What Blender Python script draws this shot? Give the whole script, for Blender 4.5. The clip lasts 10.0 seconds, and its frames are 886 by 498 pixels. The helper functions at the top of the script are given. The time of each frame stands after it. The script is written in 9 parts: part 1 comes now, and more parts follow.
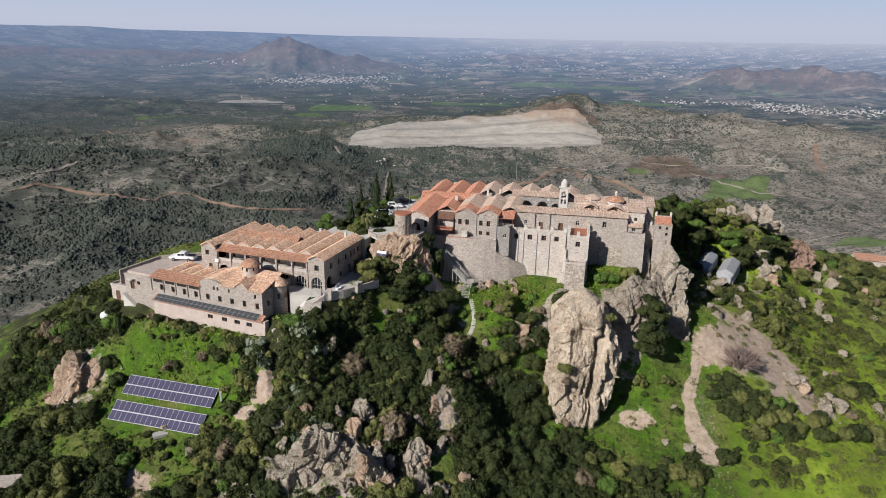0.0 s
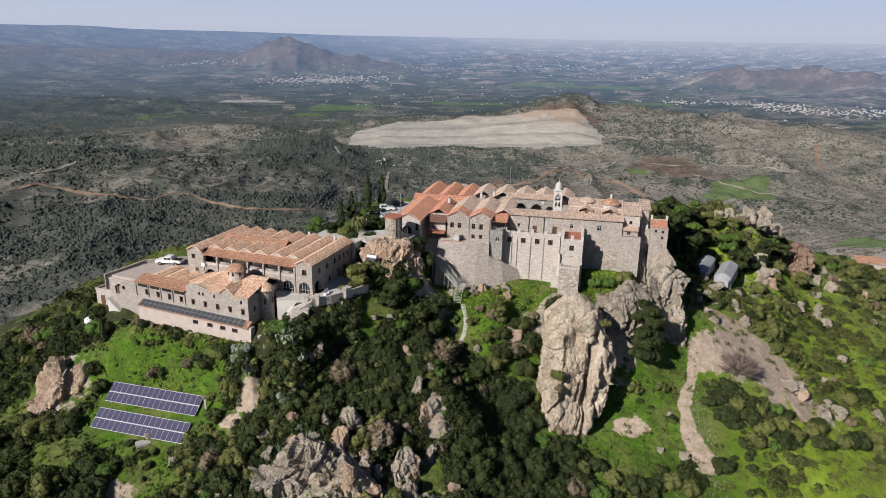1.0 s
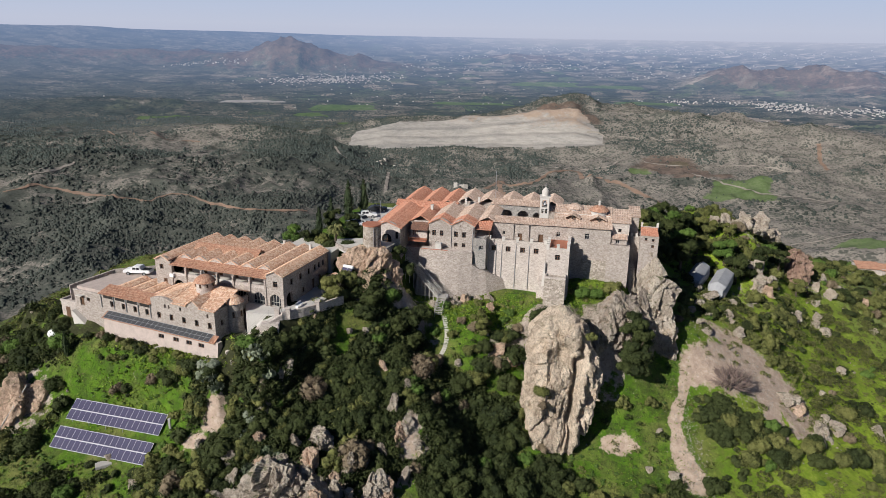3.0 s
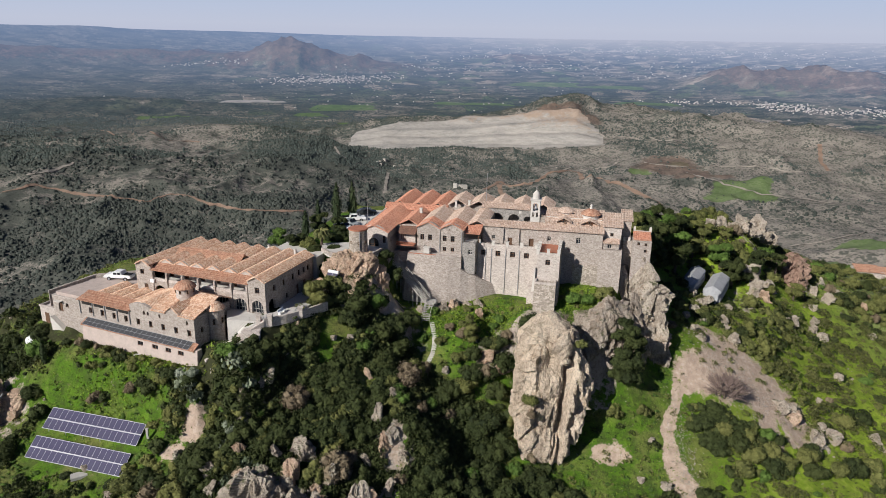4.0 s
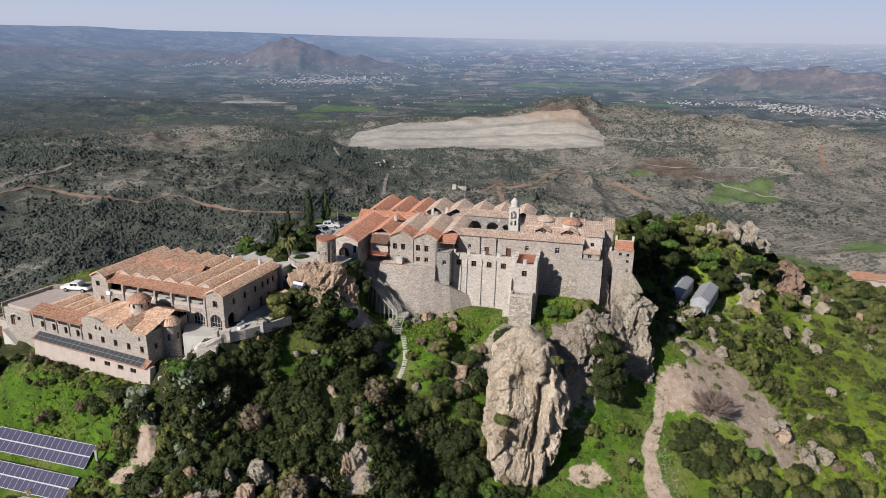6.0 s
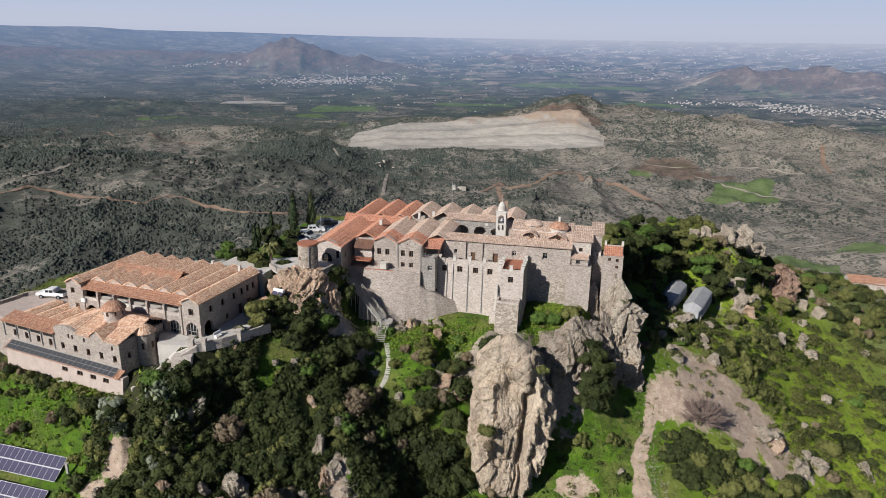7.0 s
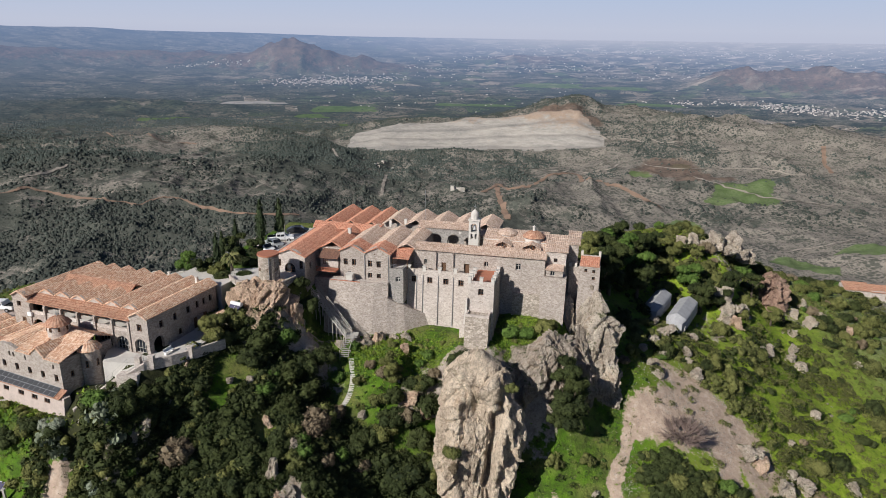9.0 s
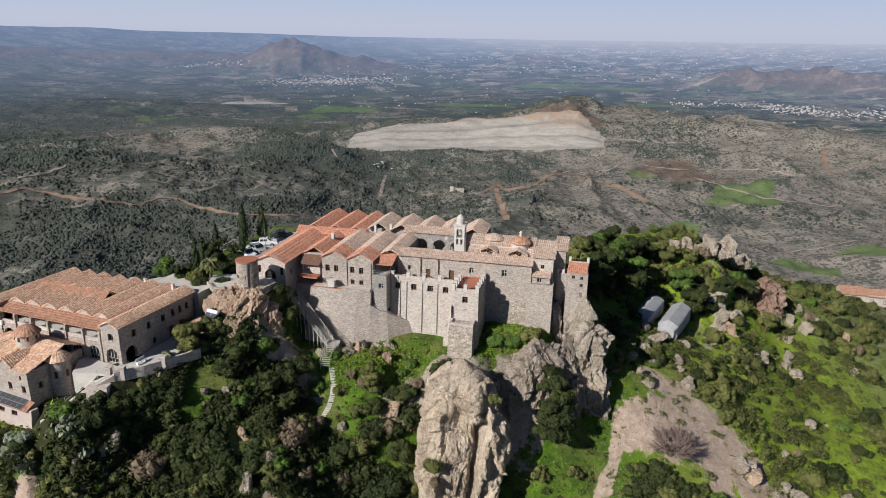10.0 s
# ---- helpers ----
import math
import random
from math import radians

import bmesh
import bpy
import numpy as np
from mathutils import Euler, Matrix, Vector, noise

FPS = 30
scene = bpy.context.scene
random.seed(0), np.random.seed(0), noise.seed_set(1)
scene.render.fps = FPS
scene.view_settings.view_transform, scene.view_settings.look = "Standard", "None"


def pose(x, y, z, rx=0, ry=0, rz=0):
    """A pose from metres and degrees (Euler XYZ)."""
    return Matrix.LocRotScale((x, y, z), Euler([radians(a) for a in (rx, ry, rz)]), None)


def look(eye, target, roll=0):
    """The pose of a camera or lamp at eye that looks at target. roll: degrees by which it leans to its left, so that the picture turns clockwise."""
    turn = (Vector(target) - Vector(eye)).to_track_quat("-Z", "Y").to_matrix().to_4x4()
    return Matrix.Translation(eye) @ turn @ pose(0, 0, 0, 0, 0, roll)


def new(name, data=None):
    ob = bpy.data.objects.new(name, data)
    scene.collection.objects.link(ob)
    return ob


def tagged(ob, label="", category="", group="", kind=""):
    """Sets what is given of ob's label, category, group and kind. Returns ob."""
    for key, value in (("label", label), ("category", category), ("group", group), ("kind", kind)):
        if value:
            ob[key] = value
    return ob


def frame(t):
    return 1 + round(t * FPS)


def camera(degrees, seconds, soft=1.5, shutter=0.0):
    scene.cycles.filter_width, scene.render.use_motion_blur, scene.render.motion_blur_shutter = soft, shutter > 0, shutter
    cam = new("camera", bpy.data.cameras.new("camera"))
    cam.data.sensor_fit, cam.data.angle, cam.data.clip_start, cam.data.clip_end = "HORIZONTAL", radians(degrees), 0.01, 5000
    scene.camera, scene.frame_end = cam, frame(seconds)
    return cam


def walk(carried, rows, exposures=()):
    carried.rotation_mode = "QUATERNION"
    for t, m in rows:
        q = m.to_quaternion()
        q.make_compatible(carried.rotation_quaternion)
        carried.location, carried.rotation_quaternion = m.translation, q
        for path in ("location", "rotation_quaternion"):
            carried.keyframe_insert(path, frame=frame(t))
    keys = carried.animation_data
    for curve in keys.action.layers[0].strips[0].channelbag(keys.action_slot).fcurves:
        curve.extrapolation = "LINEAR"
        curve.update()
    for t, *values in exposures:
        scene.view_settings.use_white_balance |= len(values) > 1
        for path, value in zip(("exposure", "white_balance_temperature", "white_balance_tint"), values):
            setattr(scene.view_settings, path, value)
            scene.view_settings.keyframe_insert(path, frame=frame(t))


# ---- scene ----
cam = camera(67.9, 10.0, soft=0.5)
METRES, EYE, TILT, LEAN, TURN = 36.7, 100.0, -13.5942, 3.0828, -1.2841
ROWS = [
    (0.0, 0.0, 0.0, 0.0, 0.29, -3.84, -4.27),
    (0.5, 0.0242, 0.0325, 0.0097, 0.32, -3.84, -4.3),
    (1.0, 0.0471, 0.0658, 0.0213, 0.36, -3.87, -4.3),
    (1.5, 0.0705, 0.1004, 0.0331, 0.42, -3.89, -4.29),
    (2.0, 0.0971, 0.137, 0.0448, 0.47, -3.9, -4.28),
    (2.5, 0.1243, 0.1736, 0.0566, 0.52, -3.91, -4.28),
    (4.0, 0.215, 0.2824, 0.0902, 0.64, -3.91, -4.31),
    (4.5, 0.2479, 0.3192, 0.1018, 0.69, -3.89, -4.32),
    (5.0, 0.2818, 0.3552, 0.1129, 0.73, -3.87, -4.33),
    (5.5, 0.3157, 0.3905, 0.1246, 0.77, -3.86, -4.37),
    (7.0, 0.4247, 0.5031, 0.1629, 0.91, -3.87, -4.35),
    (7.5, 0.4614, 0.5391, 0.1757, 0.95, -3.85, -4.35),
    (8.0, 0.4984, 0.5757, 0.1887, 0.99, -3.86, -4.37),
    (8.5, 0.5346, 0.6113, 0.2003, 1.03, -3.87, -4.36),
    (9.0, 0.571, 0.6474, 0.2113, 1.08, -3.87, -4.37),
    (9.5, 0.6071, 0.6835, 0.2235, 1.12, -3.86, -4.38),
    (10.0, 0.642, 0.7261, 0.2374, 1.15, -3.85, -4.4),
]
walk(cam, [(t, pose(0, 0, EYE, TILT, LEAN, TURN) @ pose(METRES * x, METRES * y, METRES * z, 90 + pitch, roll, yaw)) for t, x, y, z, yaw, pitch, roll in ROWS])

# ---- world, sun ----
SUN_FROM, SUN_UP = 225.0, 32.0          # degrees clockwise from +y, and above the horizon
world = bpy.data.worlds.new("world")
scene.world = world
world.use_nodes = True
wn, wl = world.node_tree.nodes, world.node_tree.links
sky = wn.new("ShaderNodeTexSky")
sky.sky_type, sky.sun_disc = "NISHITA", False
sky.sun_elevation, sky.sun_rotation = radians(SUN_UP), radians(SUN_FROM)
sky.altitude, sky.air_density, sky.dust_density, sky.ozone_density = 300, 1.0, 0.4, 4.0
haze = wn.new("ShaderNodeMix")
haze.data_type, haze.blend_type = "RGBA", "MULTIPLY"
haze.inputs[0].default_value, haze.inputs[7].default_value = 1.0, (0.50, 0.54, 0.68, 1)
wl.new(sky.outputs[0], haze.inputs[6])
wl.new(haze.outputs[2], wn["Background"].inputs[0])
wn["Background"].inputs[1].default_value = 0.056
sun_data = bpy.data.lights.new("sun", "SUN")
sun_data.energy, sun_data.angle, sun_data.color = 5.0, radians(0.5), (1.0, 0.96, 0.905)
sun = new("sun", sun_data)
sd = Vector((math.sin(radians(SUN_FROM)) * math.cos(radians(SUN_UP)), math.cos(radians(SUN_FROM)) * math.cos(radians(SUN_UP)), math.sin(radians(SUN_UP))))
sun.matrix_world = look(sd * 600 + Vector((0, 100, 50)), (0, 100, 50))

# ---- materials ----
class Nodes:
    """A small wrapper that adds nodes to one material."""

    def __init__(self, name, rough=0.9, metal=0.0):
        self.m = bpy.data.materials.new(name)
        self.m.use_nodes = True
        self.t = self.m.node_tree
        self.b = self.t.nodes["Principled BSDF"]
        self.b.inputs["Roughness"].default_value, self.b.inputs["Metallic"].default_value = rough, metal
        self.b.inputs["Specular IOR Level"].default_value = 0.25
        self.co = self.add("ShaderNodeTexCoord").outputs["Object"]

    def add(self, kind):
        return self.t.nodes.new(kind)

    def layer(self, name):
        n = self.add("ShaderNodeVertexColor")
        n.layer_name = name
        return n

    def link(self, a, b):
        self.t.links.new(a, b)

    def noise(self, scale, detail=4.0, rough=0.6, at=None, warp=0.0):
        n = self.add("ShaderNodeTexNoise")
        n.inputs["Scale"].default_value, n.inputs["Detail"].default_value = scale, detail
        n.inputs["Roughness"].default_value, n.inputs["Distortion"].default_value = rough, warp
        self.link(at or self.co, n.inputs["Vector"])
        return n.outputs["Fac"]

    def voronoi(self, scale, feature="F1", at=None, out="Distance", rand=1.0):
        n = self.add("ShaderNodeTexVoronoi")
        n.feature = feature
        n.inputs["Scale"].default_value, n.inputs["Randomness"].default_value = scale, rand
        self.link(at or self.co, n.inputs["Vector"])
        return n.outputs[out]

    def scaled(self, sx, sy, sz, turn=0.0):
        n = self.add("ShaderNodeMapping")
        n.inputs["Scale"].default_value, n.inputs["Rotation"].default_value = (sx, sy, sz), (0, 0, radians(turn))
        self.link(self.co, n.inputs["Vector"])
        return n.outputs[0]

    def ramp(self, fac, stops):
        n = self.add("ShaderNodeValToRGB")
        e = n.color_ramp.elements
        while len(e) < len(stops):
            e.new(0.5)
        for k, (p, c) in zip(e, stops):
            k.position, k.color = p, (*c, 1) if len(c) == 3 else c
        self.link(fac, n.inputs[0])
        return n.outputs[0]

    def step(self, fac, lo, hi, a=0.0, b=1.0):
        n = self.add("ShaderNodeMapRange")
        for k, v in zip(("From Min", "From Max", "To Min", "To Max"), (lo, hi, a, b)):
            n.inputs[k].default_value = v
        self.link(fac, n.inputs[0])
        return n.outputs[0]

    def math(self, op, a, b=None):
        n = self.add("ShaderNodeMath")
        n.operation = op
        for i, v in enumerate((a, b)):
            if v is None:
                continue
            if isinstance(v, (int, float)):
                n.inputs[i].default_value = v
            else:
                self.link(v, n.inputs[i])
        return n.outputs[0]

    def mix(self, fac, a, b, kind="MIX"):
        n = self.add("ShaderNodeMix")
        n.data_type, n.blend_type = "RGBA", kind
        for i, v in ((0, fac), (6, a), (7, b)):
            if isinstance(v, (int, float)):
                n.inputs[i].default_value = v
            elif isinstance(v, tuple):
                n.inputs[i].default_value = (*v, 1)
            else:
                self.link(v, n.inputs[i])
        return n.outputs[2]

    def random(self):
        return self.add("ShaderNodeObjectInfo").outputs["Random"]

    def island(self):
        return self.add("ShaderNodeNewGeometry").outputs["Random Per Island"]

    def up(self):
        n = self.add("ShaderNodeSeparateXYZ")
        self.link(self.add("ShaderNodeNewGeometry").outputs["Normal"], n.inputs[0])
        return n.outputs["Z"]

    def bump(self, fac, strength, distance):
        n = self.add("ShaderNodeBump")
        n.inputs["Strength"].default_value, n.inputs["Distance"].default_value = strength, distance
        self.link(fac, n.inputs["Height"])
        self.link(n.outputs[0], self.b.inputs["Normal"])

    def done(self, colour):
        if isinstance(colour, tuple):
            self.b.inputs["Base Color"].default_value = (*colour, 1)
        else:
            self.link(colour, self.b.inputs["Base Color"])
        return self.m


def masonry(name, dark, mid, light, stone=3.8, joint=(0.42, 0.38, 0.34), joints=0.5):
    """Rubble stonework: stones of about 1/stone metres, mortar joints, weather stains."""
    n = Nodes(name, 0.92)
    at = n.scaled(1, 1, 1.5)
    cell = n.voronoi(stone, at=at, out="Color")
    sep = n.add("ShaderNodeSeparateColor")
    n.link(cell, sep.inputs[0])
    base = n.ramp(sep.outputs[0], [(0.0, dark), (0.5, mid), (1.0, light)])
    edge = n.voronoi(stone, "DISTANCE_TO_EDGE", at=at)
    gap = n.step(edge, 0.02, 0.09, joints, 0.0)
    base = n.mix(gap, base, joint)
    stain = n.noise(0.35, 5, 0.65)
    base = n.mix(n.step(stain, 0.38, 0.7, 0.0, 0.38), base, tuple(0.62 * v for v in mid))
    fine = n.noise(5.5, 5, 0.75)
    base = n.mix(n.step(fine, 0.52, 0.68, 0.0, 0.55), base, light)
    base = n.mix(n.step(n.noise(4.2, 5, 0.75), 0.56, 0.7, 0.0, 0.6), base, tuple(0.55 * v for v in dark))
    n.bump(n.step(edge, 0.0, 0.12), 0.5, 0.03)
    return n.done(base)


def tiles(name, a, b, c, old=0.35):
    """Clay tiles: each tile its own tone, lichen and soot in patches."""
    n = Nodes(name, 0.85)
    cell = n.voronoi(5.5, out="Color", at=n.scaled(1, 0.55, 1))
    sep = n.add("ShaderNodeSeparateColor")
    n.link(cell, sep.inputs[0])
    base = n.ramp(sep.outputs[0], [(0.0, a), (0.5, b), (1.0, c)])
    base = n.mix(n.step(n.noise(0.5, 5, 0.7), 0.42, 0.68, 0.0, old), base, (0.16, 0.12, 0.09))
    base = n.mix(n.step(n.noise(2.2, 4, 0.7), 0.5, 0.7, 0.0, 0.6), base, c)
    base = n.mix(n.step(n.noise(1.6, 5, 0.75), 0.55, 0.7, 0.0, 0.55), base, tuple(0.6 * v for v in a))
    return n.done(base)


def plain(name, colour, rough=0.7, metal=0.0, vary=0.25, scale=1.5):
    n = Nodes(name, rough, metal)
    k = n.step(n.noise(scale, 5, 0.65), 0.3, 0.75, 0.0, 1.0)
    dark = tuple(v * (1 - vary) for v in colour)
    base = n.mix(k, dark, colour)
    return n.done(n.mix(n.step(n.noise(scale * 9, 2), 0.4, 0.7, 0, 0.35), base, tuple(min(1, v * (1 + 0.5 * vary)) for v in colour)))


M_STONE = masonry("rubble_stone", (0.30, 0.25, 0.22), (0.42, 0.36, 0.318), (0.55, 0.485, 0.435))
M_STONE_GREY = masonry("grey_stone", (0.21, 0.20, 0.19), (0.32, 0.30, 0.28), (0.43, 0.40, 0.37), 4.2)
M_STONE_PALE = masonry("pale_stone", (0.42, 0.36, 0.32), (0.56, 0.49, 0.44), (0.66, 0.60, 0.55), 3.6, (0.5, 0.45, 0.42), 0.35)
M_STONE_ROUGH = masonry("rough_stone", (0.26, 0.22, 0.18), (0.44, 0.38, 0.32), (0.60, 0.53, 0.46), 2.6, (0.2, 0.17, 0.14), 0.6)
M_PINK = plain("pink_render", (0.57, 0.475, 0.425), 0.9, 0, 0.3, 0.9)
M_WHITE = plain("white_render", (0.63, 0.595, 0.55), 0.85, 0, 0.18, 0.8)
M_PAVE = plain("pale_paving", (0.62, 0.59, 0.55), 0.85, 0, 0.2, 0.7)
M_TILE_TAN = tiles("tan_tiles", (0.50, 0.26, 0.165), (0.68, 0.425, 0.285), (0.82, 0.64, 0.49), 0.2)
M_TILE_PALE = tiles("pale_tiles", (0.42, 0.29, 0.22), (0.54, 0.40, 0.32), (0.66, 0.53, 0.44))
M_TILE_RED = tiles("red_tiles", (0.42, 0.17, 0.105), (0.56, 0.255, 0.165), (0.64, 0.36, 0.255), 0.22)
M_TILE_RUST = tiles("rust_tiles", (0.34, 0.16, 0.10), (0.47, 0.25, 0.165), (0.58, 0.36, 0.25))
M_TILE_BROWN = tiles("brown_tiles", (0.16, 0.09, 0.07), (0.23, 0.125, 0.09), (0.30, 0.17, 0.12), 0.3)
M_TERRACOTTA = plain("terracotta_floor", (0.46, 0.19, 0.12), 0.85, 0, 0.25, 2.0)
M_WOOD = plain("brown_wood", (0.16, 0.09, 0.055), 0.7, 0, 0.3, 3)
M_GREYWOOD = plain("weathered_wood", (0.50, 0.475, 0.44), 0.85, 0, 0.3, 3)
# near-black colour painted as the shade inside rooms and gallery slots
M_DARK = plain("dark_inside_shade", (0.035, 0.032, 0.03), 0.9, 0, 0.3)
M_CONCRETE = plain("concrete", (0.50, 0.48, 0.45), 0.9, 0, 0.25, 1.2)
M_METAL = plain("grey_metal", (0.45, 0.46, 0.48), 0.45, 0.7, 0.2, 3)
M_WHITEPAINT = plain("white_paint", (0.82, 0.82, 0.82), 0.3, 0, 0.05, 1)
M_RUBBER = plain("black_rubber", (0.02, 0.02, 0.02), 0.8)


def glass(name, tint):
    n = Nodes(name, 0.12)
    n.b.inputs["Specular IOR Level"].default_value = 0.6
    return n.done(tint)


M_GLASS = glass("dark_window_glass", (0.02, 0.024, 0.03))


def solar(name, colour):
    n = Nodes(name, 0.35)
    n.b.inputs["Specular IOR Level"].default_value = 0.35
    sep = n.add("ShaderNodeSeparateXYZ")
    n.link(n.co, sep.inputs[0])
    return n.done(n.mix(n.step(n.noise(0.6, 2), 0.35, 0.7, 0, 0.5), colour, tuple(v * 1.5 for v in colour)))


M_PV = solar("blue_solar_cells", (0.06, 0.056, 0.105))

# ---- mesh tools ----
def mesh_of(name, verts, faces, material, smooth=False):
    me = bpy.data.meshes.new(name)
    me.from_pydata([tuple(v) for v in verts], [], faces)
    me.materials.append(material)
    if smooth:
        me.shade_smooth()
    return me


def thing(name, m, label, category, group="", kind=""):
    ob = new(name)
    ob.empty_display_size = 0.2
    ob.matrix_world = m
    return tagged(ob, label, category, group, kind)


def part(name, bm, material, parent=None, label="", smooth=False):
    """Links a bmesh as one mesh object under a thing or a part."""
    me = bpy.data.meshes.new(name)
    bmesh.ops.recalc_face_normals(bm, faces=bm.faces)
    bm.to_mesh(me)
    bm.free()
    me.materials.append(material)
    if smooth:
        me.shade_smooth()
    ob = new(name, me)
    ob.parent = parent
    return tagged(ob, label)


def share(name, me, m, parent=None, label=""):
    ob = new(name, me)
    ob.parent = parent
    ob.matrix_basis = m
    return tagged(ob, label)


def box(bm, x0, x1, y0, y1, z0, z1, batter=0.0):
    """A box; batter pushes the foot of its front (low y) side outwards."""
    v = [bm.verts.new(p) for p in ((x0, y0 - batter, z0), (x1, y0 - batter, z0), (x1, y1, z0), (x0, y1, z0),
                                   (x0, y0, z1), (x1, y0, z1), (x1, y1, z1), (x0, y1, z1))]
    for f in ((0, 1, 5, 4), (1, 2, 6, 5), (2, 3, 7, 6), (3, 0, 4, 7), (4, 5, 6, 7), (3, 2, 1, 0)):
        bm.faces.new([v[i] for i in f])
    return v


def boxes(*dims):
    bm = bmesh.new()
    for d in dims:
        box(bm, *d)
    return bm


def prism(bm, outline, y0, y1):
    """An outline in x and z, drawn out from y0 to y1."""
    a = [bm.verts.new((x, y0, z)) for x, z in outline]
    b = [bm.verts.new((x, y1, z)) for x, z in outline]
    bm.faces.new(a)
    bm.faces.new(b[::-1])
    for i in range(len(a)):
        j = (i + 1) % len(a)
        bm.faces.new((a[j], a[i], b[i], b[j]))


def tube(bm, p, q, r, sides=8, r2=None):
    p, q = Vector(p), Vector(q)
    d = (q - p).normalized()
    a = d.orthogonal().normalized()
    b = d.cross(a)
    rings = []
    for c, rad in ((p, r), (q, r if r2 is None else r2)):
        rings.append([bm.verts.new(c + (a * math.cos(k * math.tau / sides) + b * math.sin(k * math.tau / sides)) * rad) for k in range(sides)])
    for k in range(sides):
        j = (k + 1) % sides
        bm.faces.new((rings[0][k], rings[0][j], rings[1][j], rings[1][k]))
    bm.faces.new(rings[0][::-1])
    bm.faces.new(rings[1])


def tubes(pairs, r, sides=6):
    bm = bmesh.new()
    for p, q in pairs:
        tube(bm, p, q, r, sides)
    return bm


def drum(bm, cx, cy, z0, z1, r0, r1=None, sides=28, a0=0.0, a1=math.tau):
    r1 = r0 if r1 is None else r1
    full = a1 - a0 > 6.28
    n = sides if full else sides + 1
    lo = [bm.verts.new((cx + r0 * math.cos(a0 + (a1 - a0) * k / sides), cy + r0 * math.sin(a0 + (a1 - a0) * k / sides), z0)) for k in range(n)]
    hi = [bm.verts.new((cx + r1 * math.cos(a0 + (a1 - a0) * k / sides), cy + r1 * math.sin(a0 + (a1 - a0) * k / sides), z1)) for k in range(n)]
    for k in range(n if full else n - 1):
        j = (k + 1) % n
        bm.faces.new((lo[k], lo[j], hi[j], hi[k]))
    bm.faces.new(hi)
    bm.faces.new(lo[::-1])
    if not full:
        bm.faces.new((lo[-1], lo[0], hi[0], hi[-1]))


def wall(bm, x0, x1, z0, z1, y=0.0, thick=0.5, holes=(), top=None, lean=0.0):
    """A wall in the x-z plane with its face at y. holes: (x, z, width, height, arched), x and z of the hole's lower left.
    top(x): the height of its upper edge, above z1. lean: how far the foot comes forward."""
    step = 0.35
    xs = {x0, x1}
    zs = {z0, z1}
    for hx, hz, w, h, arched in holes:
        xs |= {hx, hx + w}
        zs |= {hz, hz + h}
    if top:
        k = max(2, int((x1 - x0) / step))
        xs |= {x0 + (x1 - x0) * i / k for i in range(k + 1)}
    for hx, hz, w, h, arched in holes:
        if arched:
            xs |= {hx + w * (0.5 - 0.5 * math.cos(math.pi * i / 10)) for i in range(11)}
    xs = sorted(xs)
    xs = [a for i, a in enumerate(xs) if i == 0 or a - xs[i - 1] > 1e-4]
    zs = sorted(zs)

    def front(z):
        return y - lean * (z1 - z) / max(0.01, z1 - z0)

    def strip(xa, xb, a0, a1, b0, b1):
        pts = [(xa, a0), (xb, b0), (xb, b1), (xa, a1)]
        lo = [bm.verts.new((px, front(pz), pz)) for px, pz in pts]
        hi = [bm.verts.new((px, y + thick, pz)) for px, pz in pts]
        bm.faces.new(lo)
        bm.faces.new(hi[::-1])
        for i in range(4):
            j = (i + 1) % 4
            bm.faces.new((lo[j], lo[i], hi[i], hi[j]))

    for xa, xb in zip(xs, xs[1:]):
        xm = (xa + xb) / 2
        cuts = []
        for hx, hz, w, h, arched in holes:
            if hx < xm < hx + w:
                if arched:
                    def head(px, hx=hx, hz=hz, w=w, h=h):
                        r = w / 2
                        return hz + h - r + math.sqrt(max(0.0, r * r - (px - hx - r) ** 2))
                    cuts.append((hz, hz, head(xa), head(xb)))
                else:
                    cuts.append((hz, hz, hz + h, hz + h))
        cuts.sort()
        la, lb = z0, z0
        for ca, cb, ta, tb in cuts:
            if ca > la + 1e-4:
                strip(xa, xb, la, ca, lb, cb)
            la, lb = ta, tb
        ta, tb = (top(xa), top(xb)) if top else (z1, z1)
        strip(xa, xb, la, ta, lb, tb)
    bmesh.ops.remove_doubles(bm, verts=bm.verts, dist=0.0005)


def waves(width, rise, n, x0=0.0, base=0.0):
    """The upper edge of n rounded gables side by side."""
    def at(x):
        u = ((x - x0) / width) % 1.0 if n > 1 else min(1.0, max(0.0, (x - x0) / width))
        return base + rise * math.sin(math.pi * u) ** 0.9 if 0 < u < 1 else base
    return at


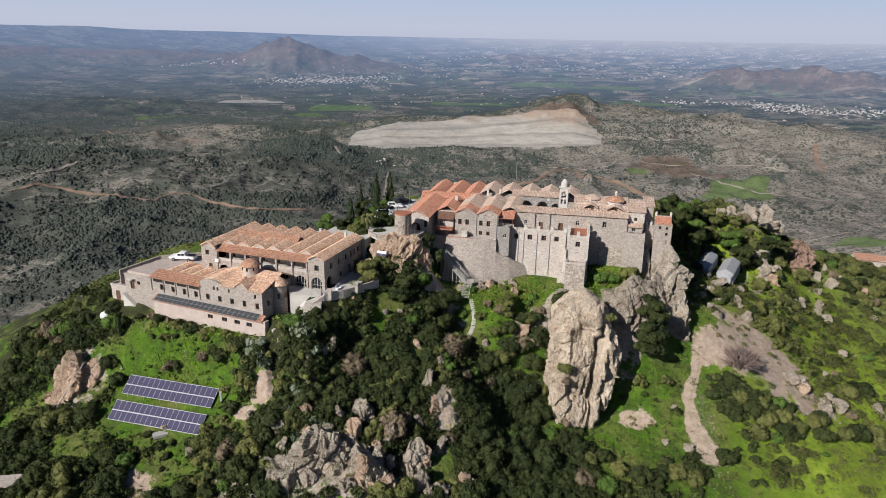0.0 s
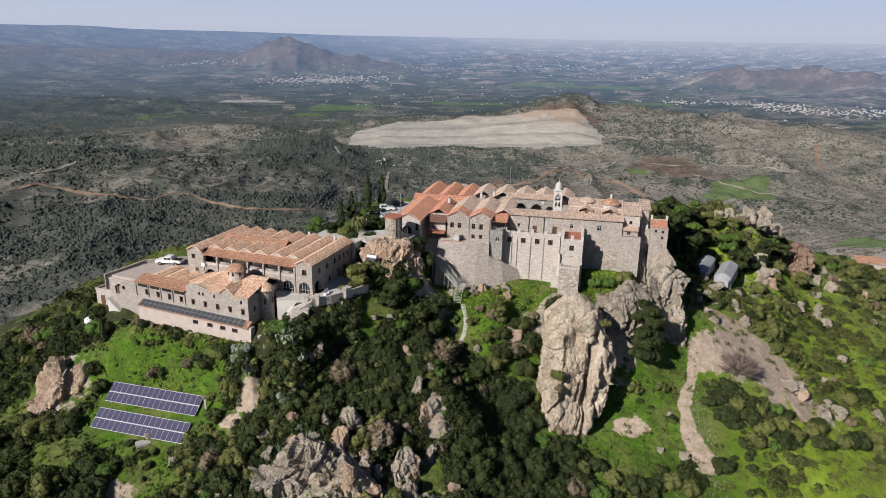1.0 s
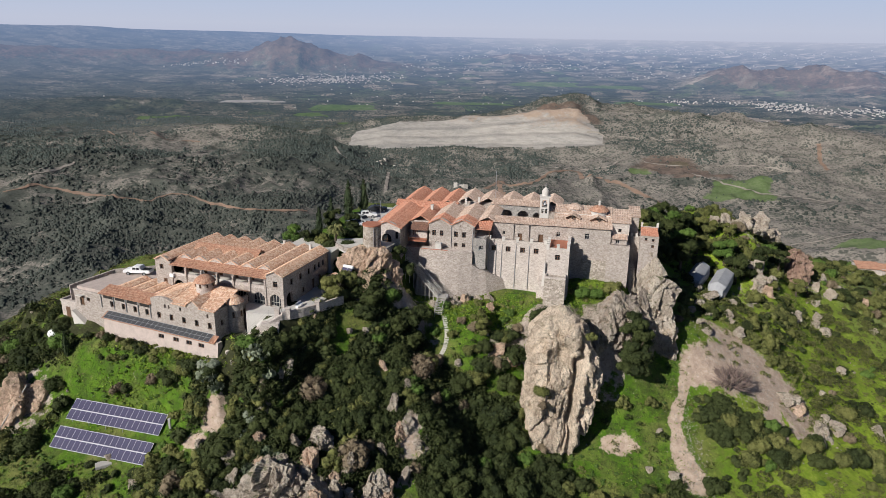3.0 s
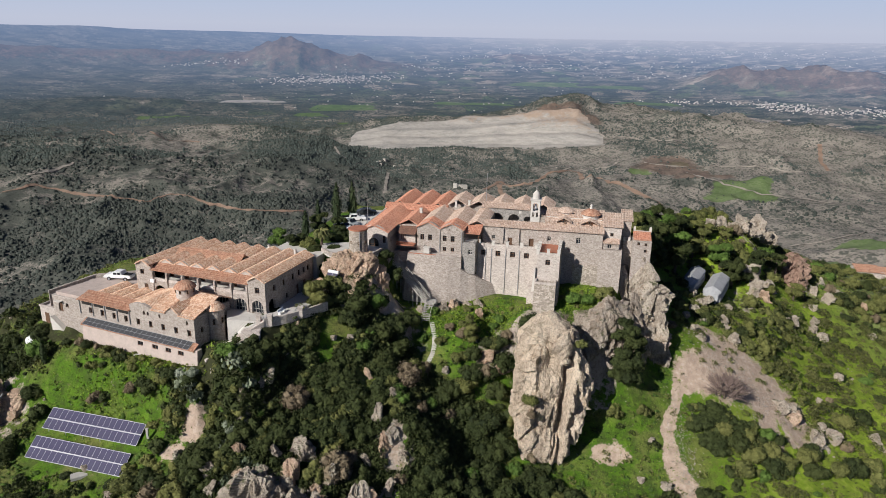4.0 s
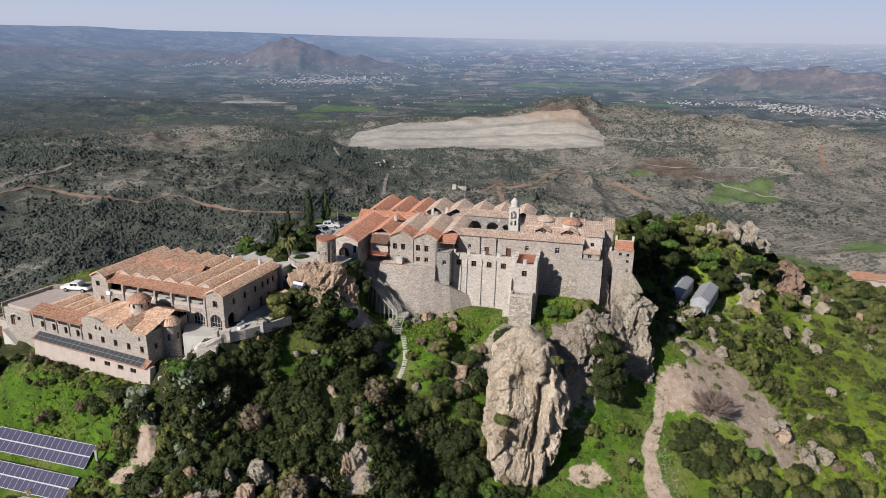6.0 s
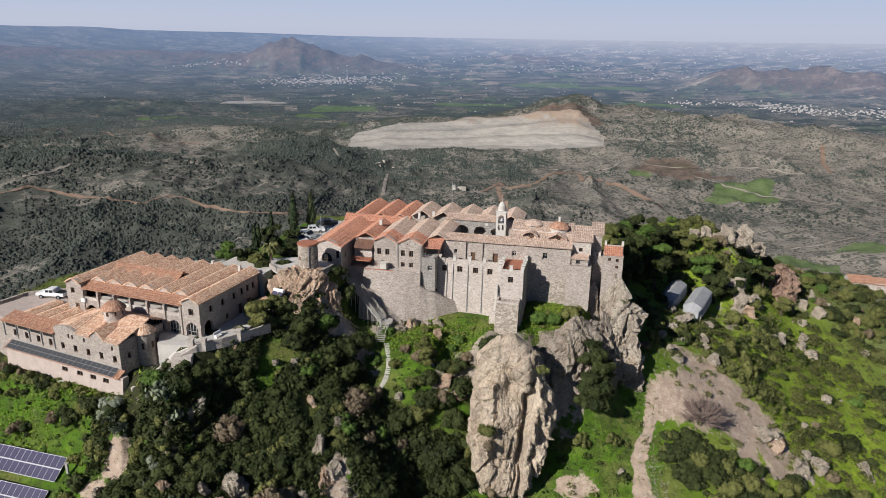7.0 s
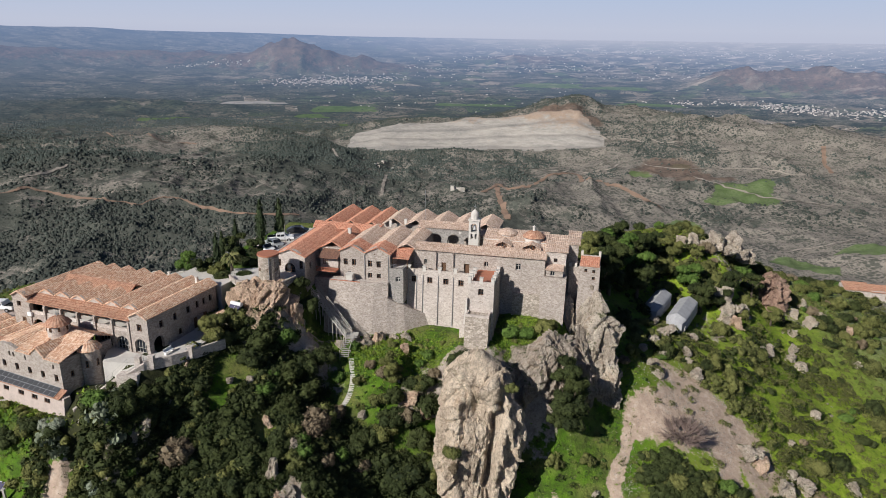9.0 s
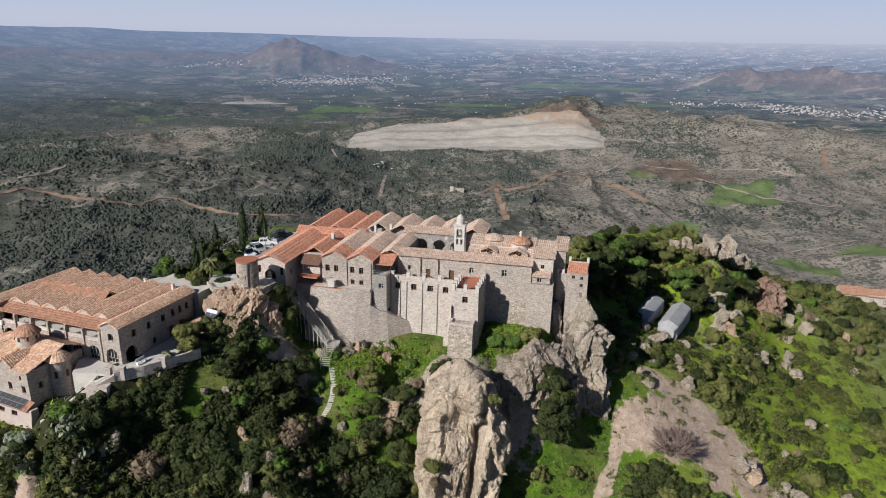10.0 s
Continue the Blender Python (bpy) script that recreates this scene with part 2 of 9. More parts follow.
def tile_sheet(bm, corner, along, down, n_len, pitch=0.30, depth=0.055, bow=0.0, thick=0.12):
    """A tiled roof sheet: rows of half-round tiles that run down the slope. corner: upper start; along: the ridge; down: the slope."""
    corner, along, down = Vector(corner), Vector(along), Vector(down)
    length, fall = along.length, down.length
    a, up = along.normalized(), along.cross(down).normalized()
    if up.z < 0:
        up = -up
    cols = max(2, int(length / pitch)) * 4
    rows = max(1, n_len)
    grid = []
    for j in range(rows + 1):
        v = j / rows
        row = []
        for i in range(cols + 1):
            u = i / cols
            lift = depth * (0.5 - 0.5 * math.cos(math.tau * i / 4)) + bow * math.sin(math.pi * v)
            row.append(bm.verts.new(corner + along * u + down * v + up * lift))
        grid.append(row)
        if 0 < j < rows:                # the next course lies lower
            grid.append([bm.verts.new(q.co - up * 0.05) for q in row])
    rows = len(grid) - 1
    for j in range(rows):
        for i in range(cols):
            bm.faces.new((grid[j][i], grid[j][i + 1], grid[j + 1][i + 1], grid[j + 1][i]))
    under = [bm.verts.new(corner + along * u + down * v - up * thick) for u, v in ((0, 0), (1, 0), (1, 1), (0, 1))]
    bm.faces.new(under)
    for edge, (p, q) in ((grid[0], (under[0], under[1])), (grid[-1], (under[3], under[2])), ([r[0] for r in grid], (under[0], under[3])), ([r[-1] for r in grid], (under[1], under[2]))):
        bm.faces.new(list(edge) + [q, p])


def gable_roof(bm, x0, x1, y0, y1, z, rise, bow=0.07, pitch=0.30):
    """A two-sided roof with its ridge along y between eaves at x0 and x1."""
    xm = (x0 + x1) / 2
    tile_sheet(bm, (xm, y0, z + rise), (0, y1 - y0, 0), (x0 - xm, 0, -rise), 5, pitch, bow=bow)
    tile_sheet(bm, (xm, y0, z + rise), (0, y1 - y0, 0), (x1 - xm, 0, -rise), 5, pitch, bow=bow)


def loft(bm, upper, lower, back):
    """A skin between an upper and a lower line, closed behind by the line back."""
    rows = []
    k = 6
    for i in range(k + 1):
        t = i / k
        rows.append([bm.verts.new(Vector(a).lerp(Vector(b), t)) for a, b in zip(upper, lower)])
    rows.append([bm.verts.new((p[0], p[1], q[2])) for p, q in zip(back, lower)])
    rows.append([bm.verts.new((p[0], p[1], q[2])) for p, q in zip(back, upper)])
    for a, b in zip(rows, rows[1:] + rows[:1]):
        for j in range(len(a) - 1):
            bm.faces.new((a[j], a[j + 1], b[j + 1], b[j]))
    bm.faces.new([r[0] for r in rows])
    bm.faces.new([r[-1] for r in rows][::-1])


def lean_roof(bm, x0, x1, y0, y1, z0, z1, pitch=0.30):
    """A one-sided roof: z0 at y0 (the low front eave), z1 at y1."""
    tile_sheet(bm, (x0, y1, z1), (x1 - x0, 0, 0), (0, y0 - y1, z0 - z1), 5, pitch)


def at_yaw(x, y, z, deg):
    return pose(x, y, z, 0, 0, deg)

# ---- ground: the hill, the valley and the distance ----
PIVOT = Vector((12.0, 14.0, 100.4))     # the middle of the flight
STATIONS = []


def station(x, *profile):
    """The hill's section at x: heights along y."""
    STATIONS.append((x, [p[0] for p in profile], [p[1] for p in profile]))


station(-140, (40, -10), (80, 10), (110, 20), (140, 12), (200, -30), (300, -90))
station(-100, (40, 4), (90, 24), (115, 36), (130, 38), (150, 22), (200, -20), (300, -90))
station(-75, (40, 12), (85, 32), (103, 38), (112, 44), (120, 48), (138, 49), (150, 40), (200, -8), (300, -80))
station(-57, (40, 18), (85, 36), (96, 39.3), (102, 42.5), (106.5, 49), (112, 52.5), (120, 55), (138, 57), (150, 48), (200, 0), (300, -80))
station(-44, (40, 18), (85, 36), (92, 39), (100, 42.3), (104.5, 50), (109, 53), (118, 58.5), (138, 59), (150, 52), (200, 0), (300, -80))
station(-30, (40, 18), (84, 36.5), (92, 41.5), (97, 45.5), (100.5, 52), (105, 55.5), (109, 58.2), (124, 58.3), (135, 60), (150, 52), (200, 5), (300, -75))
station(-17, (40, 17), (80, 35.5), (88, 40), (94, 44.5), (101, 49), (106, 55.5), (109, 58.2), (117, 58.4), (122, 62.5), (132, 63.5), (150, 60), (165, 50), (200, 10), (300, -70))
station(-6, (40, 15), (84, 35.5), (95, 39), (102, 47.5), (110, 53), (114, 57), (117, 60.5), (120, 63.3), (132, 64), (160, 60), (170, 52), (200, 10), (300, -70))
station(3, (40, 13), (90, 35), (96, 38), (99, 44), (108, 45.5), (115, 47), (121, 53), (126, 56), (128, 60), (132, 62), (160, 62), (175, 50), (200, 15), (300, -70))
station(12, (40, 12), (90, 31), (100, 33.5), (107, 36.5), (112, 45.5), (116, 50.5), (124, 52.3), (128, 53), (132, 60), (160, 62), (180, 48), (210, 15), (300, -65))
station(20, (40, 12), (90, 29), (102, 32), (108, 35.5), (113, 44), (118, 50.5), (124, 53.3), (130, 58), (160, 62), (180, 48), (300, -60))
station(30, (40, 11), (90, 26.5), (104, 30.6), (112, 34.6), (116, 43), (119, 53), (124, 55), (132, 58), (160, 61), (180, 50), (300, -60))
station(38, (40, 10), (90, 25.5), (104, 30.2), (111, 34.7), (115, 44), (119, 49), (124, 54), (132, 57), (160, 60), (185, 50), (300, -55))
station(47, (40, 9), (90, 25), (104, 29.8), (112, 35.7), (119, 42.2), (122, 46), (126, 51), (135, 55), (160, 58), (190, 50), (300, -50))
station(58, (40, 8), (90, 24.5), (105, 30.2), (112, 35.3), (119, 40.7), (126, 46.2), (138, 49.5), (160, 54), (190, 52), (220, 30), (300, -50))
station(71, (40, 7), (100, 27.5), (112, 31.5), (122, 36), (132, 43), (140, 46), (155, 46.5), (172, 56), (195, 54), (220, 40), (300, -40))
station(84, (40, 6), (100, 23.5), (119, 28.7), (130, 33.5), (145, 40.5), (159, 46.5), (172, 55.5), (195, 55), (220, 44), (250, 20), (300, -30))
station(97, (40, 4), (110, 22.5), (135, 30.5), (154, 34.5), (165, 39.5), (176, 44), (195, 48), (218, 45), (250, 24), (300, -20))
station(112, (40, 0), (100, 17), (135, 26), (160, 32.5), (176, 38.5), (200, 40), (240, 24), (300, -10))
station(145, (40, -10), (120, 12), (160, 22), (203, 32.5), (225, 29), (260, 12), (300, -10))
station(200, (40, -30), (160, 8), (220, 20), (260, 8), (300, -20))
station(260, (40, -60), (160, -30), (220, -20), (300, -40))

NX, NY, GX0, GY0 = 401, 261, -140.0, 40.0
grid_y = np.arange(NY) + GY0
cols = np.array([np.interp(grid_y, ys, zs) for _, ys, zs in STATIONS])
sx = np.array([s[0] for s in STATIONS], float)
grid_x = np.arange(NX) + GX0
HILL = np.array([np.interp(grid_x, sx, cols[:, j]) for j in range(NY)]).T
for _ in range(3):
    pad = np.pad(HILL, 1, mode="edge")
    HILL = (pad[:-2, 1:-1] + pad[2:, 1:-1] + pad[1:-1, :-2] + pad[1:-1, 2:] + 2 * HILL) / 6


def level(x0, x1, y0, y1, z, deg, cx, cy, soft=1.0):
    """Flattens a building plot or a yard, given in its own turned frame."""
    c, s = math.cos(radians(deg)), math.sin(radians(deg))
    gx, gy = np.meshgrid(grid_x, grid_y, indexing="ij")
    lx, ly = (gx - cx) * c + (gy - cy) * s, -(gx - cx) * s + (gy - cy) * c
    d = np.maximum(np.maximum(x0 - lx, lx - x1), np.maximum(y0 - ly, ly - y1))
    w = np.clip(1 - d / soft, 0, 1)
    HILL[:] = HILL * (1 - w) + z * w


level(-26, 1.0, -3.0, 15, 58.3, -19, -19.9, 107.6, 4.0)  # the yard of the hostel
level(-24, 1.5, -2.6, 8, 52.2, -23, -29.4, 102.0, 3.0)   # along the chapel
level(-34, -21.5, -2, 24, 63.3, -12.4, 14.7, 131.9, 3.0)    # the upper car park
level(-2, 9, -3.0, 0.5, 55.0, -40, -26.0, 104.5, 2.5)     # below the ramp
level(-13, 1.5, -11.5, -4.5, 53.4, -12.4, 14.7, 131.9, 3.5)  # the foot of the great wall
level(1.5, 11.5, -4.5, 2.0, 54.2, -12.4, 14.7, 131.9, 2.5)
level(10.5, 16.5, -10.5, -5.5, 54.6, -12.4, 14.7, 131.9, 2.5)
level(17.5, 26.0, -4.0, 1.0, 57.2, -12.4, 14.7, 131.9, 3.0)
level(-31, -18, 8.5, 20, 58.9, -23, -29.4, 102.0)          # the car park
level(-45, -31, 0, 9, 52.6, -23, -29.4, 102.0)


def hill_height(x, y):
    fx, fy = np.clip(x - GX0, 0, NX - 1.001), np.clip(y - GY0, 0, NY - 1.001)
    i, j = fx.astype(int), fy.astype(int)
    u, v = fx - i, fy - j
    z = HILL[i, j] * (1 - u) * (1 - v) + HILL[i + 1, j] * u * (1 - v) + HILL[i, j + 1] * (1 - u) * v + HILL[i + 1, j + 1] * u * v
    out = np.hypot(x - GX0 - fx, y - GY0 - fy)
    return z - 0.55 * out


def fbm(x, y, size, octaves=4, seed=0.0):
    """Smooth value noise between -1 and 1 on arrays."""
    total, amp, norm = np.zeros_like(x), 1.0, 0.0
    for k in range(octaves):
        px, py = x / size + 17.3 * k + seed, y / size - 9.1 * k + seed * 1.7
        i, j = np.floor(px), np.floor(py)
        u, v = px - i, py - j
        u, v = u * u * (3 - 2 * u), v * v * (3 - 2 * v)

        def h(a, b):
            s = np.sin(a * 127.1 + b * 311.7 + k * 74.7) * 43758.5453
            return 2 * (s - np.floor(s)) - 1
        total += amp * ((h(i, j) * (1 - u) + h(i + 1, j) * u) * (1 - v) + (h(i, j + 1) * (1 - u) + h(i + 1, j + 1) * u) * v)
        norm += amp
        amp *= 0.5
        size /= 2.03
    return total / norm


def ridges(x, y, size, octaves=5, seed=0.0):
    """Sharp crests and gullies between 0 and 1 on arrays."""
    total, amp, norm = np.zeros_like(x), 1.0, 0.0
    for k in range(octaves):
        total += amp * (1 - np.abs(fbm(x, y, size / 2.1 ** k, 1, seed + 3.7 * k)) * 1.4) ** 2
        norm += amp
        amp *= 0.52
    return total / norm


# far hills: azimuth from +y in degrees, distance, half widths across and along, height
FAR_HILLS = [(-13.4, 3700, 95, 90, 136), (-10.6, 3720, 170, 100, 84), (-16.4, 3760, 150, 100, 66), (-7.0, 3700, 220, 90, 34), (-20.5, 3900, 260, 90, 34),
             (23.6, 3480, 150, 90, 104), (27.0, 3500, 150, 100, 44), (30.4, 3500, 150, 100, 44), (34.0, 3520, 200, 100, 24), (6.3, 4000, 190, 70, 34), (13.0, 4150, 260, 60, 16), (-26.0, 3950, 300, 90, 30), (-33.0, 4000, 260, 90, 34),
             (10.8, 1960, 150, 130, 38), (16.0, 1900, 160, 150, 40), (20, 1700, 170, 200, 34),
             (-31, 2650, 260, 120, 34), (-23.5, 2560, 150, 70, 20), (-17.5, 2500, 90, 60, 12), (-33, 1150, 150, 150, 6), (7.6, 1050, 150, 110, 20), (25, 1640, 260, 170, 22), (33, 1750, 260, 190, 34), (2.6, 2900, 120, 60, 14)]


def polar(az, r):
    return PIVOT.x + r * math.sin(radians(az)), PIVOT.y + r * math.cos(radians(az))


def valley_height(x, y):
    dx, dy = x - PIVOT.x, y - PIVOT.y
    r = np.hypot(dx, dy)
    az = np.degrees(np.arctan2(dx, dy))
    u = np.clip((r - 1800) / 2800, 0, 1.0)
    z = PIVOT.z - 232 * np.where(r < 1800, 1.0, r * (1 - u) / 1800) + r * math.tan(radians(0.42)) * u ** 2
    z += np.clip(-az - 9, 0, 36) * (1.25 + 0.9 * fbm(x, y, 600, 4, 31.0)) * np.clip((r - 4100) / 500, 0, 1) ** 2
    gully = ridges(x, y, 300, 5, 5.0)
    for a, d, w, l, h in FAR_HILLS:
        across, along = radians(1) * (az - a) * d, r - d
        bump = np.exp(-0.5 * ((across / w) ** 2 + (along / l) ** 2))
        z += h * bump * (1 + (0.85 if d > 2400 else 0.35) * (gully - 0.62))
    def ease(a, b):
        k = np.clip((r - a) / (b - a), 0, 1)
        return k * k * (3 - 2 * k)
    # the long scrub slope that climbs to a crest in the west
    crest = 1480 + 130 * fbm(x, y, 700, 2, 44.0)
    side = np.clip((-az - 6) / 9, 0, 1)
    z += side * side * (3 - 2 * side) * (46 + 22 * fbm(x, y, 380, 3, 41.0)) * np.where(r < crest, np.clip((r - 800) / (crest - 800), 0, 1), np.clip(1 - (r - crest) / 300, 0, 1) ** 1.6)
    face = np.interp(az, [-9.5, -8, -4, 0, 4, 8, 11, 13, 17], [0, 16, 32, 38, 48, 60, 56, 22, 0])
    z += face * (0.3 * ease(1590, 1605) + 0.35 * ease(1640, 1655) + 0.35 * ease(1690, 1740)) * (1 - ease(1850, 2250))
    pit = np.exp(-((np.abs(az - 2.5) / 11) ** 6 + np.abs((r - 1640) / 120) ** 6))
    rough = np.clip((r - 260) / 500, 0, 1) * np.clip((2700 - r) / 900, 0.06, 1) * (1 - 0.85 * pit)
    z += rough * (16 * fbm(x, y, 620, 4) + 36 * (gully - 0.62) + 8 * (ridges(x, y, 95, 3, 9.0) - 0.62))
    return z


def crag(x, y):
    """Where bare rock breaks through the hillside, 0 to 1."""
    def spot(cx, cy, a, b):
        return np.exp(-(((x - cx) / a) ** 2 + ((y - cy) / b) ** 2))
    k = 0.8 * spot(8, 123.6, 5, 1.9) + 0.6 * spot(15, 114.5, 3.0, 1.8) + spot(-13, 87, 11, 8) + spot(0, 97, 6, 6) + 0.9 * spot(-63, 102, 7, 6) + spot(-2, 118, 8, 5) + spot(-10, 118, 6, 4) + 0.7 * spot(-28, 84, 8, 5)
    k = k + spot(24, 117, 9, 4) + spot(37, 118, 7, 4) + spot(47, 124, 5, 3.2) + 0.7 * spot(104, 172, 7, 6) + 0.6 * spot(78, 150, 8, 8) + 0.7 * spot(88, 172, 9, 6) + 0.5 * spot(80, 118, 8, 6)
    return np.clip(k, 0, 1)


def ground_height(x, y, rough=True):
    x, y = np.asarray(x, float), np.asarray(y, float)
    z = np.maximum(hill_height(x, y), valley_height(x, y))
    if rough:
        near = np.clip(1.6 - np.hypot(x - 15, y - 120) / 130, 0, 1)
        z = z + near * (0.35 * fbm(x, y, 9, 4, 2.0))
        k = crag(x, y)
        z = z + k * (1.6 * np.abs(fbm(x, y, 7, 4, 7.0)) * 2 - 0.8 + 1.0 * np.abs(fbm(x, y, 2.6, 3, 3.0)))
    return z


def gz(x, y):
    return float(ground_height(np.array([x]), np.array([y]))[0])


# clearings and thickets: centre and half widths in x and y
CLEAR = [(-10.1, 109.5, 2.6, 2.2), (-11.0, 106.2, 2.0, 2.0), (-22.9, 102.5, 1.6, 1.4), (-28.6, 95.4, 2.2, 2.2), (-31, 93.0, 2.4, 1.6), (63, 126.5, 7, 3.5), (71, 122.5, 5, 4), (74, 117.5, 3, 3), (57, 120.5, 5, 3), (49, 109, 2.4, 8), (60.2, 118.6, 2.5, 2), (-9, 111, 3.4, 2), (-4, 105, 2.4, 2), (14, 120.5, 8, 4.2), (6, 115, 3, 3.2), (-44, 103.4, 11, 2.6), (-53, 105.5, 6, 3), (-45, 96.5, 11.5, 6.5), (-42, 86, 5, 3.6), (-58, 91, 4, 3),
         (38, 105.5, 9, 6), (48.5, 117, 6, 9), (59, 122, 8, 8), (68, 125, 8.5, 7), (50, 108, 3, 12), (1, 90, 2.6, 3.4), (20, 104.5, 2.2, 3), (25.5, 110, 6, 6)]
CLEAR_MORE = [(38, 117, 7, 5), (47, 124, 6, 5.5), (31, 118, 4, 4), (72, 121, 6, 5), (68, 148, 9, 11), (-15, 86.5, 8, 4.2), (-4, 88.6, 2.6, 2.6), (-11.6, 94.4, 2.6, 2.0), (1.2, 97.5, 2.0, 2.6), (104, 172, 4, 4), (97, 160, 3, 9), (92, 142, 3, 7), (106, 160, 4, 4), (-62, 103, 5, 4)]
DENSE = [(-5, 100, 28, 13, 0.97), (12, 97, 15, 14, 1.0), (-60, 84, 22, 16, 0.5), (-34, 86, 24, 13, 0.45), (-63, 112, 14, 10, 0.6), (95, 148, 46, 46, 0.40), (75, 178, 34, 22, 0.75), (60, 104, 16, 9, 0.5), (-10, 112, 14, 8, 0.7),
         (120, 205, 60, 40, 0.75), (-80, 130, 20, 30, 0.6), (80, 128, 14, 10, 0.4)]


def thicket(x, y):
    """How thickly the slope is overgrown, 0 to 1."""
    k = np.zeros_like(x)
    for cx, cy, a, b, d in DENSE:
        if cx > 50:
            d = d * 0.22
        q = np.sqrt(((x - cx) / a) ** 2 + ((y - cy) / b) ** 2)
        k = np.maximum(k, d * np.clip((1.12 - q) / 0.24, 0, 1))
    for cx, cy, a, b in CLEAR + CLEAR_MORE:
        q = np.sqrt(((x - cx) / a) ** 2 + ((y - cy) / b) ** 2)
        k = k * np.clip((q - 0.85) / 0.3, 0, 1)
    return k


def cover(x, y):
    """Masks of what covers the ground: bare soil and scree, rock, dry scrub land."""
    soil = np.zeros_like(x)
    # the landslip: a broad tongue that runs down the slope, a lobe beside it and the stony path below
    def strip(ax, ay, bx, by, wa, wb):
        k = np.clip(((x - ax) * (bx - ax) + (y - ay) * (by - ay)) / ((bx - ax) ** 2 + (by - ay) ** 2), 0, 1)
        return np.clip(1.5 - np.hypot(x - ax - k * (bx - ax), y - ay - k * (by - ay)) / (wa + (wb - wa) * k), 0, 1)
    for bit in ((59.5, 130.4, 66.0, 127.0, 1.8, 4.2), (66.0, 126.4, 73.6, 121.6, 4.4, 5.0), (73.6, 121.6, 73.6, 115.6, 4.4, 2.6), (53.8, 120.4, 61.0, 121.8, 2.8, 4.2), (61.0, 122.4, 68.0, 123.0, 4.4, 4.2), (68.0, 120.0, 68.6, 112.6, 2.6, 1.4),
                (51.8, 119.0, 50.4, 115.6, 1.2, 0.8), (50.4, 115.6, 48.3, 112.4, 0.8, 1.2), (48.3, 112.4, 48.0, 108.2, 1.2, 1.0), (48.0, 108.2, 49.6, 103.0, 1.6, 2.2)):
        soil = np.maximum(soil, strip(*bit))
    soil = np.maximum(soil, np.clip(1.5 - np.hypot((x - 37.5) / 3.2, (y - 108.5) / 1.6), 0, 1))
    soil = np.maximum(soil, 0.9 * np.clip(1.4 - np.hypot((x + 28.4) / 2.2, (y - 95.6) / 2.0), 0, 1))
    soil = np.maximum(soil, 0.9 * np.clip(1.4 - np.hypot((x + 30.6) / 2.4, (y - 93.2) / 1.4), 0, 1))
    soil = np.maximum(soil, 0.8 * np.clip(1.4 - np.hypot((x + 46) / 5.0, (y - 84) / 3), 0, 1))
    dry = np.clip((np.hypot(x - 15, y - 120) - 95) / 60, 0, 1)
    return np.clip(soil, 0, 1), crag(x, y), dry


# tracks and fields in the valley: (azimuth, distance) along each
def plain_spot(az, r, a, d, wa, wr):
    return np.exp(-((np.abs((az - a) / wa) + 0.25 * (r - d) / wr) ** 6 + np.abs((r - d) / wr) ** 6))


def land_use(x, y):
    """Masks of the valley floor: quarry, green fields, ploughed red soil."""
    dx, dy = x - PIVOT.x, y - PIVOT.y
    r, az = np.hypot(dx, dy), np.degrees(np.arctan2(dx, dy))
    top = np.interp(az, [-8.6, -7.8, -3, 0, 8, 11, 13.2], [1600, 1720, 1738, 1745, 1748, 1740, 1640])
    wob = 34 * fbm(x, y, 70, 4, 4.0)
    az = az + 1.1 * fbm(x, y, 90, 4, 14.0)
    q = ((az > -8.6) & (az < 13.2) & (r + wob > 1545) & (r + wob < top)).astype(float)
    for a, d, wa, wr in ((-17.3, 2720, 1.5, 55), (-15.2, 2730, 1.2, 42)):
        q = np.maximum(q, plain_spot(az, r, a, d, wa, wr) * 0.9)
    g = np.zeros_like(x)
    for a, d, wa, wr in ((-9.0, 2560, 3.0, 75), (-11.6, 2380, 1.2, 60), (24.4, 1225, 2.6, 70), (16.6, 1340, 1.0, 14), (13.5, 2760, 3.2, 45), (17.0, 2860, 2.6, 40), (2.0, 2700, 3.4, 40), (-22.5, 2330, 2.6, 40),
                         (33.5, 965, 2.4, 30), (8.5, 3330, 3.0, 70), (14, 3300, 2.6, 50), (20.4, 1010, 1.6, 22), (30.0, 880, 2.6, 22), (-8.5, 2120, 1.2, 60), (19.3, 1420, 0.8, 14)):
        g = np.maximum(g, plain_spot(az, r, a, d, wa, wr))
    p = np.zeros_like(x)
    for a, d, wa, wr in ((18.6, 1400, 2.6, 60), (21.5, 1340, 2.0, 30), (9.5, 1800, 2.4, 40), (10.6, 1725, 2.6, 38)):
        p = np.maximum(p, plain_spot(az, r, a, d, wa, wr))
    for a, d, w, l, h in FAR_HILLS[:13]:                     # bare brown mountains
        p = np.maximum(p, min(1.0, h / 40) * np.exp(-0.5 * ((radians(1) * (az - a) * d / w / 1.15) ** 2 + ((r - d) / l / 1.4) ** 2)) * (r > 2400))
    return q, g, p


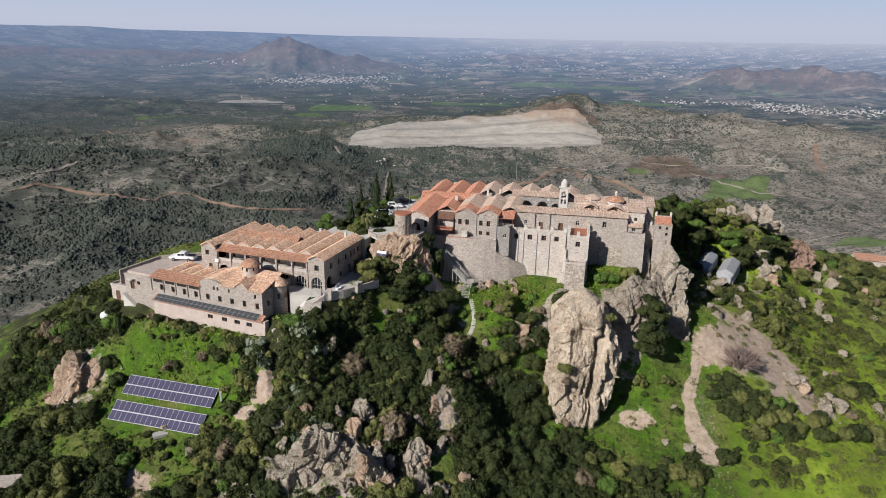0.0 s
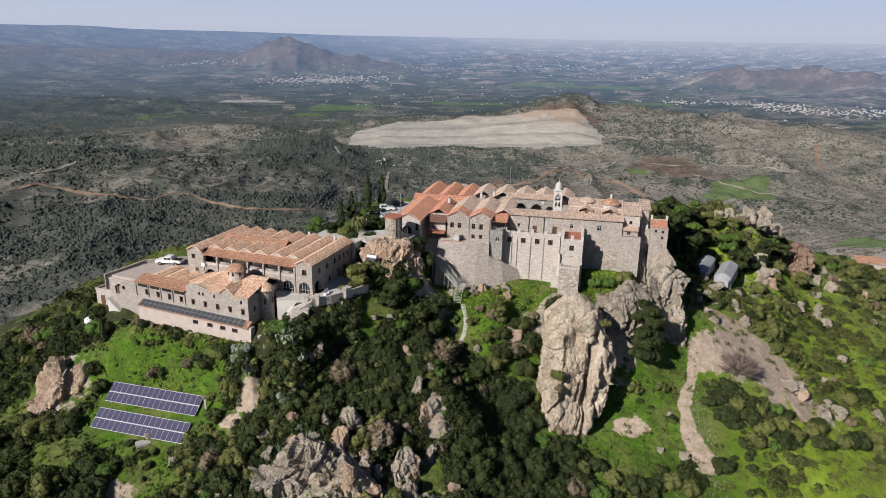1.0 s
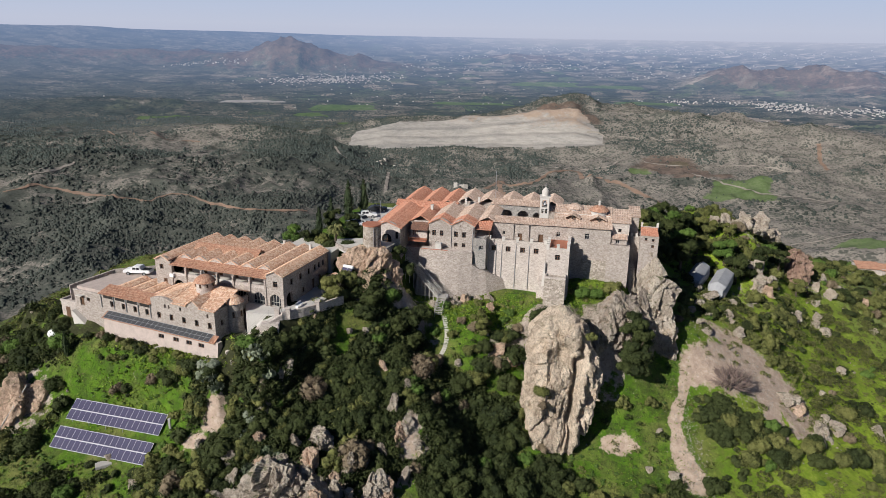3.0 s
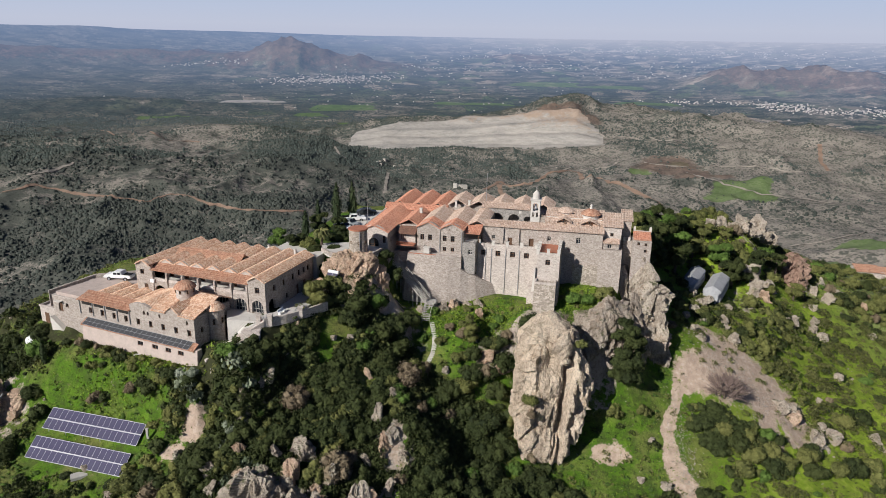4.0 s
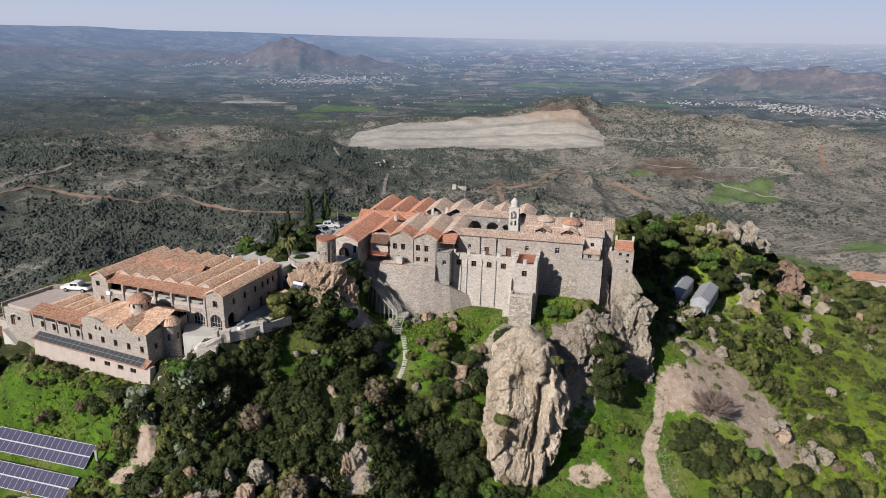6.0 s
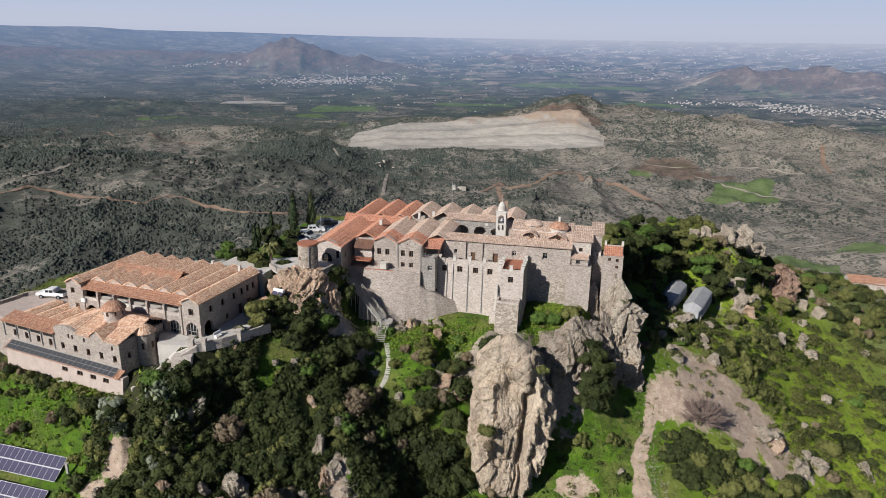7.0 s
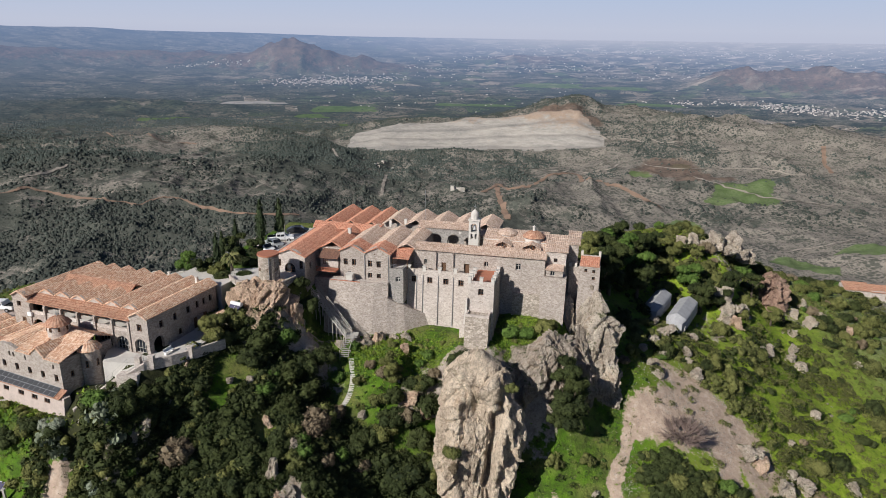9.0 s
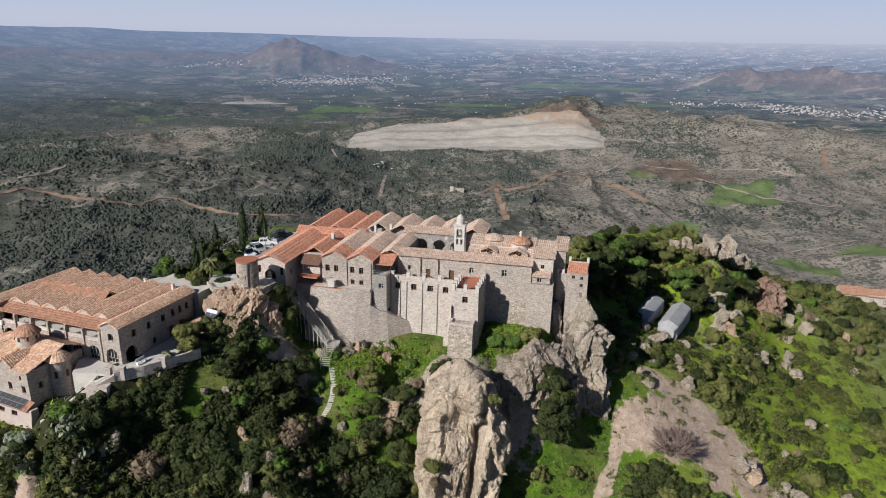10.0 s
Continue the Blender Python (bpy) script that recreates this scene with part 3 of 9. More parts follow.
def dryness(x, y):
    """From dark wooded slopes (0) to pale dry grassland (1)."""
    dx, dy = x - PIVOT.x, y - PIVOT.y
    r, az = np.hypot(dx, dy), np.degrees(np.arctan2(dx, dy))
    k = np.interp(az, [-36, -18, -6, 4, 14, 26, 36], [0.50, 0.50, 0.44, 0.50, 0.66, 0.76, 0.76])
    k = k - 0.16 * np.clip(1 - np.abs(r - 1350) / 250, 0, 1) * (az < 8) - 0.22 * np.clip((r - 1900) / 300, 0, 1) - 0.30 * np.clip((-az - 18) / 10, 0, 1) * np.clip((1150 - r) / 250, 0, 1)
    return np.clip(k + 0.42 * fbm(x, y, 260, 5, 8.0) - 0.35 * (ridges(x, y, 300, 5, 5.0) - 0.66), 0, 1)


def laid_height(x, y):
    """Height of the ground sheet itself, between its corners."""
    x, y = np.asarray(x, float), np.asarray(y, float)
    r, az = np.hypot(x - PIVOT.x, y - PIVOT.y), np.degrees(np.arctan2(x - PIVOT.x, y - PIVOT.y))
    i = np.clip(np.searchsorted(ring, r) - 1, 0, len(ring) - 2)
    a0 = -44 + np.floor((az + 44) / FAN) * FAN
    u, v = (r - ring[i]) / (ring[i + 1] - ring[i]), (az - a0) / FAN

    def corner(rr, a):
        return ground_height(PIVOT.x + rr * np.sin(np.radians(a)), PIVOT.y + rr * np.cos(np.radians(a)))
    lo = corner(ring[i], a0) * (1 - v) + corner(ring[i], a0 + FAN) * v
    hi = corner(ring[i + 1], a0) * (1 - v) + corner(ring[i + 1], a0 + FAN) * v
    return lo * (1 - u) + hi * u


FAN = 0.2                               # degrees between the sheet's spokes
EDGE = 1800.0                           # beyond it the backdrop begins
ring = [30.0]
while ring[-1] < 4700:
    ring.append(ring[-1] + (6.0 if ring[-1] < 60 else 0.62 if ring[-1] < 190 else 1.2 if ring[-1] < 290 else ring[-1] * 0.0066))
ring = np.array(ring)
bearing = np.concatenate([np.arange(-44, 44.01, FAN), np.arange(48, 316, 4.0)])
split = int(np.searchsorted(ring, EDGE))


def sheet(name, rings, material, centre):
    az, rr = np.meshgrid(np.radians(bearing), rings)
    x, y = PIVOT.x + rr * np.sin(az), PIVOT.y + rr * np.cos(az)
    z = ground_height(x, y)
    n, k = az.shape
    verts = np.stack([x, y, z], -1).reshape(-1, 3)
    idx = np.arange(n * k).reshape(n, k)
    nxt = np.roll(idx, -1, axis=1)
    quads = np.stack([idx[:-1], idx[1:], nxt[1:], nxt[:-1]], -1).reshape(-1, 4)
    faces = quads.tolist()
    if centre:
        verts = np.vstack([verts, [[PIVOT.x, PIVOT.y, float(z[0].mean())]]])
        faces += [[n * k, int(a), int(b)] for a, b in zip(idx[0], nxt[0])]
    me = bpy.data.meshes.new(name)
    me.from_pydata(verts.tolist(), [], faces)
    me.shade_smooth()
    soil, rock, dry = cover(verts[:, 0], verts[:, 1])
    data = np.stack([soil, rock, dry, thicket(verts[:, 0], verts[:, 1])], -1).astype(np.float32)
    me.color_attributes.new("cover", "FLOAT_COLOR", "POINT").data.foreach_set("color", data.ravel())
    q, g, p = land_use(verts[:, 0], verts[:, 1])
    data = np.stack([q, g, p, dryness(verts[:, 0], verts[:, 1])], -1).astype(np.float32)
    me.color_attributes.new("land", "FLOAT_COLOR", "POINT").data.foreach_set("color", data.ravel())
    me.materials.append(material)
    me.update()
    return new(name, me)


def cliff_colours(n, scale=1.0, tone=(1.0, 1.0, 1.0), ochre=0.6, grime=1.0):
    """Weathered limestone: cream and warm grey, dark water streaks and cracks, ochre patches."""
    def tint(r, g, b):
        return (r * tone[0], g * tone[1], b * tone[2])
    at = n.scaled(scale, scale, scale * 0.6)
    base = n.ramp(n.noise(0.42, 8, 0.72, at), [(0.30, tint(0.20, 0.16, 0.13)), (0.44, tint(0.46, 0.375, 0.31)), (0.60, tint(0.68, 0.58, 0.495))])
    streak = n.step(n.noise(0.6, 7, 0.75, n.scaled(scale * 1.3, scale * 1.3, scale * 0.25)), 0.56, 0.68, 0, 0.6 * grime)
    base = n.mix(streak, base, tint(0.17, 0.135, 0.11))
    base = n.mix(n.step(n.noise(0.22, 5, 0.7), 0.55, 0.66, 0, ochre), base, (0.40, 0.25, 0.14))
    warped = n.mix(0.35, at, n.add("ShaderNodeTexNoise").outputs["Color"])
    crack = n.step(n.voronoi(0.75, "DISTANCE_TO_EDGE", at=warped), 0.0, 0.03, 0.3, 0.0)
    base = n.mix(crack, base, (0.085, 0.073, 0.062))
    base = n.mix(n.step(n.noise(2.6, 6, 0.85), 0.51, 0.62, 0, 0.62 * grime), base, tint(0.17, 0.135, 0.11))
    return n.mix(n.step(n.noise(2.0, 6, 0.85), 0.53, 0.64, 0, 0.65), base, tint(0.70, 0.62, 0.535))


def land_colours(n):
    """The dry valley: brown soil and grass under dark scrub, thickets, fields and quarried stone."""
    b = n.layer("land")
    sep = n.add("ShaderNodeSeparateColor")
    n.link(b.outputs[0], sep.inputs[0])
    dry = b.outputs["Alpha"]
    soil = n.ramp(n.noise(0.017, 8, 0.7), [(0.3, (0.15, 0.138, 0.12)), (0.5, (0.235, 0.212, 0.183)), (0.7, (0.34, 0.30, 0.255))])
    soil = n.mix(n.step(n.noise(0.11, 6, 0.8), 0.48, 0.66, 0, 0.5), soil, (0.31, 0.275, 0.232))
    # scrub tones made lighter and cooler: mild haze put into the colour
    wood = n.ramp(n.noise(0.05, 7, 0.75), [(0.3, (0.055, 0.062, 0.052)), (0.55, (0.085, 0.094, 0.078)), (0.75, (0.125, 0.132, 0.108))])
    thick = n.math("ADD", n.step(n.noise(0.022, 9, 0.78), 0.3, 0.7, -0.5, 0.5), n.math("SUBTRACT", 0.56, dry))
    land = n.mix(n.step(thick, -0.06, 0.16, 0, 0.92), soil, wood)
    tuft = n.step(n.math("ADD", n.voronoi(0.16), n.step(n.noise(0.035, 6, 0.75), 0.3, 0.7, -0.3, 0.3)), 0.46, 0.30, 0, 0.8)
    land = n.mix(tuft, land, (0.062, 0.07, 0.058))
    dot = n.step(n.math("ADD", n.voronoi(0.42), n.step(n.noise(0.05, 6, 0.75), 0.3, 0.7, -0.3, 0.3)), 0.44, 0.32, 0, 0.65)
    land = n.mix(dot, land, (0.07, 0.075, 0.06))
    # strip fields and orchards of the far plain
    cell = n.add("ShaderNodeSeparateColor")
    n.link(n.voronoi(0.0125, out="Color", at=n.scaled(1, 0.8, 0, 20)), cell.inputs[0])
    crop = n.ramp(cell.outputs[0], [(0.0, (0.045, 0.056, 0.045)), (0.4, (0.075, 0.088, 0.062)), (0.6, (0.10, 0.15, 0.07)), (0.74, (0.17, 0.15, 0.115)), (1.0, (0.48, 0.40, 0.32))])
    away = n.add("ShaderNodeVectorMath")
    away.operation = "DISTANCE"
    away.inputs[1].default_value = tuple(PIVOT)
    n.link(n.co, away.inputs[0])
    far = away.outputs["Value"]
    side = n.add("ShaderNodeSeparateXYZ")
    n.link(n.co, side.inputs[0])
    tilled = n.math("MULTIPLY", n.math("MULTIPLY", n.step(far, 1950, 2350), n.step(side.outputs[0], -1300, -200, 0.2, 1.0)), n.step(n.noise(0.004, 6, 0.7), 0.42, 0.58, 0.1, 0.85))
    land = n.mix(tilled, land, crop)
    land = n.mix(n.math("MULTIPLY", n.step(far, 2000, 2500), n.step(n.noise(0.009, 9, 0.75, n.scaled(0.7, 1.3, 0)), 0.49, 0.56, 0, 0.92)), land, n.ramp(n.noise(0.08, 4, 0.7), [(0.35, (0.024, 0.036, 0.034)), (0.7, (0.07, 0.085, 0.072))]))
    ragged = n.step(n.noise(0.02, 6, 0.75), 0.3, 0.7, -0.45, 0.45)
    land = n.mix(n.step(n.math("ADD", sep.outputs[1], ragged), 0.5, 0.6, 0, 0.8), land, n.ramp(n.noise(0.03, 5, 0.7), [(0.3, (0.075, 0.125, 0.035)), (0.7, (0.145, 0.215, 0.07))]))
    bare = n.ramp(n.noise(0.03, 8, 0.78), [(0.3, (0.06, 0.048, 0.04)), (0.5, (0.135, 0.095, 0.075)), (0.7, (0.245, 0.165, 0.125))])
    land = n.mix(n.step(n.math("ADD", sep.outputs[2], ragged), 0.35, 0.75, 0, 0.8), land, bare)
    pit = n.ramp(n.noise(0.02, 8, 0.75, n.scaled(1, 1, 6.0)), [(0.25, (0.16, 0.155, 0.145)), (0.42, (0.30, 0.285, 0.26)), (0.6, (0.42, 0.385, 0.345)), (0.78, (0.40, 0.30, 0.225))])
    pit = n.mix(n.step(n.noise(0.09, 6, 0.8, n.scaled(1, 1, 3.0)), 0.5, 0.64, 0, 0.5), pit, (0.47, 0.44, 0.40))
    high = n.add("ShaderNodeSeparateXYZ")
    n.link(n.co, high.inputs[0])
    lip = n.step(n.math("ADD", high.outputs[2], n.step(n.noise(0.03, 6, 0.75), 0.3, 0.7, -26, 26)), -90, -66, 0, 0.8)
    pit = n.mix(lip, pit, n.ramp(n.noise(0.05, 6, 0.75), [(0.3, (0.26, 0.17, 0.115)), (0.7, (0.46, 0.35, 0.265))]))
    return n.mix(n.step(sep.outputs[0], 0.35, 0.65), land, pit), far


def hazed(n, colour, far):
    """Haze painted in as emission that grows with distance: kilometres of air between."""
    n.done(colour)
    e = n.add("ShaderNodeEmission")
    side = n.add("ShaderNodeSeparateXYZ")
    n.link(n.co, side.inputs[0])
    # the eastern rim's emission turns to the sky's tone: a painted hazy horizon
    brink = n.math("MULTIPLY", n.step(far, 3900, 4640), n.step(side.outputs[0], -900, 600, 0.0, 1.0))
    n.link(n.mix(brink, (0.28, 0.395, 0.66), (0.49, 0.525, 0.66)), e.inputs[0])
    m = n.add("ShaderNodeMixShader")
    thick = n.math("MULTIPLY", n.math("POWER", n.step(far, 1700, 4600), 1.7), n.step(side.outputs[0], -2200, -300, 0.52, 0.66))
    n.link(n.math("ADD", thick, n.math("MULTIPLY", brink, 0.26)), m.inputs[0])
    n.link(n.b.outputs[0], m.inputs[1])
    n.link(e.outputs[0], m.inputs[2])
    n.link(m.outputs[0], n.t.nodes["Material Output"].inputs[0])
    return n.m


def ground_material():
    n = Nodes("hillside", 0.95)
    a = n.layer("cover")
    sep = n.add("ShaderNodeSeparateColor")
    n.link(a.outputs[0], sep.inputs[0])
    soil, rock, dry = sep.outputs
    grass = n.ramp(n.noise(0.35, 6, 0.68), [(0.28, (0.04, 0.072, 0.010)), (0.48, (0.075, 0.16, 0.010)), (0.7, (0.125, 0.225, 0.018))])
    grass = n.mix(n.step(n.noise(0.12, 5, 0.6), 0.46, 0.62, 0, 0.75), grass, (0.19, 0.185, 0.062))
    grass = n.mix(n.step(n.noise(1.1, 8, 0.8), 0.49, 0.6, 0, 0.75), grass, (0.038, 0.052, 0.013))
    grass = n.mix(n.step(n.noise(0.9, 6, 0.8), 0.6, 0.68, 0, 0.6), grass, (0.27, 0.22, 0.13))
    grass = n.mix(n.step(n.noise(0.28, 7, 0.75), 0.5, 0.6, 0, 0.6), grass, (0.05, 0.07, 0.018))
    land, far = land_colours(n)
    sx_ = n.add("ShaderNodeSeparateXYZ")
    n.link(n.co, sx_.inputs[0])
    spring = n.math("MULTIPLY", n.step(sx_.outputs[0], 50, 70), n.step(n.noise(0.2, 6, 0.75), 0.35, 0.6, 0.5, 0.95))
    grass = n.mix(spring, grass, n.ramp(n.noise(1.1, 6, 0.75), [(0.3, (0.13, 0.20, 0.020)), (0.5, (0.27, 0.38, 0.030)), (0.7, (0.42, 0.47, 0.10))]))
    base = n.mix(dry, grass, land)
    earth = n.ramp(n.noise(0.8, 6, 0.7), [(0.3, (0.36, 0.265, 0.205)), (0.55, (0.51, 0.395, 0.31)), (0.75, (0.64, 0.555, 0.475))])
    brush = n.ramp(n.noise(0.9, 6, 0.7), [(0.3, (0.022, 0.026, 0.012)), (0.55, (0.042, 0.046, 0.018)), (0.75, (0.085, 0.085, 0.032))])
    over = n.math("ADD", a.outputs["Alpha"], n.step(n.noise(0.45, 5, 0.7), 0.3, 0.7, -0.45, 0.45))
    base = n.mix(n.step(over, 0.42, 0.62), base, brush)
    edge = n.math("ADD", soil, n.step(n.noise(0.55, 8, 0.78), 0.3, 0.7, -0.45, 0.45))
    base = n.mix(n.step(edge, 0.42, 0.58), base, earth)
    steep = n.step(n.up(), 0.52, 0.40)
    bare = n.math("ADD", n.math("MULTIPLY", rock, 0.9), n.math("MULTIPLY", n.math("MULTIPLY", steep, 0.3), n.math("SUBTRACT", 1.0, dry)))
    bare = n.math("ADD", bare, n.step(n.noise(0.5, 6, 0.7), 0.3, 0.7, -0.35, 0.35))
    base = n.mix(n.step(bare, 0.5, 0.62), base, n.mix(0.35, cliff_colours(n), (0.16, 0.145, 0.125)))
    n.bump(n.noise(2.2, 6, 0.7), 0.7, 0.35)
    return n.done(base)


def distance_material():
    """The plain and mountains, kilometres away, with pale quarries and building sites towards the coast."""
    n = Nodes("distance", 1.0)
    n.b.inputs["Specular IOR Level"].default_value = 0.0
    base, far = land_colours(n)
    side = n.add("ShaderNodeSeparateXYZ")
    n.link(n.co, side.inputs[0])
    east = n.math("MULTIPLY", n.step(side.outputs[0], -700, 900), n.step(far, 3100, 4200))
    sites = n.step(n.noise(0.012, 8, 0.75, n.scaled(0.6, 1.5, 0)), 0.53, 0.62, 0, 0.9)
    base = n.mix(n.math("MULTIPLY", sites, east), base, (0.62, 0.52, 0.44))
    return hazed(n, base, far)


M_GROUND = ground_material()
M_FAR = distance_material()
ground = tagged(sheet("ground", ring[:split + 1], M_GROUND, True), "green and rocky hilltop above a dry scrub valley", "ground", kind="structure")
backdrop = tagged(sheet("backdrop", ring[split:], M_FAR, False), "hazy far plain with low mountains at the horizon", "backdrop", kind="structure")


def sky_backdrop():
    """Hazy sky close above the horizon, behind everything."""
    n = Nodes("hazy_sky", 1.0)
    e = n.add("ShaderNodeEmission")
    sep = n.add("ShaderNodeSeparateXYZ")
    n.link(n.co, sep.inputs[0])
    n.link(n.ramp(n.step(sep.outputs[2], 80, 420), [(0.0, (0.49, 0.52, 0.65)), (0.35, (0.52, 0.56, 0.69)), (1.0, (0.45, 0.54, 0.72))]), e.inputs[0])
    e.inputs[1].default_value = 1.0
    n.link(e.outputs[0], n.t.nodes["Material Output"].inputs[0])
    verts, faces = [], []
    for k in range(41):
        x, y = polar(-50 + 2.5 * k, 4690)
        verts += [(x, y, -60), (x, y, 120), (x, y, 300), (x, y, 600)]
        if k:
            q = 4 * k
            faces += [(q - 4 + j, q + j, q + j + 1, q - 3 + j) for j in range(3)]
    return tagged(new("sky_backdrop", mesh_of("sky_backdrop", verts, faces, n.m)), "pale lavender haze of the sky above the horizon", "sky", kind="structure")


sky_backdrop()

# ---- kit of building parts ----
FRAME_MESH = {}


def window(parent, m, w, h, arched=False, bars=1, name="window", sash=None, deep=0.22):
    """A recessed window that looks towards -y: frame and glazing bars, with its pane under it. m: the middle of its sill."""
    sash = sash or M_WOOD
    key = (round(w, 2), round(h, 2), arched, bars, sash.name)
    if key not in FRAME_MESH:
        bm = bmesh.new()
        t = 0.07
        hh = h - w / 2 if arched else h
        box(bm, -w / 2, -w / 2 + t, 0, 0.08, 0, hh)
        box(bm, w / 2 - t, w / 2, 0, 0.08, 0, hh)
        box(bm, -w / 2 + t, w / 2 - t, 0, 0.08, 0, t)
        if arched:
            for k in range(8):
                a, b = math.pi * k / 8, math.pi * (k + 1) / 8
                pts = [(math.cos(q) * r, hh + math.sin(q) * r) for q, r in ((a, w / 2), (b, w / 2), (b, w / 2 - t), (a, w / 2 - t))]
                prism(bm, pts, 0, 0.08)
        else:
            box(bm, -w / 2 + t, w / 2 - t, 0, 0.08, h - t, h)
        for k in range(bars):
            x = -w / 2 + w * (k + 1) / (bars + 1)
            box(bm, x - 0.03, x + 0.03, 0.01, 0.07, t, h - t)
        if h > 0.8:
            box(bm, -w / 2 + t, w / 2 - t, 0.015, 0.065, hh * 0.6, hh * 0.6 + 0.05)
        f = bpy.data.meshes.new("window_frame")
        bmesh.ops.recalc_face_normals(bm, faces=bm.faces)
        bm.to_mesh(f)
        bm.free()
        f.materials.append(sash)
        bm = bmesh.new()
        prof = [(-w / 2 + 0.02, 0.02), (w / 2 - 0.02, 0.02), (w / 2 - 0.02, hh)]
        if arched:
            prof += [(math.cos(math.pi * k / 8) * (w / 2 - 0.02), hh + math.sin(math.pi * k / 8) * (w / 2 - 0.02)) for k in range(1, 8)]
        else:
            prof[-1] = (w / 2 - 0.02, h - 0.02)
        prof += [(-w / 2 + 0.02, hh if arched else h - 0.02)]
        prism(bm, prof, 0.09, 0.12)
        g = bpy.data.meshes.new("pane")
        bmesh.ops.recalc_face_normals(bm, faces=bm.faces)
        bm.to_mesh(g)
        bm.free()
        g.materials.append(M_GLASS)
        FRAME_MESH[key] = (f, g)
    f, g = FRAME_MESH[key]
    ob = share(name, f, m @ pose(0, deep, 0), parent)
    share("pane", g, Matrix(), ob, "dark glass pane")
    return ob


def holes_for(list_of, arched=False):
    """Openings for wall() from (x middle, sill, width, height)."""
    return [(x - w / 2, z, w, h, arched) for x, z, w, h in list_of]


def moved(bm, m):
    bmesh.ops.transform(bm, matrix=m, verts=bm.verts)
    return bm


def facade(parent, m, x0, x1, z0, z1, wins=(), arches=(), doors=(), material=None, top=None, thick=0.5, lean=0.0, bars=1, label="", sash=None):
    """One wall with its openings and windows; m sets it in the building's frame."""
    material = material or M_STONE
    bm = bmesh.new()
    hs = holes_for(wins) + holes_for(arches, True) + holes_for(doors)
    wall(bm, x0, x1, z0, z1, 0, thick, hs, top, lean)
    w = part("wall", moved(bm, m), material, parent, label)
    for x, z, a, b in wins:
        window(parent, m @ pose(x, 0, z), a, b, False, bars, sash=sash)
    for x, z, a, b in doors:
        bm = boxes((-a / 2, a / 2, 0.25, 0.32, 0, b), (-a / 2 + 0.12, -0.04, 0.21, 0.25, 0.15, b - 0.15), (0.04, a / 2 - 0.12, 0.21, 0.25, 0.15, b - 0.15))
        part("door", moved(bm, m @ pose(x, 0, z)), M_WOOD, parent, "dark brown wooden door")
    return w


SIDE_R = pose(0, 0, 0, 0, 0, 90)        # a wall that looks towards +x: its x runs along y
SIDE_L = pose(0, 0, 0, 0, 0, -90)


def roof(parent, material, *sheets, label="", name="roof"):
    """sheets: ("gable", x0, x1, y0, y1, z, rise) or ("lean", x0, x1, y0, y1, z0, z1) or ("cross", x0, x1, y0, y1, z, rise), whose ridge runs along x."""
    bm = bmesh.new()
    for kind, *a in sheets:
        if kind == "gable":
            gable_roof(bm, *a)
        elif kind == "lean":
            lean_roof(bm, *a)
        else:
            x0, x1, y0, y1, z, rise = a
            ym = (y0 + y1) / 2
            tile_sheet(bm, (x0, ym, z + rise), (x1 - x0, 0, 0), (0, y0 - ym, -rise), 4, bow=0.06)
            tile_sheet(bm, (x0, ym, z + rise), (x1 - x0, 0, 0), (0, y1 - ym, -rise), 4, bow=0.06)
    return part(name, bm, material, parent, label)


def cone_roof(parent, material, cx, cy, z0, z1, r, ribs=22, a0=0.0, a1=math.tau, name="roof", label=""):
    """A conical tiled roof with raised rib rows."""
    bm = bmesh.new()
    n = ribs * 4
    full = a1 - a0 > 6.28
    levels = 5
    rows = []
    for j in range(levels + 1):
        v = j / levels
        rad = r * (1 - v) ** 0.92
        row = []
        for k in range(n + (0 if full else 1)):
            a = a0 + (a1 - a0) * k / n
            lift = 0.07 * (0.5 - 0.5 * math.cos(math.tau * k / 4)) * (1 - v)
            row.append(bm.verts.new((cx + rad * math.cos(a), cy + rad * math.sin(a), z0 + (z1 - z0) * math.sin(v * math.pi / 2) ** 0.85 + lift)))
        rows.append(row)
    m = len(rows[0])
    for j in range(levels):
        for k in range(m if full else m - 1):
            q = (k + 1) % m
            bm.faces.new((rows[j][k], rows[j][q], rows[j + 1][q], rows[j + 1][k]))
    bm.faces.new(rows[0][::-1])
    bmesh.ops.remove_doubles(bm, verts=bm.verts, dist=0.002)
    return part(name, bm, material, parent, label)


def chimney(parent, x, y, z, h=0.9, s=0.5):
    c = part("chimney", boxes((x - s / 2, x + s / 2, y - s / 2, y + s / 2, z, z + h), (x - s * 0.62, x + s * 0.62, y - s * 0.62, y + s * 0.62, z + h, z + h + 0.1)), M_WHITE, parent, "whitewashed chimney with a cap")
    return c


def pipe(parent, x, y0, z0, y1, z1):
    return part("drainpipe", tubes([((x, y0, z0), (x, y1, z1))], 0.07, 6), M_METAL, parent, "brown metal drainpipe")

# ---- the hostel: eight tiled bays over a two-storey loggia ----
HF = at_yaw(-19.9, 107.6, 0, -19)
hostel = thing("hostel", HF, "two-storey stone hostel with tan tiled roof bays and an arcaded loggia", "building")
BAY = 25.5 / 8
Z0, ZF, ZE = 57.6, 61.0, 63.8


def bay_top(x):
    u = ((x + 25.5) / BAY) % 1.0
    return ZE + 0.85 * math.sin(math.pi * u)


def gable_on(x0, x1, z, rise):
    def at(x):
        u = min(1, max(0, (x - x0) / (x1 - x0)))
        return z + rise * math.sin(math.pi * u) ** 0.95
    return at


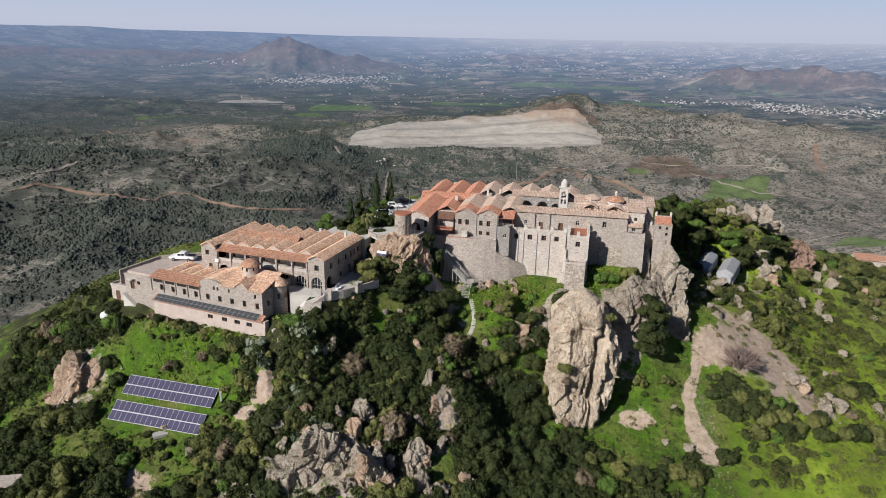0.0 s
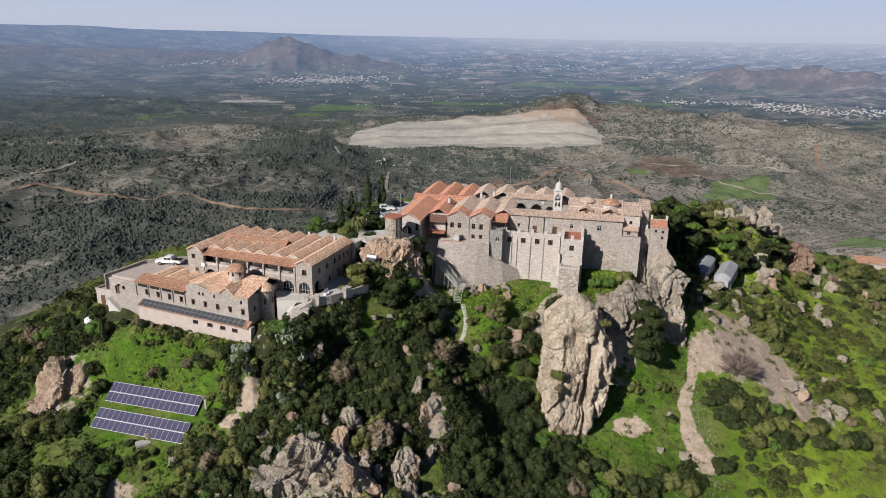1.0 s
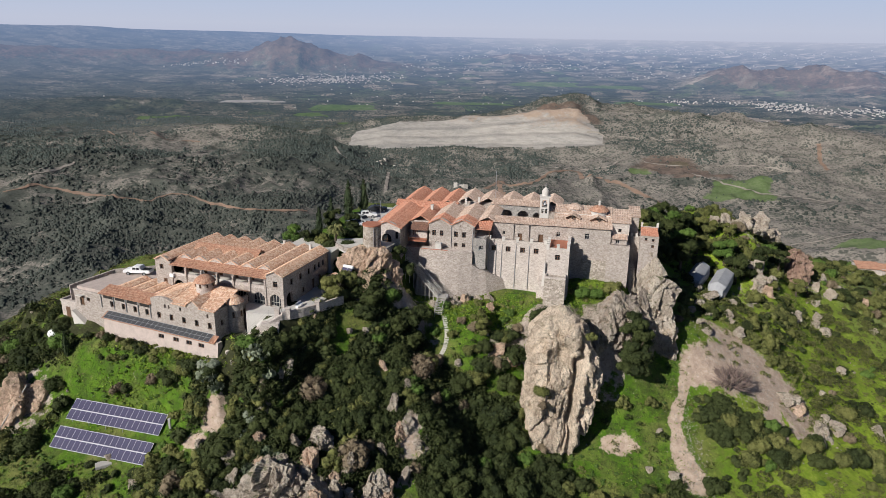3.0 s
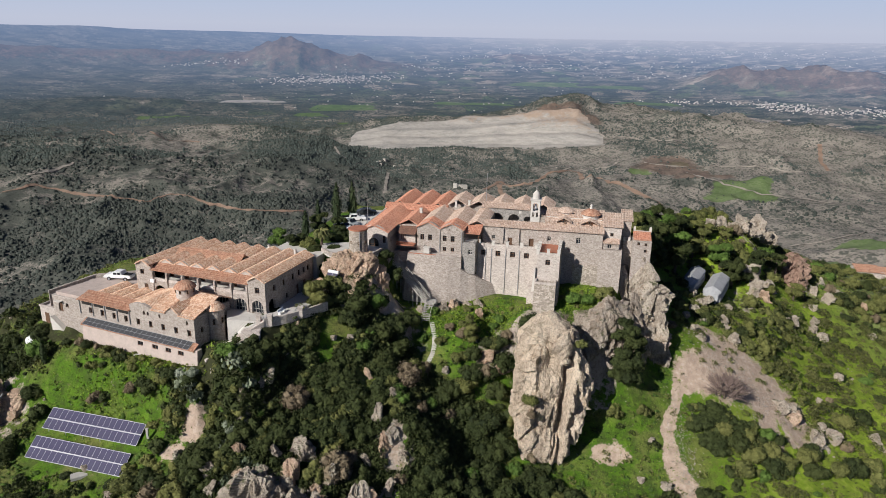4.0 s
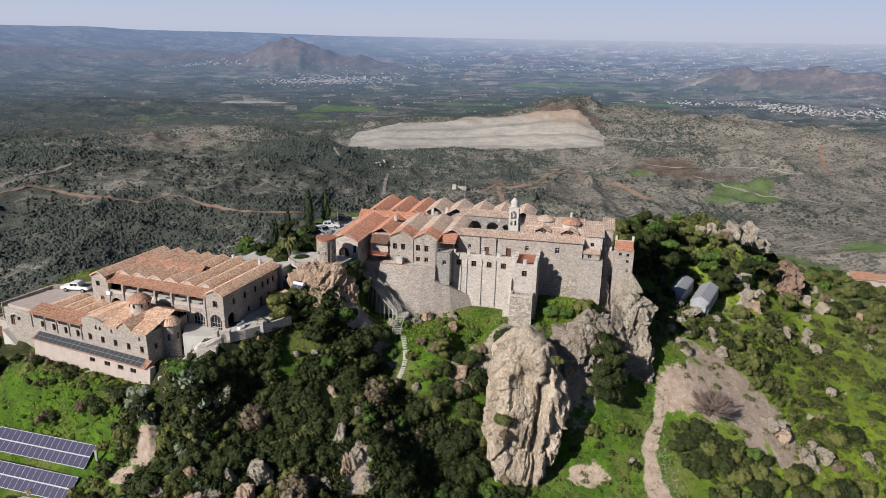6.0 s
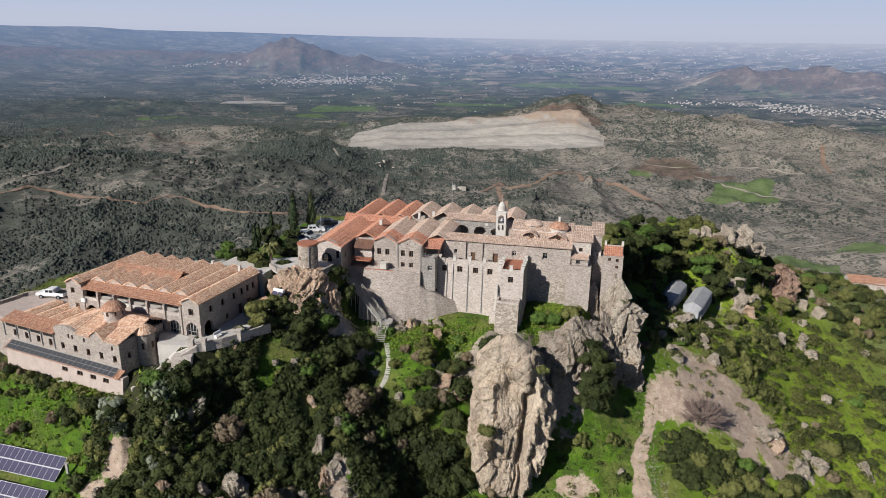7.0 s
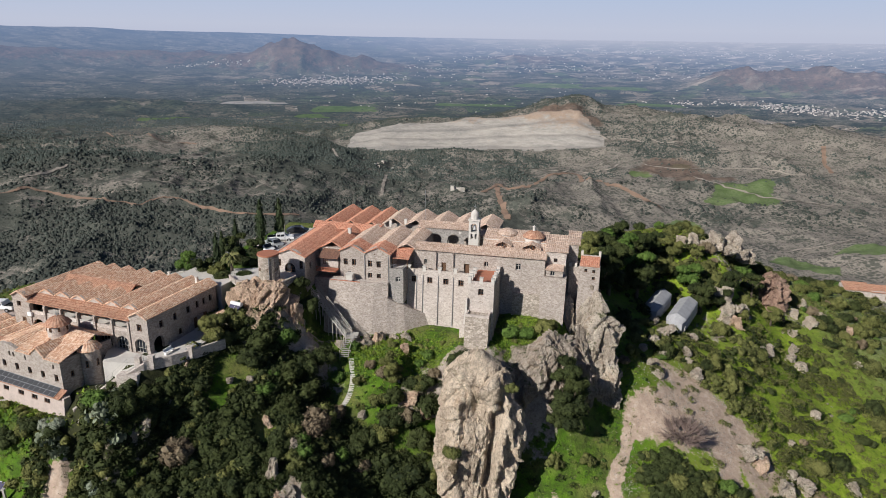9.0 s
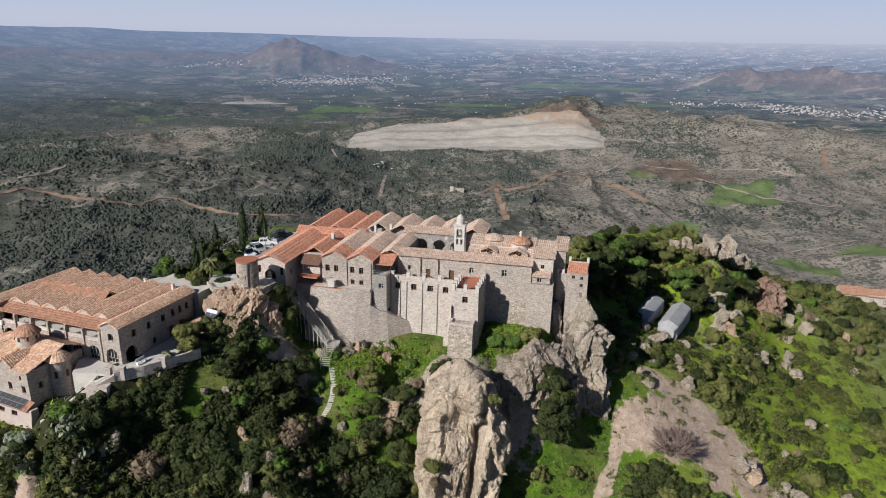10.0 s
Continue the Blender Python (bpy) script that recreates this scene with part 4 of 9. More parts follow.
facade(hostel, Matrix(), -BAY, 0, Z0, ZE - 0.05, wins=[(-1.5, 61.7, 0.85, 1.05)], arches=[(-1.6, 58.3, 2.1, 2.2)], top=gable_on(-BAY, 0, ZE - 0.05, 0.8))
facade(hostel, Matrix(), -25.5, -25.5 + BAY, Z0, ZE - 0.05, wins=[(-24.2, 62.0, 0.8, 0.9)], doors=[(-23.6, 59.4, 0.8, 1.0)], top=gable_on(-25.5, -25.5 + BAY, ZE - 0.05, 0.8))
bays = [(-BAY - 3.19 * (k + 0.5), 58.3, 2.3, 2.15) for k in range(6)]
facade(hostel, Matrix(), -25.5 + BAY, -BAY, Z0, ZF + 0.15, arches=bays, thick=0.45)
for k in range(7):
    x = -BAY - 3.19 * k
    x = min(max(x, -22.1), -BAY - 0.2)
    part("pier", boxes((x - 0.19, x + 0.19, 0.0, 0.42, ZF + 0.15, 62.8), (x - 0.24, x + 0.24, -0.05, 0.46, 62.8, 62.93)), M_STONE, hostel)
    part("buttress", boxes((x - 0.16, x + 0.16, -0.16, 0.0, Z0, 62.75)), M_STONE, hostel)
for k in range(6):
    x0, x1 = -BAY - 3.19 * (k + 1) + 0.2, -BAY - 3.19 * k - 0.2
    part("parapet", boxes((x0, x1, 0.08, 0.26, ZF + 0.15, ZF + 0.62), (x0, x1, 0.04, 0.30, ZF + 0.62, ZF + 0.70)), M_WHITE if k in (2, 3) else M_STONE_PALE, hostel, "pale rendered parapet")
part("loggia_floor", boxes((-22.3, -BAY, 0.45, 2.9, ZF - 0.1, ZF + 0.1)), M_PAVE, hostel)
part("lintel", boxes((-22.3, -BAY, 0.0, 0.42, 62.93, 63.1)), M_WOOD, hostel, "long timber lintel beam")
inner = [(-BAY - 3.19 * (k + 0.5), 61.1, 1.0, 1.5) for k in range(6)]
facade(hostel, pose(0, 2.9, 0), -25.5 + BAY, -BAY, Z0, ZE, doors=inner, wins=[], material=M_STONE_PALE, thick=0.35)
facade(hostel, pose(0, 1.9, 0), -25.5 + BAY, -BAY, ZE - 0.3, ZE - 0.1, material=M_STONE_PALE, top=lambda x: bay_top(x) - 0.06, thick=0.3, label="row of rounded pale gables")
roof(hostel, M_TILE_RUST, ("lean", -22.4, -BAY + 0.1, -0.22, 1.95, 63.12, 63.82), label="long lean-to roof of brownish red tiles", name="loggia_roof")
side = [(2.6, 61.5, 0.8, 1.1), (5.4, 61.5, 0.8, 1.1), (8.2, 61.5, 0.8, 1.1), (10.2, 61.6, 0.7, 1.1), (11.7, 61.6, 0.7, 1.1), (13.2, 61.6, 0.7, 1.1), (6.2, 58.9, 0.8, 1.0)]
facade(hostel, SIDE_R, 0.5, 14.8, Z0, ZE - 0.05, wins=side, arches=[(1.8, 58.3, 2.0, 2.2)], doors=[(9.6, 58.3, 1.0, 2.0), (11.8, 58.4, 1.0, 2.0)], label="shaded side wall of grey stone")
facade(hostel, pose(-25.5, 0, 0) @ SIDE_L, -14.8, -0.5, Z0, ZE - 0.05, wins=[(-4, 61.6, 0.8, 1.0), (-9, 61.6, 0.8, 1.0)])
facade(hostel, pose(0, 14.8, 0, 0, 0, 180), 0, 25.5, Z0, ZE - 0.05)
# a solid block, coloured as unlit rooms, fills the building
part("shade_block", boxes((-25.0, -0.5, 3.4, 14.3, 58.0, 63.4)), M_DARK, hostel, "solid dark block painted as the shade of rooms behind the windows")
for k in range(8):
    x0 = -25.5 + BAY * k
    front = -0.3 if k in (0, 7) else 1.75
    over = 0.22 if k == 7 else 0.0
    if k in (0, 5, 6, 7):
        roof(hostel, M_TILE_TAN, ("gable", x0, x0 + BAY + over, front, 15.1, ZE, 0.85), label="vaulted bay of tan clay tiles")
    else:
        roof(hostel, M_TILE_TAN, ("gable", x0, x0 + BAY, front, 6.9, ZE, 0.85), label="vaulted bay of tan clay tiles")
        roof(hostel, M_TILE_TAN, ("gable", x0, x0 + BAY, 8.9, 15.1, ZE, 0.85), label="vaulted bay of tan clay tiles")
    part("valley_gutter", tubes([((x0 + BAY, front, ZE + 0.05), (x0 + BAY, 15.1, ZE + 0.05))], 0.09), M_TILE_BROWN, hostel)
roof(hostel, M_TILE_RUST, ("cross", -22.6, -9.2, 6.4, 9.4, ZE + 0.15, 0.95), label="cross ridge of faded red clay tiles", name="cross_roof")
for x, y in ((-3.0, 14.0), (-8.5, 14.2)):
    chimney(hostel, x, y, ZE, 1.1, 0.36)
for x in (-1.6, -BAY - 1.595, -BAY - 4.785):
    window(hostel, pose(x, 0, 58.3), 2.1 if x > -2 else 2.3, 2.2 if x > -2 else 2.15, True, 3, "arched_glazing", M_GREYWOOD, 0.3)
part("annex", boxes((-9.0, 0.4, 15.4, 21.0, 57.5, 63.3), (-9.2, 0.6, 15.2, 21.2, 63.3, 63.5)), M_WHITE, hostel, "low pale annex with a flat roof")
ac = part("air_conditioner", boxes((-22.4, -21.6, -0.35, -0.05, 60.9, 61.5)), M_WHITEPAINT, hostel, "white air conditioner box")

# ---- the chapel and its long wing ----
CF = at_yaw(-29.4, 102.0, 0, -23)
chapel = thing("chapel", CF, "stone chapel with a small tiled dome and a long lower wing", "chapel")
row = [(-1.1 - 2.62 * k, 56.7, 0.74, 1.08) for k in range(9)]
small = [(-1.4, 58.55, 0.38, 0.7), (-6.9, 58.7, 0.38, 0.7), (-9.3, 58.7, 0.36, 0.7), (-10.1, 58.7, 0.36, 0.7)]


def chapel_top(x):
    if -13.1 < x < -8.6:
        return 60.0 + 0.5 * math.sin(math.pi * (x + 13.1) / 4.5)
    if -5.6 < x < -2.9:
        return 60.0 + 1.05 * (1 - abs((x + 4.25) / 1.35))
    return 60.0


facade(chapel, Matrix(), -13.1, 0, 51.5, 59.9, wins=[w for w in row if w[0] > -13], arches=small, top=chapel_top)
for x, z, w, h in small:
    window(chapel, pose(x, 0, z), w, h, True, 0)
slot = [(-14.6 - 2.75 * k, 58.15, 2.2, 0.7) for k in range(4)]
facade(chapel, Matrix(), -31, -13.1, 51.5, 59.05, wins=[w for w in row if w[0] < -13] + [(-27.6, 56.8, 0.7, 0.7)], doors=[(-29.2, 55.8, 1.0, 1.8)], thick=0.5, top=lambda x: 59.0 if x > -24.6 else 58.5)
# thin dark panels on the unbroken wall paint the shade of gallery slots
for x, z, w, h in slot:
    part("gallery_opening", boxes((x - w / 2, x + w / 2, -0.02, 0.03, z, z + h)), M_DARK, chapel, "dark panel painted as the shade of an open gallery slot")
for x in (-13.3, -16.0, -18.7, -21.5, -24.4):
    pipe(chapel, x, -0.09, 56.4, -0.09, 58.9)
facade(chapel, SIDE_R, 0.5, 8.0, 51.5, 59.9, wins=[(1.6, 57.0, 0.6, 0.9), (6.9, 57.0, 0.6, 0.9)], doors=[(6.6, 53.4, 1.0, 1.8)], arches=[(1.6, 53.4, 0.9, 1.6)])
facade(chapel, pose(-31, 0, 0) @ SIDE_L, -8.0, -0.5, 51.5, 58.4)
facade(chapel, pose(0, 8.0, 0, 0, 0, 180), 0, 31, 51.5, 58.8)
part("shade_block", boxes((-30.4, -0.6, 0.6, 7.4, 52.0, 58.3)), M_DARK, chapel, "solid dark block painted as the shade of rooms behind the windows")
roof(chapel, M_TILE_RUST, ("lean", -24.7, -13.0, -0.4, 2.2, 58.98, 59.75), label="low lean-to roof of rust-brown tiles", name="gallery_roof")
for k in range(4):
    x0 = -24.0 + 2.75 * k
    roof(chapel, M_TILE_TAN, ("gable", x0, x0 + 2.75, 2.2, 8.2, 59.15, 0.5), label="narrow vaulted bay of tan tiles")
    part("valley_gutter", tubes([((x0 + 2.75, 2.2, 59.2), (x0 + 2.75, 8.2, 59.2))], 0.07), M_TILE_BROWN, chapel)
part("flat_roof", boxes((-30.6, -24.7, 0.5, 7.5, 58.0, 58.12)), M_PINK, chapel, "flat pinkish roof terrace")
part("coping", boxes((-31.05, -24.7, -0.06, 0.3, 58.5, 58.62), (-31.06, -30.7, 0.3, 8.0, 58.42, 58.56)), M_STONE_PALE, chapel)
roof(chapel, M_TILE_TAN, ("gable", -13.2, -8.5, 0.35, 8.2, 59.95, 0.55), label="rounded bay of tan tiles")
roof(chapel, M_TILE_TAN, ("lean", -8.6, -5.5, -0.25, 3.4, 59.9, 61.0), ("lean", -3.0, 0.25, -0.25, 3.4, 59.9, 61.0), label="sloping aisle roof of tan tiles", name="aisle_roof")
roof(chapel, M_TILE_TAN, ("gable", -5.75, -2.75, -0.2, 4.0, 60.05, 1.1), label="small cross gable of tan tiles", name="cross_gable")
roof(chapel, M_TILE_TAN, ("cross", -8.6, 0.3, 2.6, 8.3, 60.4, 1.3), label="nave roof of tan tiles", name="nave_roof")
bm = bmesh.new()
drum(bm, -5.6, 4.5, 60.6, 62.65, 1.42)
part("dome_drum", bm, M_STONE_PALE, chapel, "round stone drum under the dome")
for a in range(8):
    q = a * math.tau / 8 + 0.2
    window(chapel, pose(-5.6, 4.5, 61.85) @ pose(0, 0, 0, 0, 0, math.degrees(q)) @ pose(0, -1.45, 0), 0.28, 0.6, True, 0, deep=-0.06)
cone_roof(chapel, M_TILE_RUST, -5.6, 4.5, 62.62, 63.75, 1.74, 20, name="dome", label="conical dome of tan tile rows")
part("cross", boxes((-5.63, -5.57, 4.47, 4.53, 63.6, 64.4), (-5.8, -5.4, 4.47, 4.53, 64.05, 64.11)), M_METAL, chapel, "thin metal cross")
bm = bmesh.new()
drum(bm, 0.1, 4.4, 53.0, 60.1, 1.4, None, 20, -math.pi / 2, math.pi / 2)
part("apse", bm, M_STONE, chapel, "half-round stone apse")
for q in (-55, 0):
    window(chapel, pose(0.1, 4.4, 57.8) @ pose(0, 0, 0, 0, 0, 90 + q) @ pose(0, -1.43, 0), 0.35, 1.0, True, 0, deep=-0.06)
cone_roof(chapel, M_TILE_TAN, 0.1, 4.4, 60.05, 61.2, 1.66, 10, -math.pi / 2, math.pi / 2, name="apse_roof", label="half cone of tan tile rows")
bm = bmesh.new()
wall(bm, -23.2, 1.1, 51.0, 55.15, -0.95, 0.95, holes_for([(x, 53.8, 1.15, 0.72) for x in (-2.2, -4.7, -7.4, -10.5)]), None, 0.5)
part("plinth", bm, M_PINK, chapel, "pinkish rendered plinth with small windows")
for x in (-2.2, -4.7, -7.4, -10.5):
    window(chapel, pose(x, -1.1, 53.8), 1.15, 0.72, False, 1, deep=0.1)
roof(chapel, M_TILE_RUST, ("lean", -23.4, 0.6, -1.35, 0.0, 55.1, 55.85), label="narrow tiled lean-to roof", name="plinth_roof")
cols_pv = 22
pv_mesh = mesh_of("roof_panel", [(0, 0, 0), (0.93, 0, 0), (0.93, 0.68, 0), (0, 0.68, 0), (0, 0, 0.035), (0.93, 0, 0.035), (0.93, 0.68, 0.035), (0, 0.68, 0.035)],
                  [(0, 1, 5, 4), (1, 2, 6, 5), (2, 3, 7, 6), (3, 0, 4, 7), (4, 5, 6, 7), (3, 2, 1, 0)], plain("grey_solar_film", (0.085, 0.088, 0.095), 0.35, 0, 0.3, 0.6))
for i in range(cols_pv):
    for j in range(2):
        share("roof_panel", pv_mesh, pose(-22.9 + i * 1.02, -1.30 + j * 0.65, 55.25 + j * 0.36, 29.0), chapel)
part("panel_frame", moved(boxes((-22.96, -22.9 + 22 * 1.02, -0.04, 1.50, -0.012, 0.012)), pose(0, -1.30, 55.25, 29.0)), M_METAL, chapel, "grey aluminium frame of the roof panels")
part("outbuilding", boxes((-35.5, -31, 0.6, 5.0, 51.0, 55.4), (-35.6, -31, 0.5, 0.8, 55.4, 55.75), (-35.6, -35.3, 0.8, 5.0, 55.4, 55.75)), M_STONE_PALE, chapel, "low pale outbuilding with a parapet")
part("doorway", boxes((-34.4, -33.4, 0.54, 0.6, 52.6, 54.5)), M_WOOD, chapel)
bm = bmesh.new()
prism(bm, [(-31.0, 52.2), (-28.0, 52.2), (-28.0, 52.6), (-31.0, 54.9)], -0.9, 0.0)
part("stair_block", bm, M_WHITE, chapel, "white sloping outside stair")
part("door_canopy", boxes((-29.9, -28.5, -0.7, 0.0, 57.75, 57.85)), M_WHITE, chapel)

# ---- the monastery on the crag ----
MF = at_yaw(14.7, 131.9, 0, -12.4)
monastery = thing("monastery", MF, "stone monastery of many wings with red and pale tiled roofs", "monastery")


def gables(x0, n, w, z, rise):
    def at(x):
        u = ((x - x0) / w) % 1.0
        return z + rise * math.sin(math.pi * u) ** 0.9
    return at


# great battered retaining wall under the wing and the terrace
bm = bmesh.new()
loft(bm, [(-13.2, -3.0, 61.5), (-12.4, -5.3, 62.1), (-9.6, -5.25, 62.1), (-7.0, -5.1, 62.1), (-4.6, -4.75, 62.1), (-2.3, -4.2, 62.05)], [(-14.2, -6.0, 51.0), (-12.8, -8.8, 51.0), (-9.6, -8.6, 51.0), (-7.0, -8.4, 51.0), (-4.4, -7.7, 51.0), (-2.2, -6.7, 51.0)],
     [(-13.2, -2.0), (-12.0, -2.6), (-9.6, -2.6), (-7.0, -2.6), (-4.6, -2.6), (-2.3, -2.6)])
loft(bm, [(-2.3, -4.78, 59.6), (-1.0, -4.2, 58.6), (0.3, -3.85, 58.2), (1.8, -2.9, 57.2), (3.6, -1.7, 56.2)], [(-2.2, -6.7, 51.0), (-0.4, -6.2, 51.0), (1.2, -5.6, 51.0), (3.2, -4.2, 51.0), (5.2, -2.4, 51.0)], [(-2.3, -2.6), (-1.0, -2.6), (0.1, -2.6), (1.0, -1.4), (2.0, -0.9)])
part("retaining_wall", bm, M_STONE, monastery, "tall battered retaining wall of pale rubble")
part("ledge", boxes((-12.3, -6.5, -5.1, -3.4, 61.9, 62.12), (-6.5, -2.4, -4.4, -3.4, 61.9, 62.115)), M_STONE_PALE, monastery, "narrow ledge along the wing")
part("ledge_edge", boxes((-12.3, -7.0, -5.2, -5.04, 62.1, 62.2)), M_TERRACOTTA, monastery, "row of terracotta edging")

# wing with two rounded gables
up_w = [(x, 64.45, 0.74, 1.12) for x in (-10.1, -8.6, -5.75, -4.2)]
lo_w = [(x, 62.5, 0.7, 0.85) for x in (-9.5, -5.75, -4.2)]
facade(monastery, pose(0, -3.5, 0), -11.1, -2.2, 58, 66.9, wins=up_w + lo_w + [(-4.9, 66.6, 0.25, 0.25)], top=gables(-11.1, 2, 4.45, 66.9, 1.15), label="wing wall with two rounded gables")
facade(monastery, pose(-2.2, 0, 0) @ SIDE_R, -3.0, 10, 60, 66.8, wins=[])
facade(monastery, pose(-11.1, 0, 0) @ SIDE_L, -10, 3.0, 58, 66.8, wins=[(1.6, 63.4, 0.7, 1.0)])
roof(monastery, M_TILE_RED, ("gable", -11.25, -6.65, -3.75, 0.8, 66.95, 1.15), label="rounded bay of fresh red tiles")
roof(monastery, M_TILE_RED, ("gable", -6.65, -2.0, -3.75, 0.8, 66.95, 1.15), label="rounded bay of fresh red tiles")
roof(monastery, M_TILE_PALE, ("gable", -11.25, -6.65, 0.8, 11, 66.95, 1.1), label="rounded bay of pale weathered tiles")
roof(monastery, M_TILE_PALE, ("gable", -6.65, -2.0, 0.8, 11, 66.95, 1.1), label="rounded bay of pale weathered tiles")
for x in (-6.65, -2.45):
    pipe(monastery, x, -3.6, 62.2, -3.6, 66.6)
tank = part("cistern_box", boxes((-9.4, -8.3, -5.2, -4.3, 62.3, 63.4), (-9.5, -8.2, -5.3, -4.2, 63.4, 63.5)), M_WHITE, monastery, "white water tank on a stand")
part("shade_block", boxes((-10.6, -2.7, -2.9, 9.5, 60.2, 66.4)), M_DARK, monastery, "solid dark block painted as the shade of rooms behind the windows")

# grey block and veranda at its side
facade(monastery, pose(0, -3.75, 0), -2.25, 0.2, 58.5, 64.6, wins=[(-0.75, 62.3, 0.75, 0.9)], material=M_STONE_GREY, sash=M_WHITE)
facade(monastery, pose(0.2, 0, 0) @ SIDE_R, -3.25, 0.0, 58.5, 64.6, material=M_STONE_GREY)
part("veranda_floor", boxes((-2.2, 0.2, -3.2, 2.5, 64.2, 64.4)), M_PAVE, monastery)
part("railing", tubes([((-2.1, -3.5, 65.3), (0.1, -3.5, 65.3)), ((-2.1, -3.5, 65.0), (0.1, -3.5, 65.0))] + [((x, -3.5, 64.6), (x, -3.5, 65.3)) for x in (-2.1, -1.6, -1.1, -0.5, 0.1)], 0.025), M_METAL, monastery)
roof(monastery, M_TILE_RED, ("lean", -2.2, 0.9, -2.9, 0.6, 66.2, 67.15), label="small veranda roof of red tiles", name="veranda_roof")
for x in (-2.0, 0.6):
    part("post", tubes([((x, -2.7, 64.4), (x, -2.7, 66.25))], 0.08), M_WOOD, monastery)
part("veranda_wall", boxes((-2.2, 0.9, 2.5, 2.9, 64.2, 67.3)), M_STONE, monastery)

# terrace wall with its parapet piers
wins_t = [(x, 61.7, 0.92, 1.08) for x in (1.4, 4.2, 7.0, 9.6)]
facade(monastery, pose(0, -1.3, 0), 0.2, 11.5, 50.5, 63.75, wins=wins_t, lean=0.9, thick=0.6, label="tall pale terrace wall with barred windows", material=M_STONE_PALE, bars=2)
part("terrace_floor", boxes((0.2, 11.5, -0.7, 0.3, 63.2, 63.4)), M_PAVE, monastery)
for k in range(5):
    x = 0.5 + 2.7 * k
    part("parapet_pier", boxes((x - 0.28, x + 0.28, -1.4, -0.85, 63.75, 64.55), (x - 0.34, x + 0.34, -1.46, -0.79, 64.55, 64.65)), M_WHITE, monastery, "squat whitened parapet pier")
    if k < 4:
        part("parapet", boxes((x + 0.28, x + 2.42, -1.3, -0.95, 63.75, 64.05)), M_STONE_PALE, monastery)
for x in (0.5, 1.9, 3.0, 5.7, 8.3):
    pipe(monastery, x, -1.3 - 0.09 - 0.65, 54.6 if x > 1 else 58.0, -1.3 - 0.12, 63.2)

# tower with a red roof terrace, and the block before it
facade(monastery, pose(0, -6.6, 0), 11.8, 16.0, 51.5, 64.4, wins=[(13.9, 62.5, 0.85, 1.05)], material=M_STONE_PALE, lean=0.25, thick=0.5)
facade(monastery, pose(16.0, 0, 0) @ SIDE_R, -6.1, 0.3, 51.5, 64.4, material=M_STONE, lean=0.25)
facade(monastery, pose(11.8, 0, 0) @ SIDE_L, 0.0, 6.1, 51.5, 64.4, material=M_STONE_PALE, lean=0.0)
part("roof_terrace", boxes((12.2, 15.6, -6.2, 0.2, 64.2, 64.42)), M_TERRACOTTA, monastery, "red tiled roof terrace")
for x, y in [(12.05, -6.35), (13.9, -6.35), (15.75, -6.35)] + [(15.75, -4.9), (15.75, -3.4), (15.75, -1.9), (15.75, -0.4), (12.05, -4.9), (12.05, -3.4), (12.05, -1.9)]:
    part("merlon", boxes((x - 0.26, x + 0.26, y - 0.26, y + 0.26, 64.4, 65.4), (x - 0.3, x + 0.3, y - 0.3, y + 0.3, 65.4, 65.48)), M_WHITE, monastery, "squared whitened merlon")
for a in ((12.3, 13.65, -6.5, -6.2), (14.15, 15.5, -6.5, -6.2), (15.6, 15.9, -6.1, -0.6)):
    part("parapet", boxes((*a, 64.4, 64.75)), M_STONE_PALE, monastery)
window(monastery, pose(14.0, -6.64, 59.75), 1.1, 1.75, True, 1, "arched_door", deep=-0.02)
facade(monastery, pose(0, -8.9, 0), 11.9, 15.7, 50.0, 59.6, material=M_STONE_ROUGH, lean=1.3, thick=2.2, label="rough stone base block under the tower")
for a in ((11.9, 15.7, -8.92, -8.6), (15.4, 15.7, -8.6, -6.7), (11.9, 12.2, -8.6, -6.7)):
    part("parapet", boxes((*a, 59.6, 59.95)), M_STONE_PALE, monastery)
bm = bmesh.new()
prism(bm, [(11.3, 57.5), (11.85, 57.5), (11.85, 62.0), (11.6, 61.6)], -7.2, -6.3)
part("flying_buttress", bm, M_WHITE, monastery)
bm = bmesh.new()
wall(bm, 10.4, 11.9, 51.0, 57.6, -5.6, 3.5, (), None, 0.8)
part("buttress", bm, M_STONE_PALE, monastery, "stepped pale buttress")

# church: south wall, aisle roof, nave, domes
facade(monastery, pose(0, 0.35, 0), 0.9, 23.3, 53, 67.2, wins=[(3.0, 64.6, 0.55, 0.8), (18.9, 64.9, 0.85, 1.15), (13.5, 65.0, 0.7, 0.9)], doors=[(6.2, 63.4, 0.8, 1.7), (10.2, 63.4, 0.9, 1.8)], lean=0.5, thick=0.5, sash=M_GREYWOOD)
for x in (4.7, 7.7):
    part("pilaster", boxes((x - 0.25, x + 0.25, -0.05, 0.35, 63.4, 66.9)), M_STONE, monastery)
roof(monastery, M_TILE_PALE, ("lean", 0.9, 12.4, -0.05, 2.3, 67.2, 67.95), label="narrow aisle roof of pale tiles", name="aisle_roof")
roof(monastery, M_TILE_PALE, ("lean", 12.4, 23.5, -0.05, 4.2, 67.25, 68.7), label="broad aisle roof of pale tiles", name="aisle_roof")
part("clerestory", boxes((12.6, 23.0, 4.1, 10.2, 66, 69.0)), M_WHITE, monastery, "white clerestory wall")
roof(monastery, M_TILE_PALE, ("cross", 12.4, 23.4, 4.0, 10.6, 69.0, 0.9), label="nave roof of pale tiles", name="nave_roof")
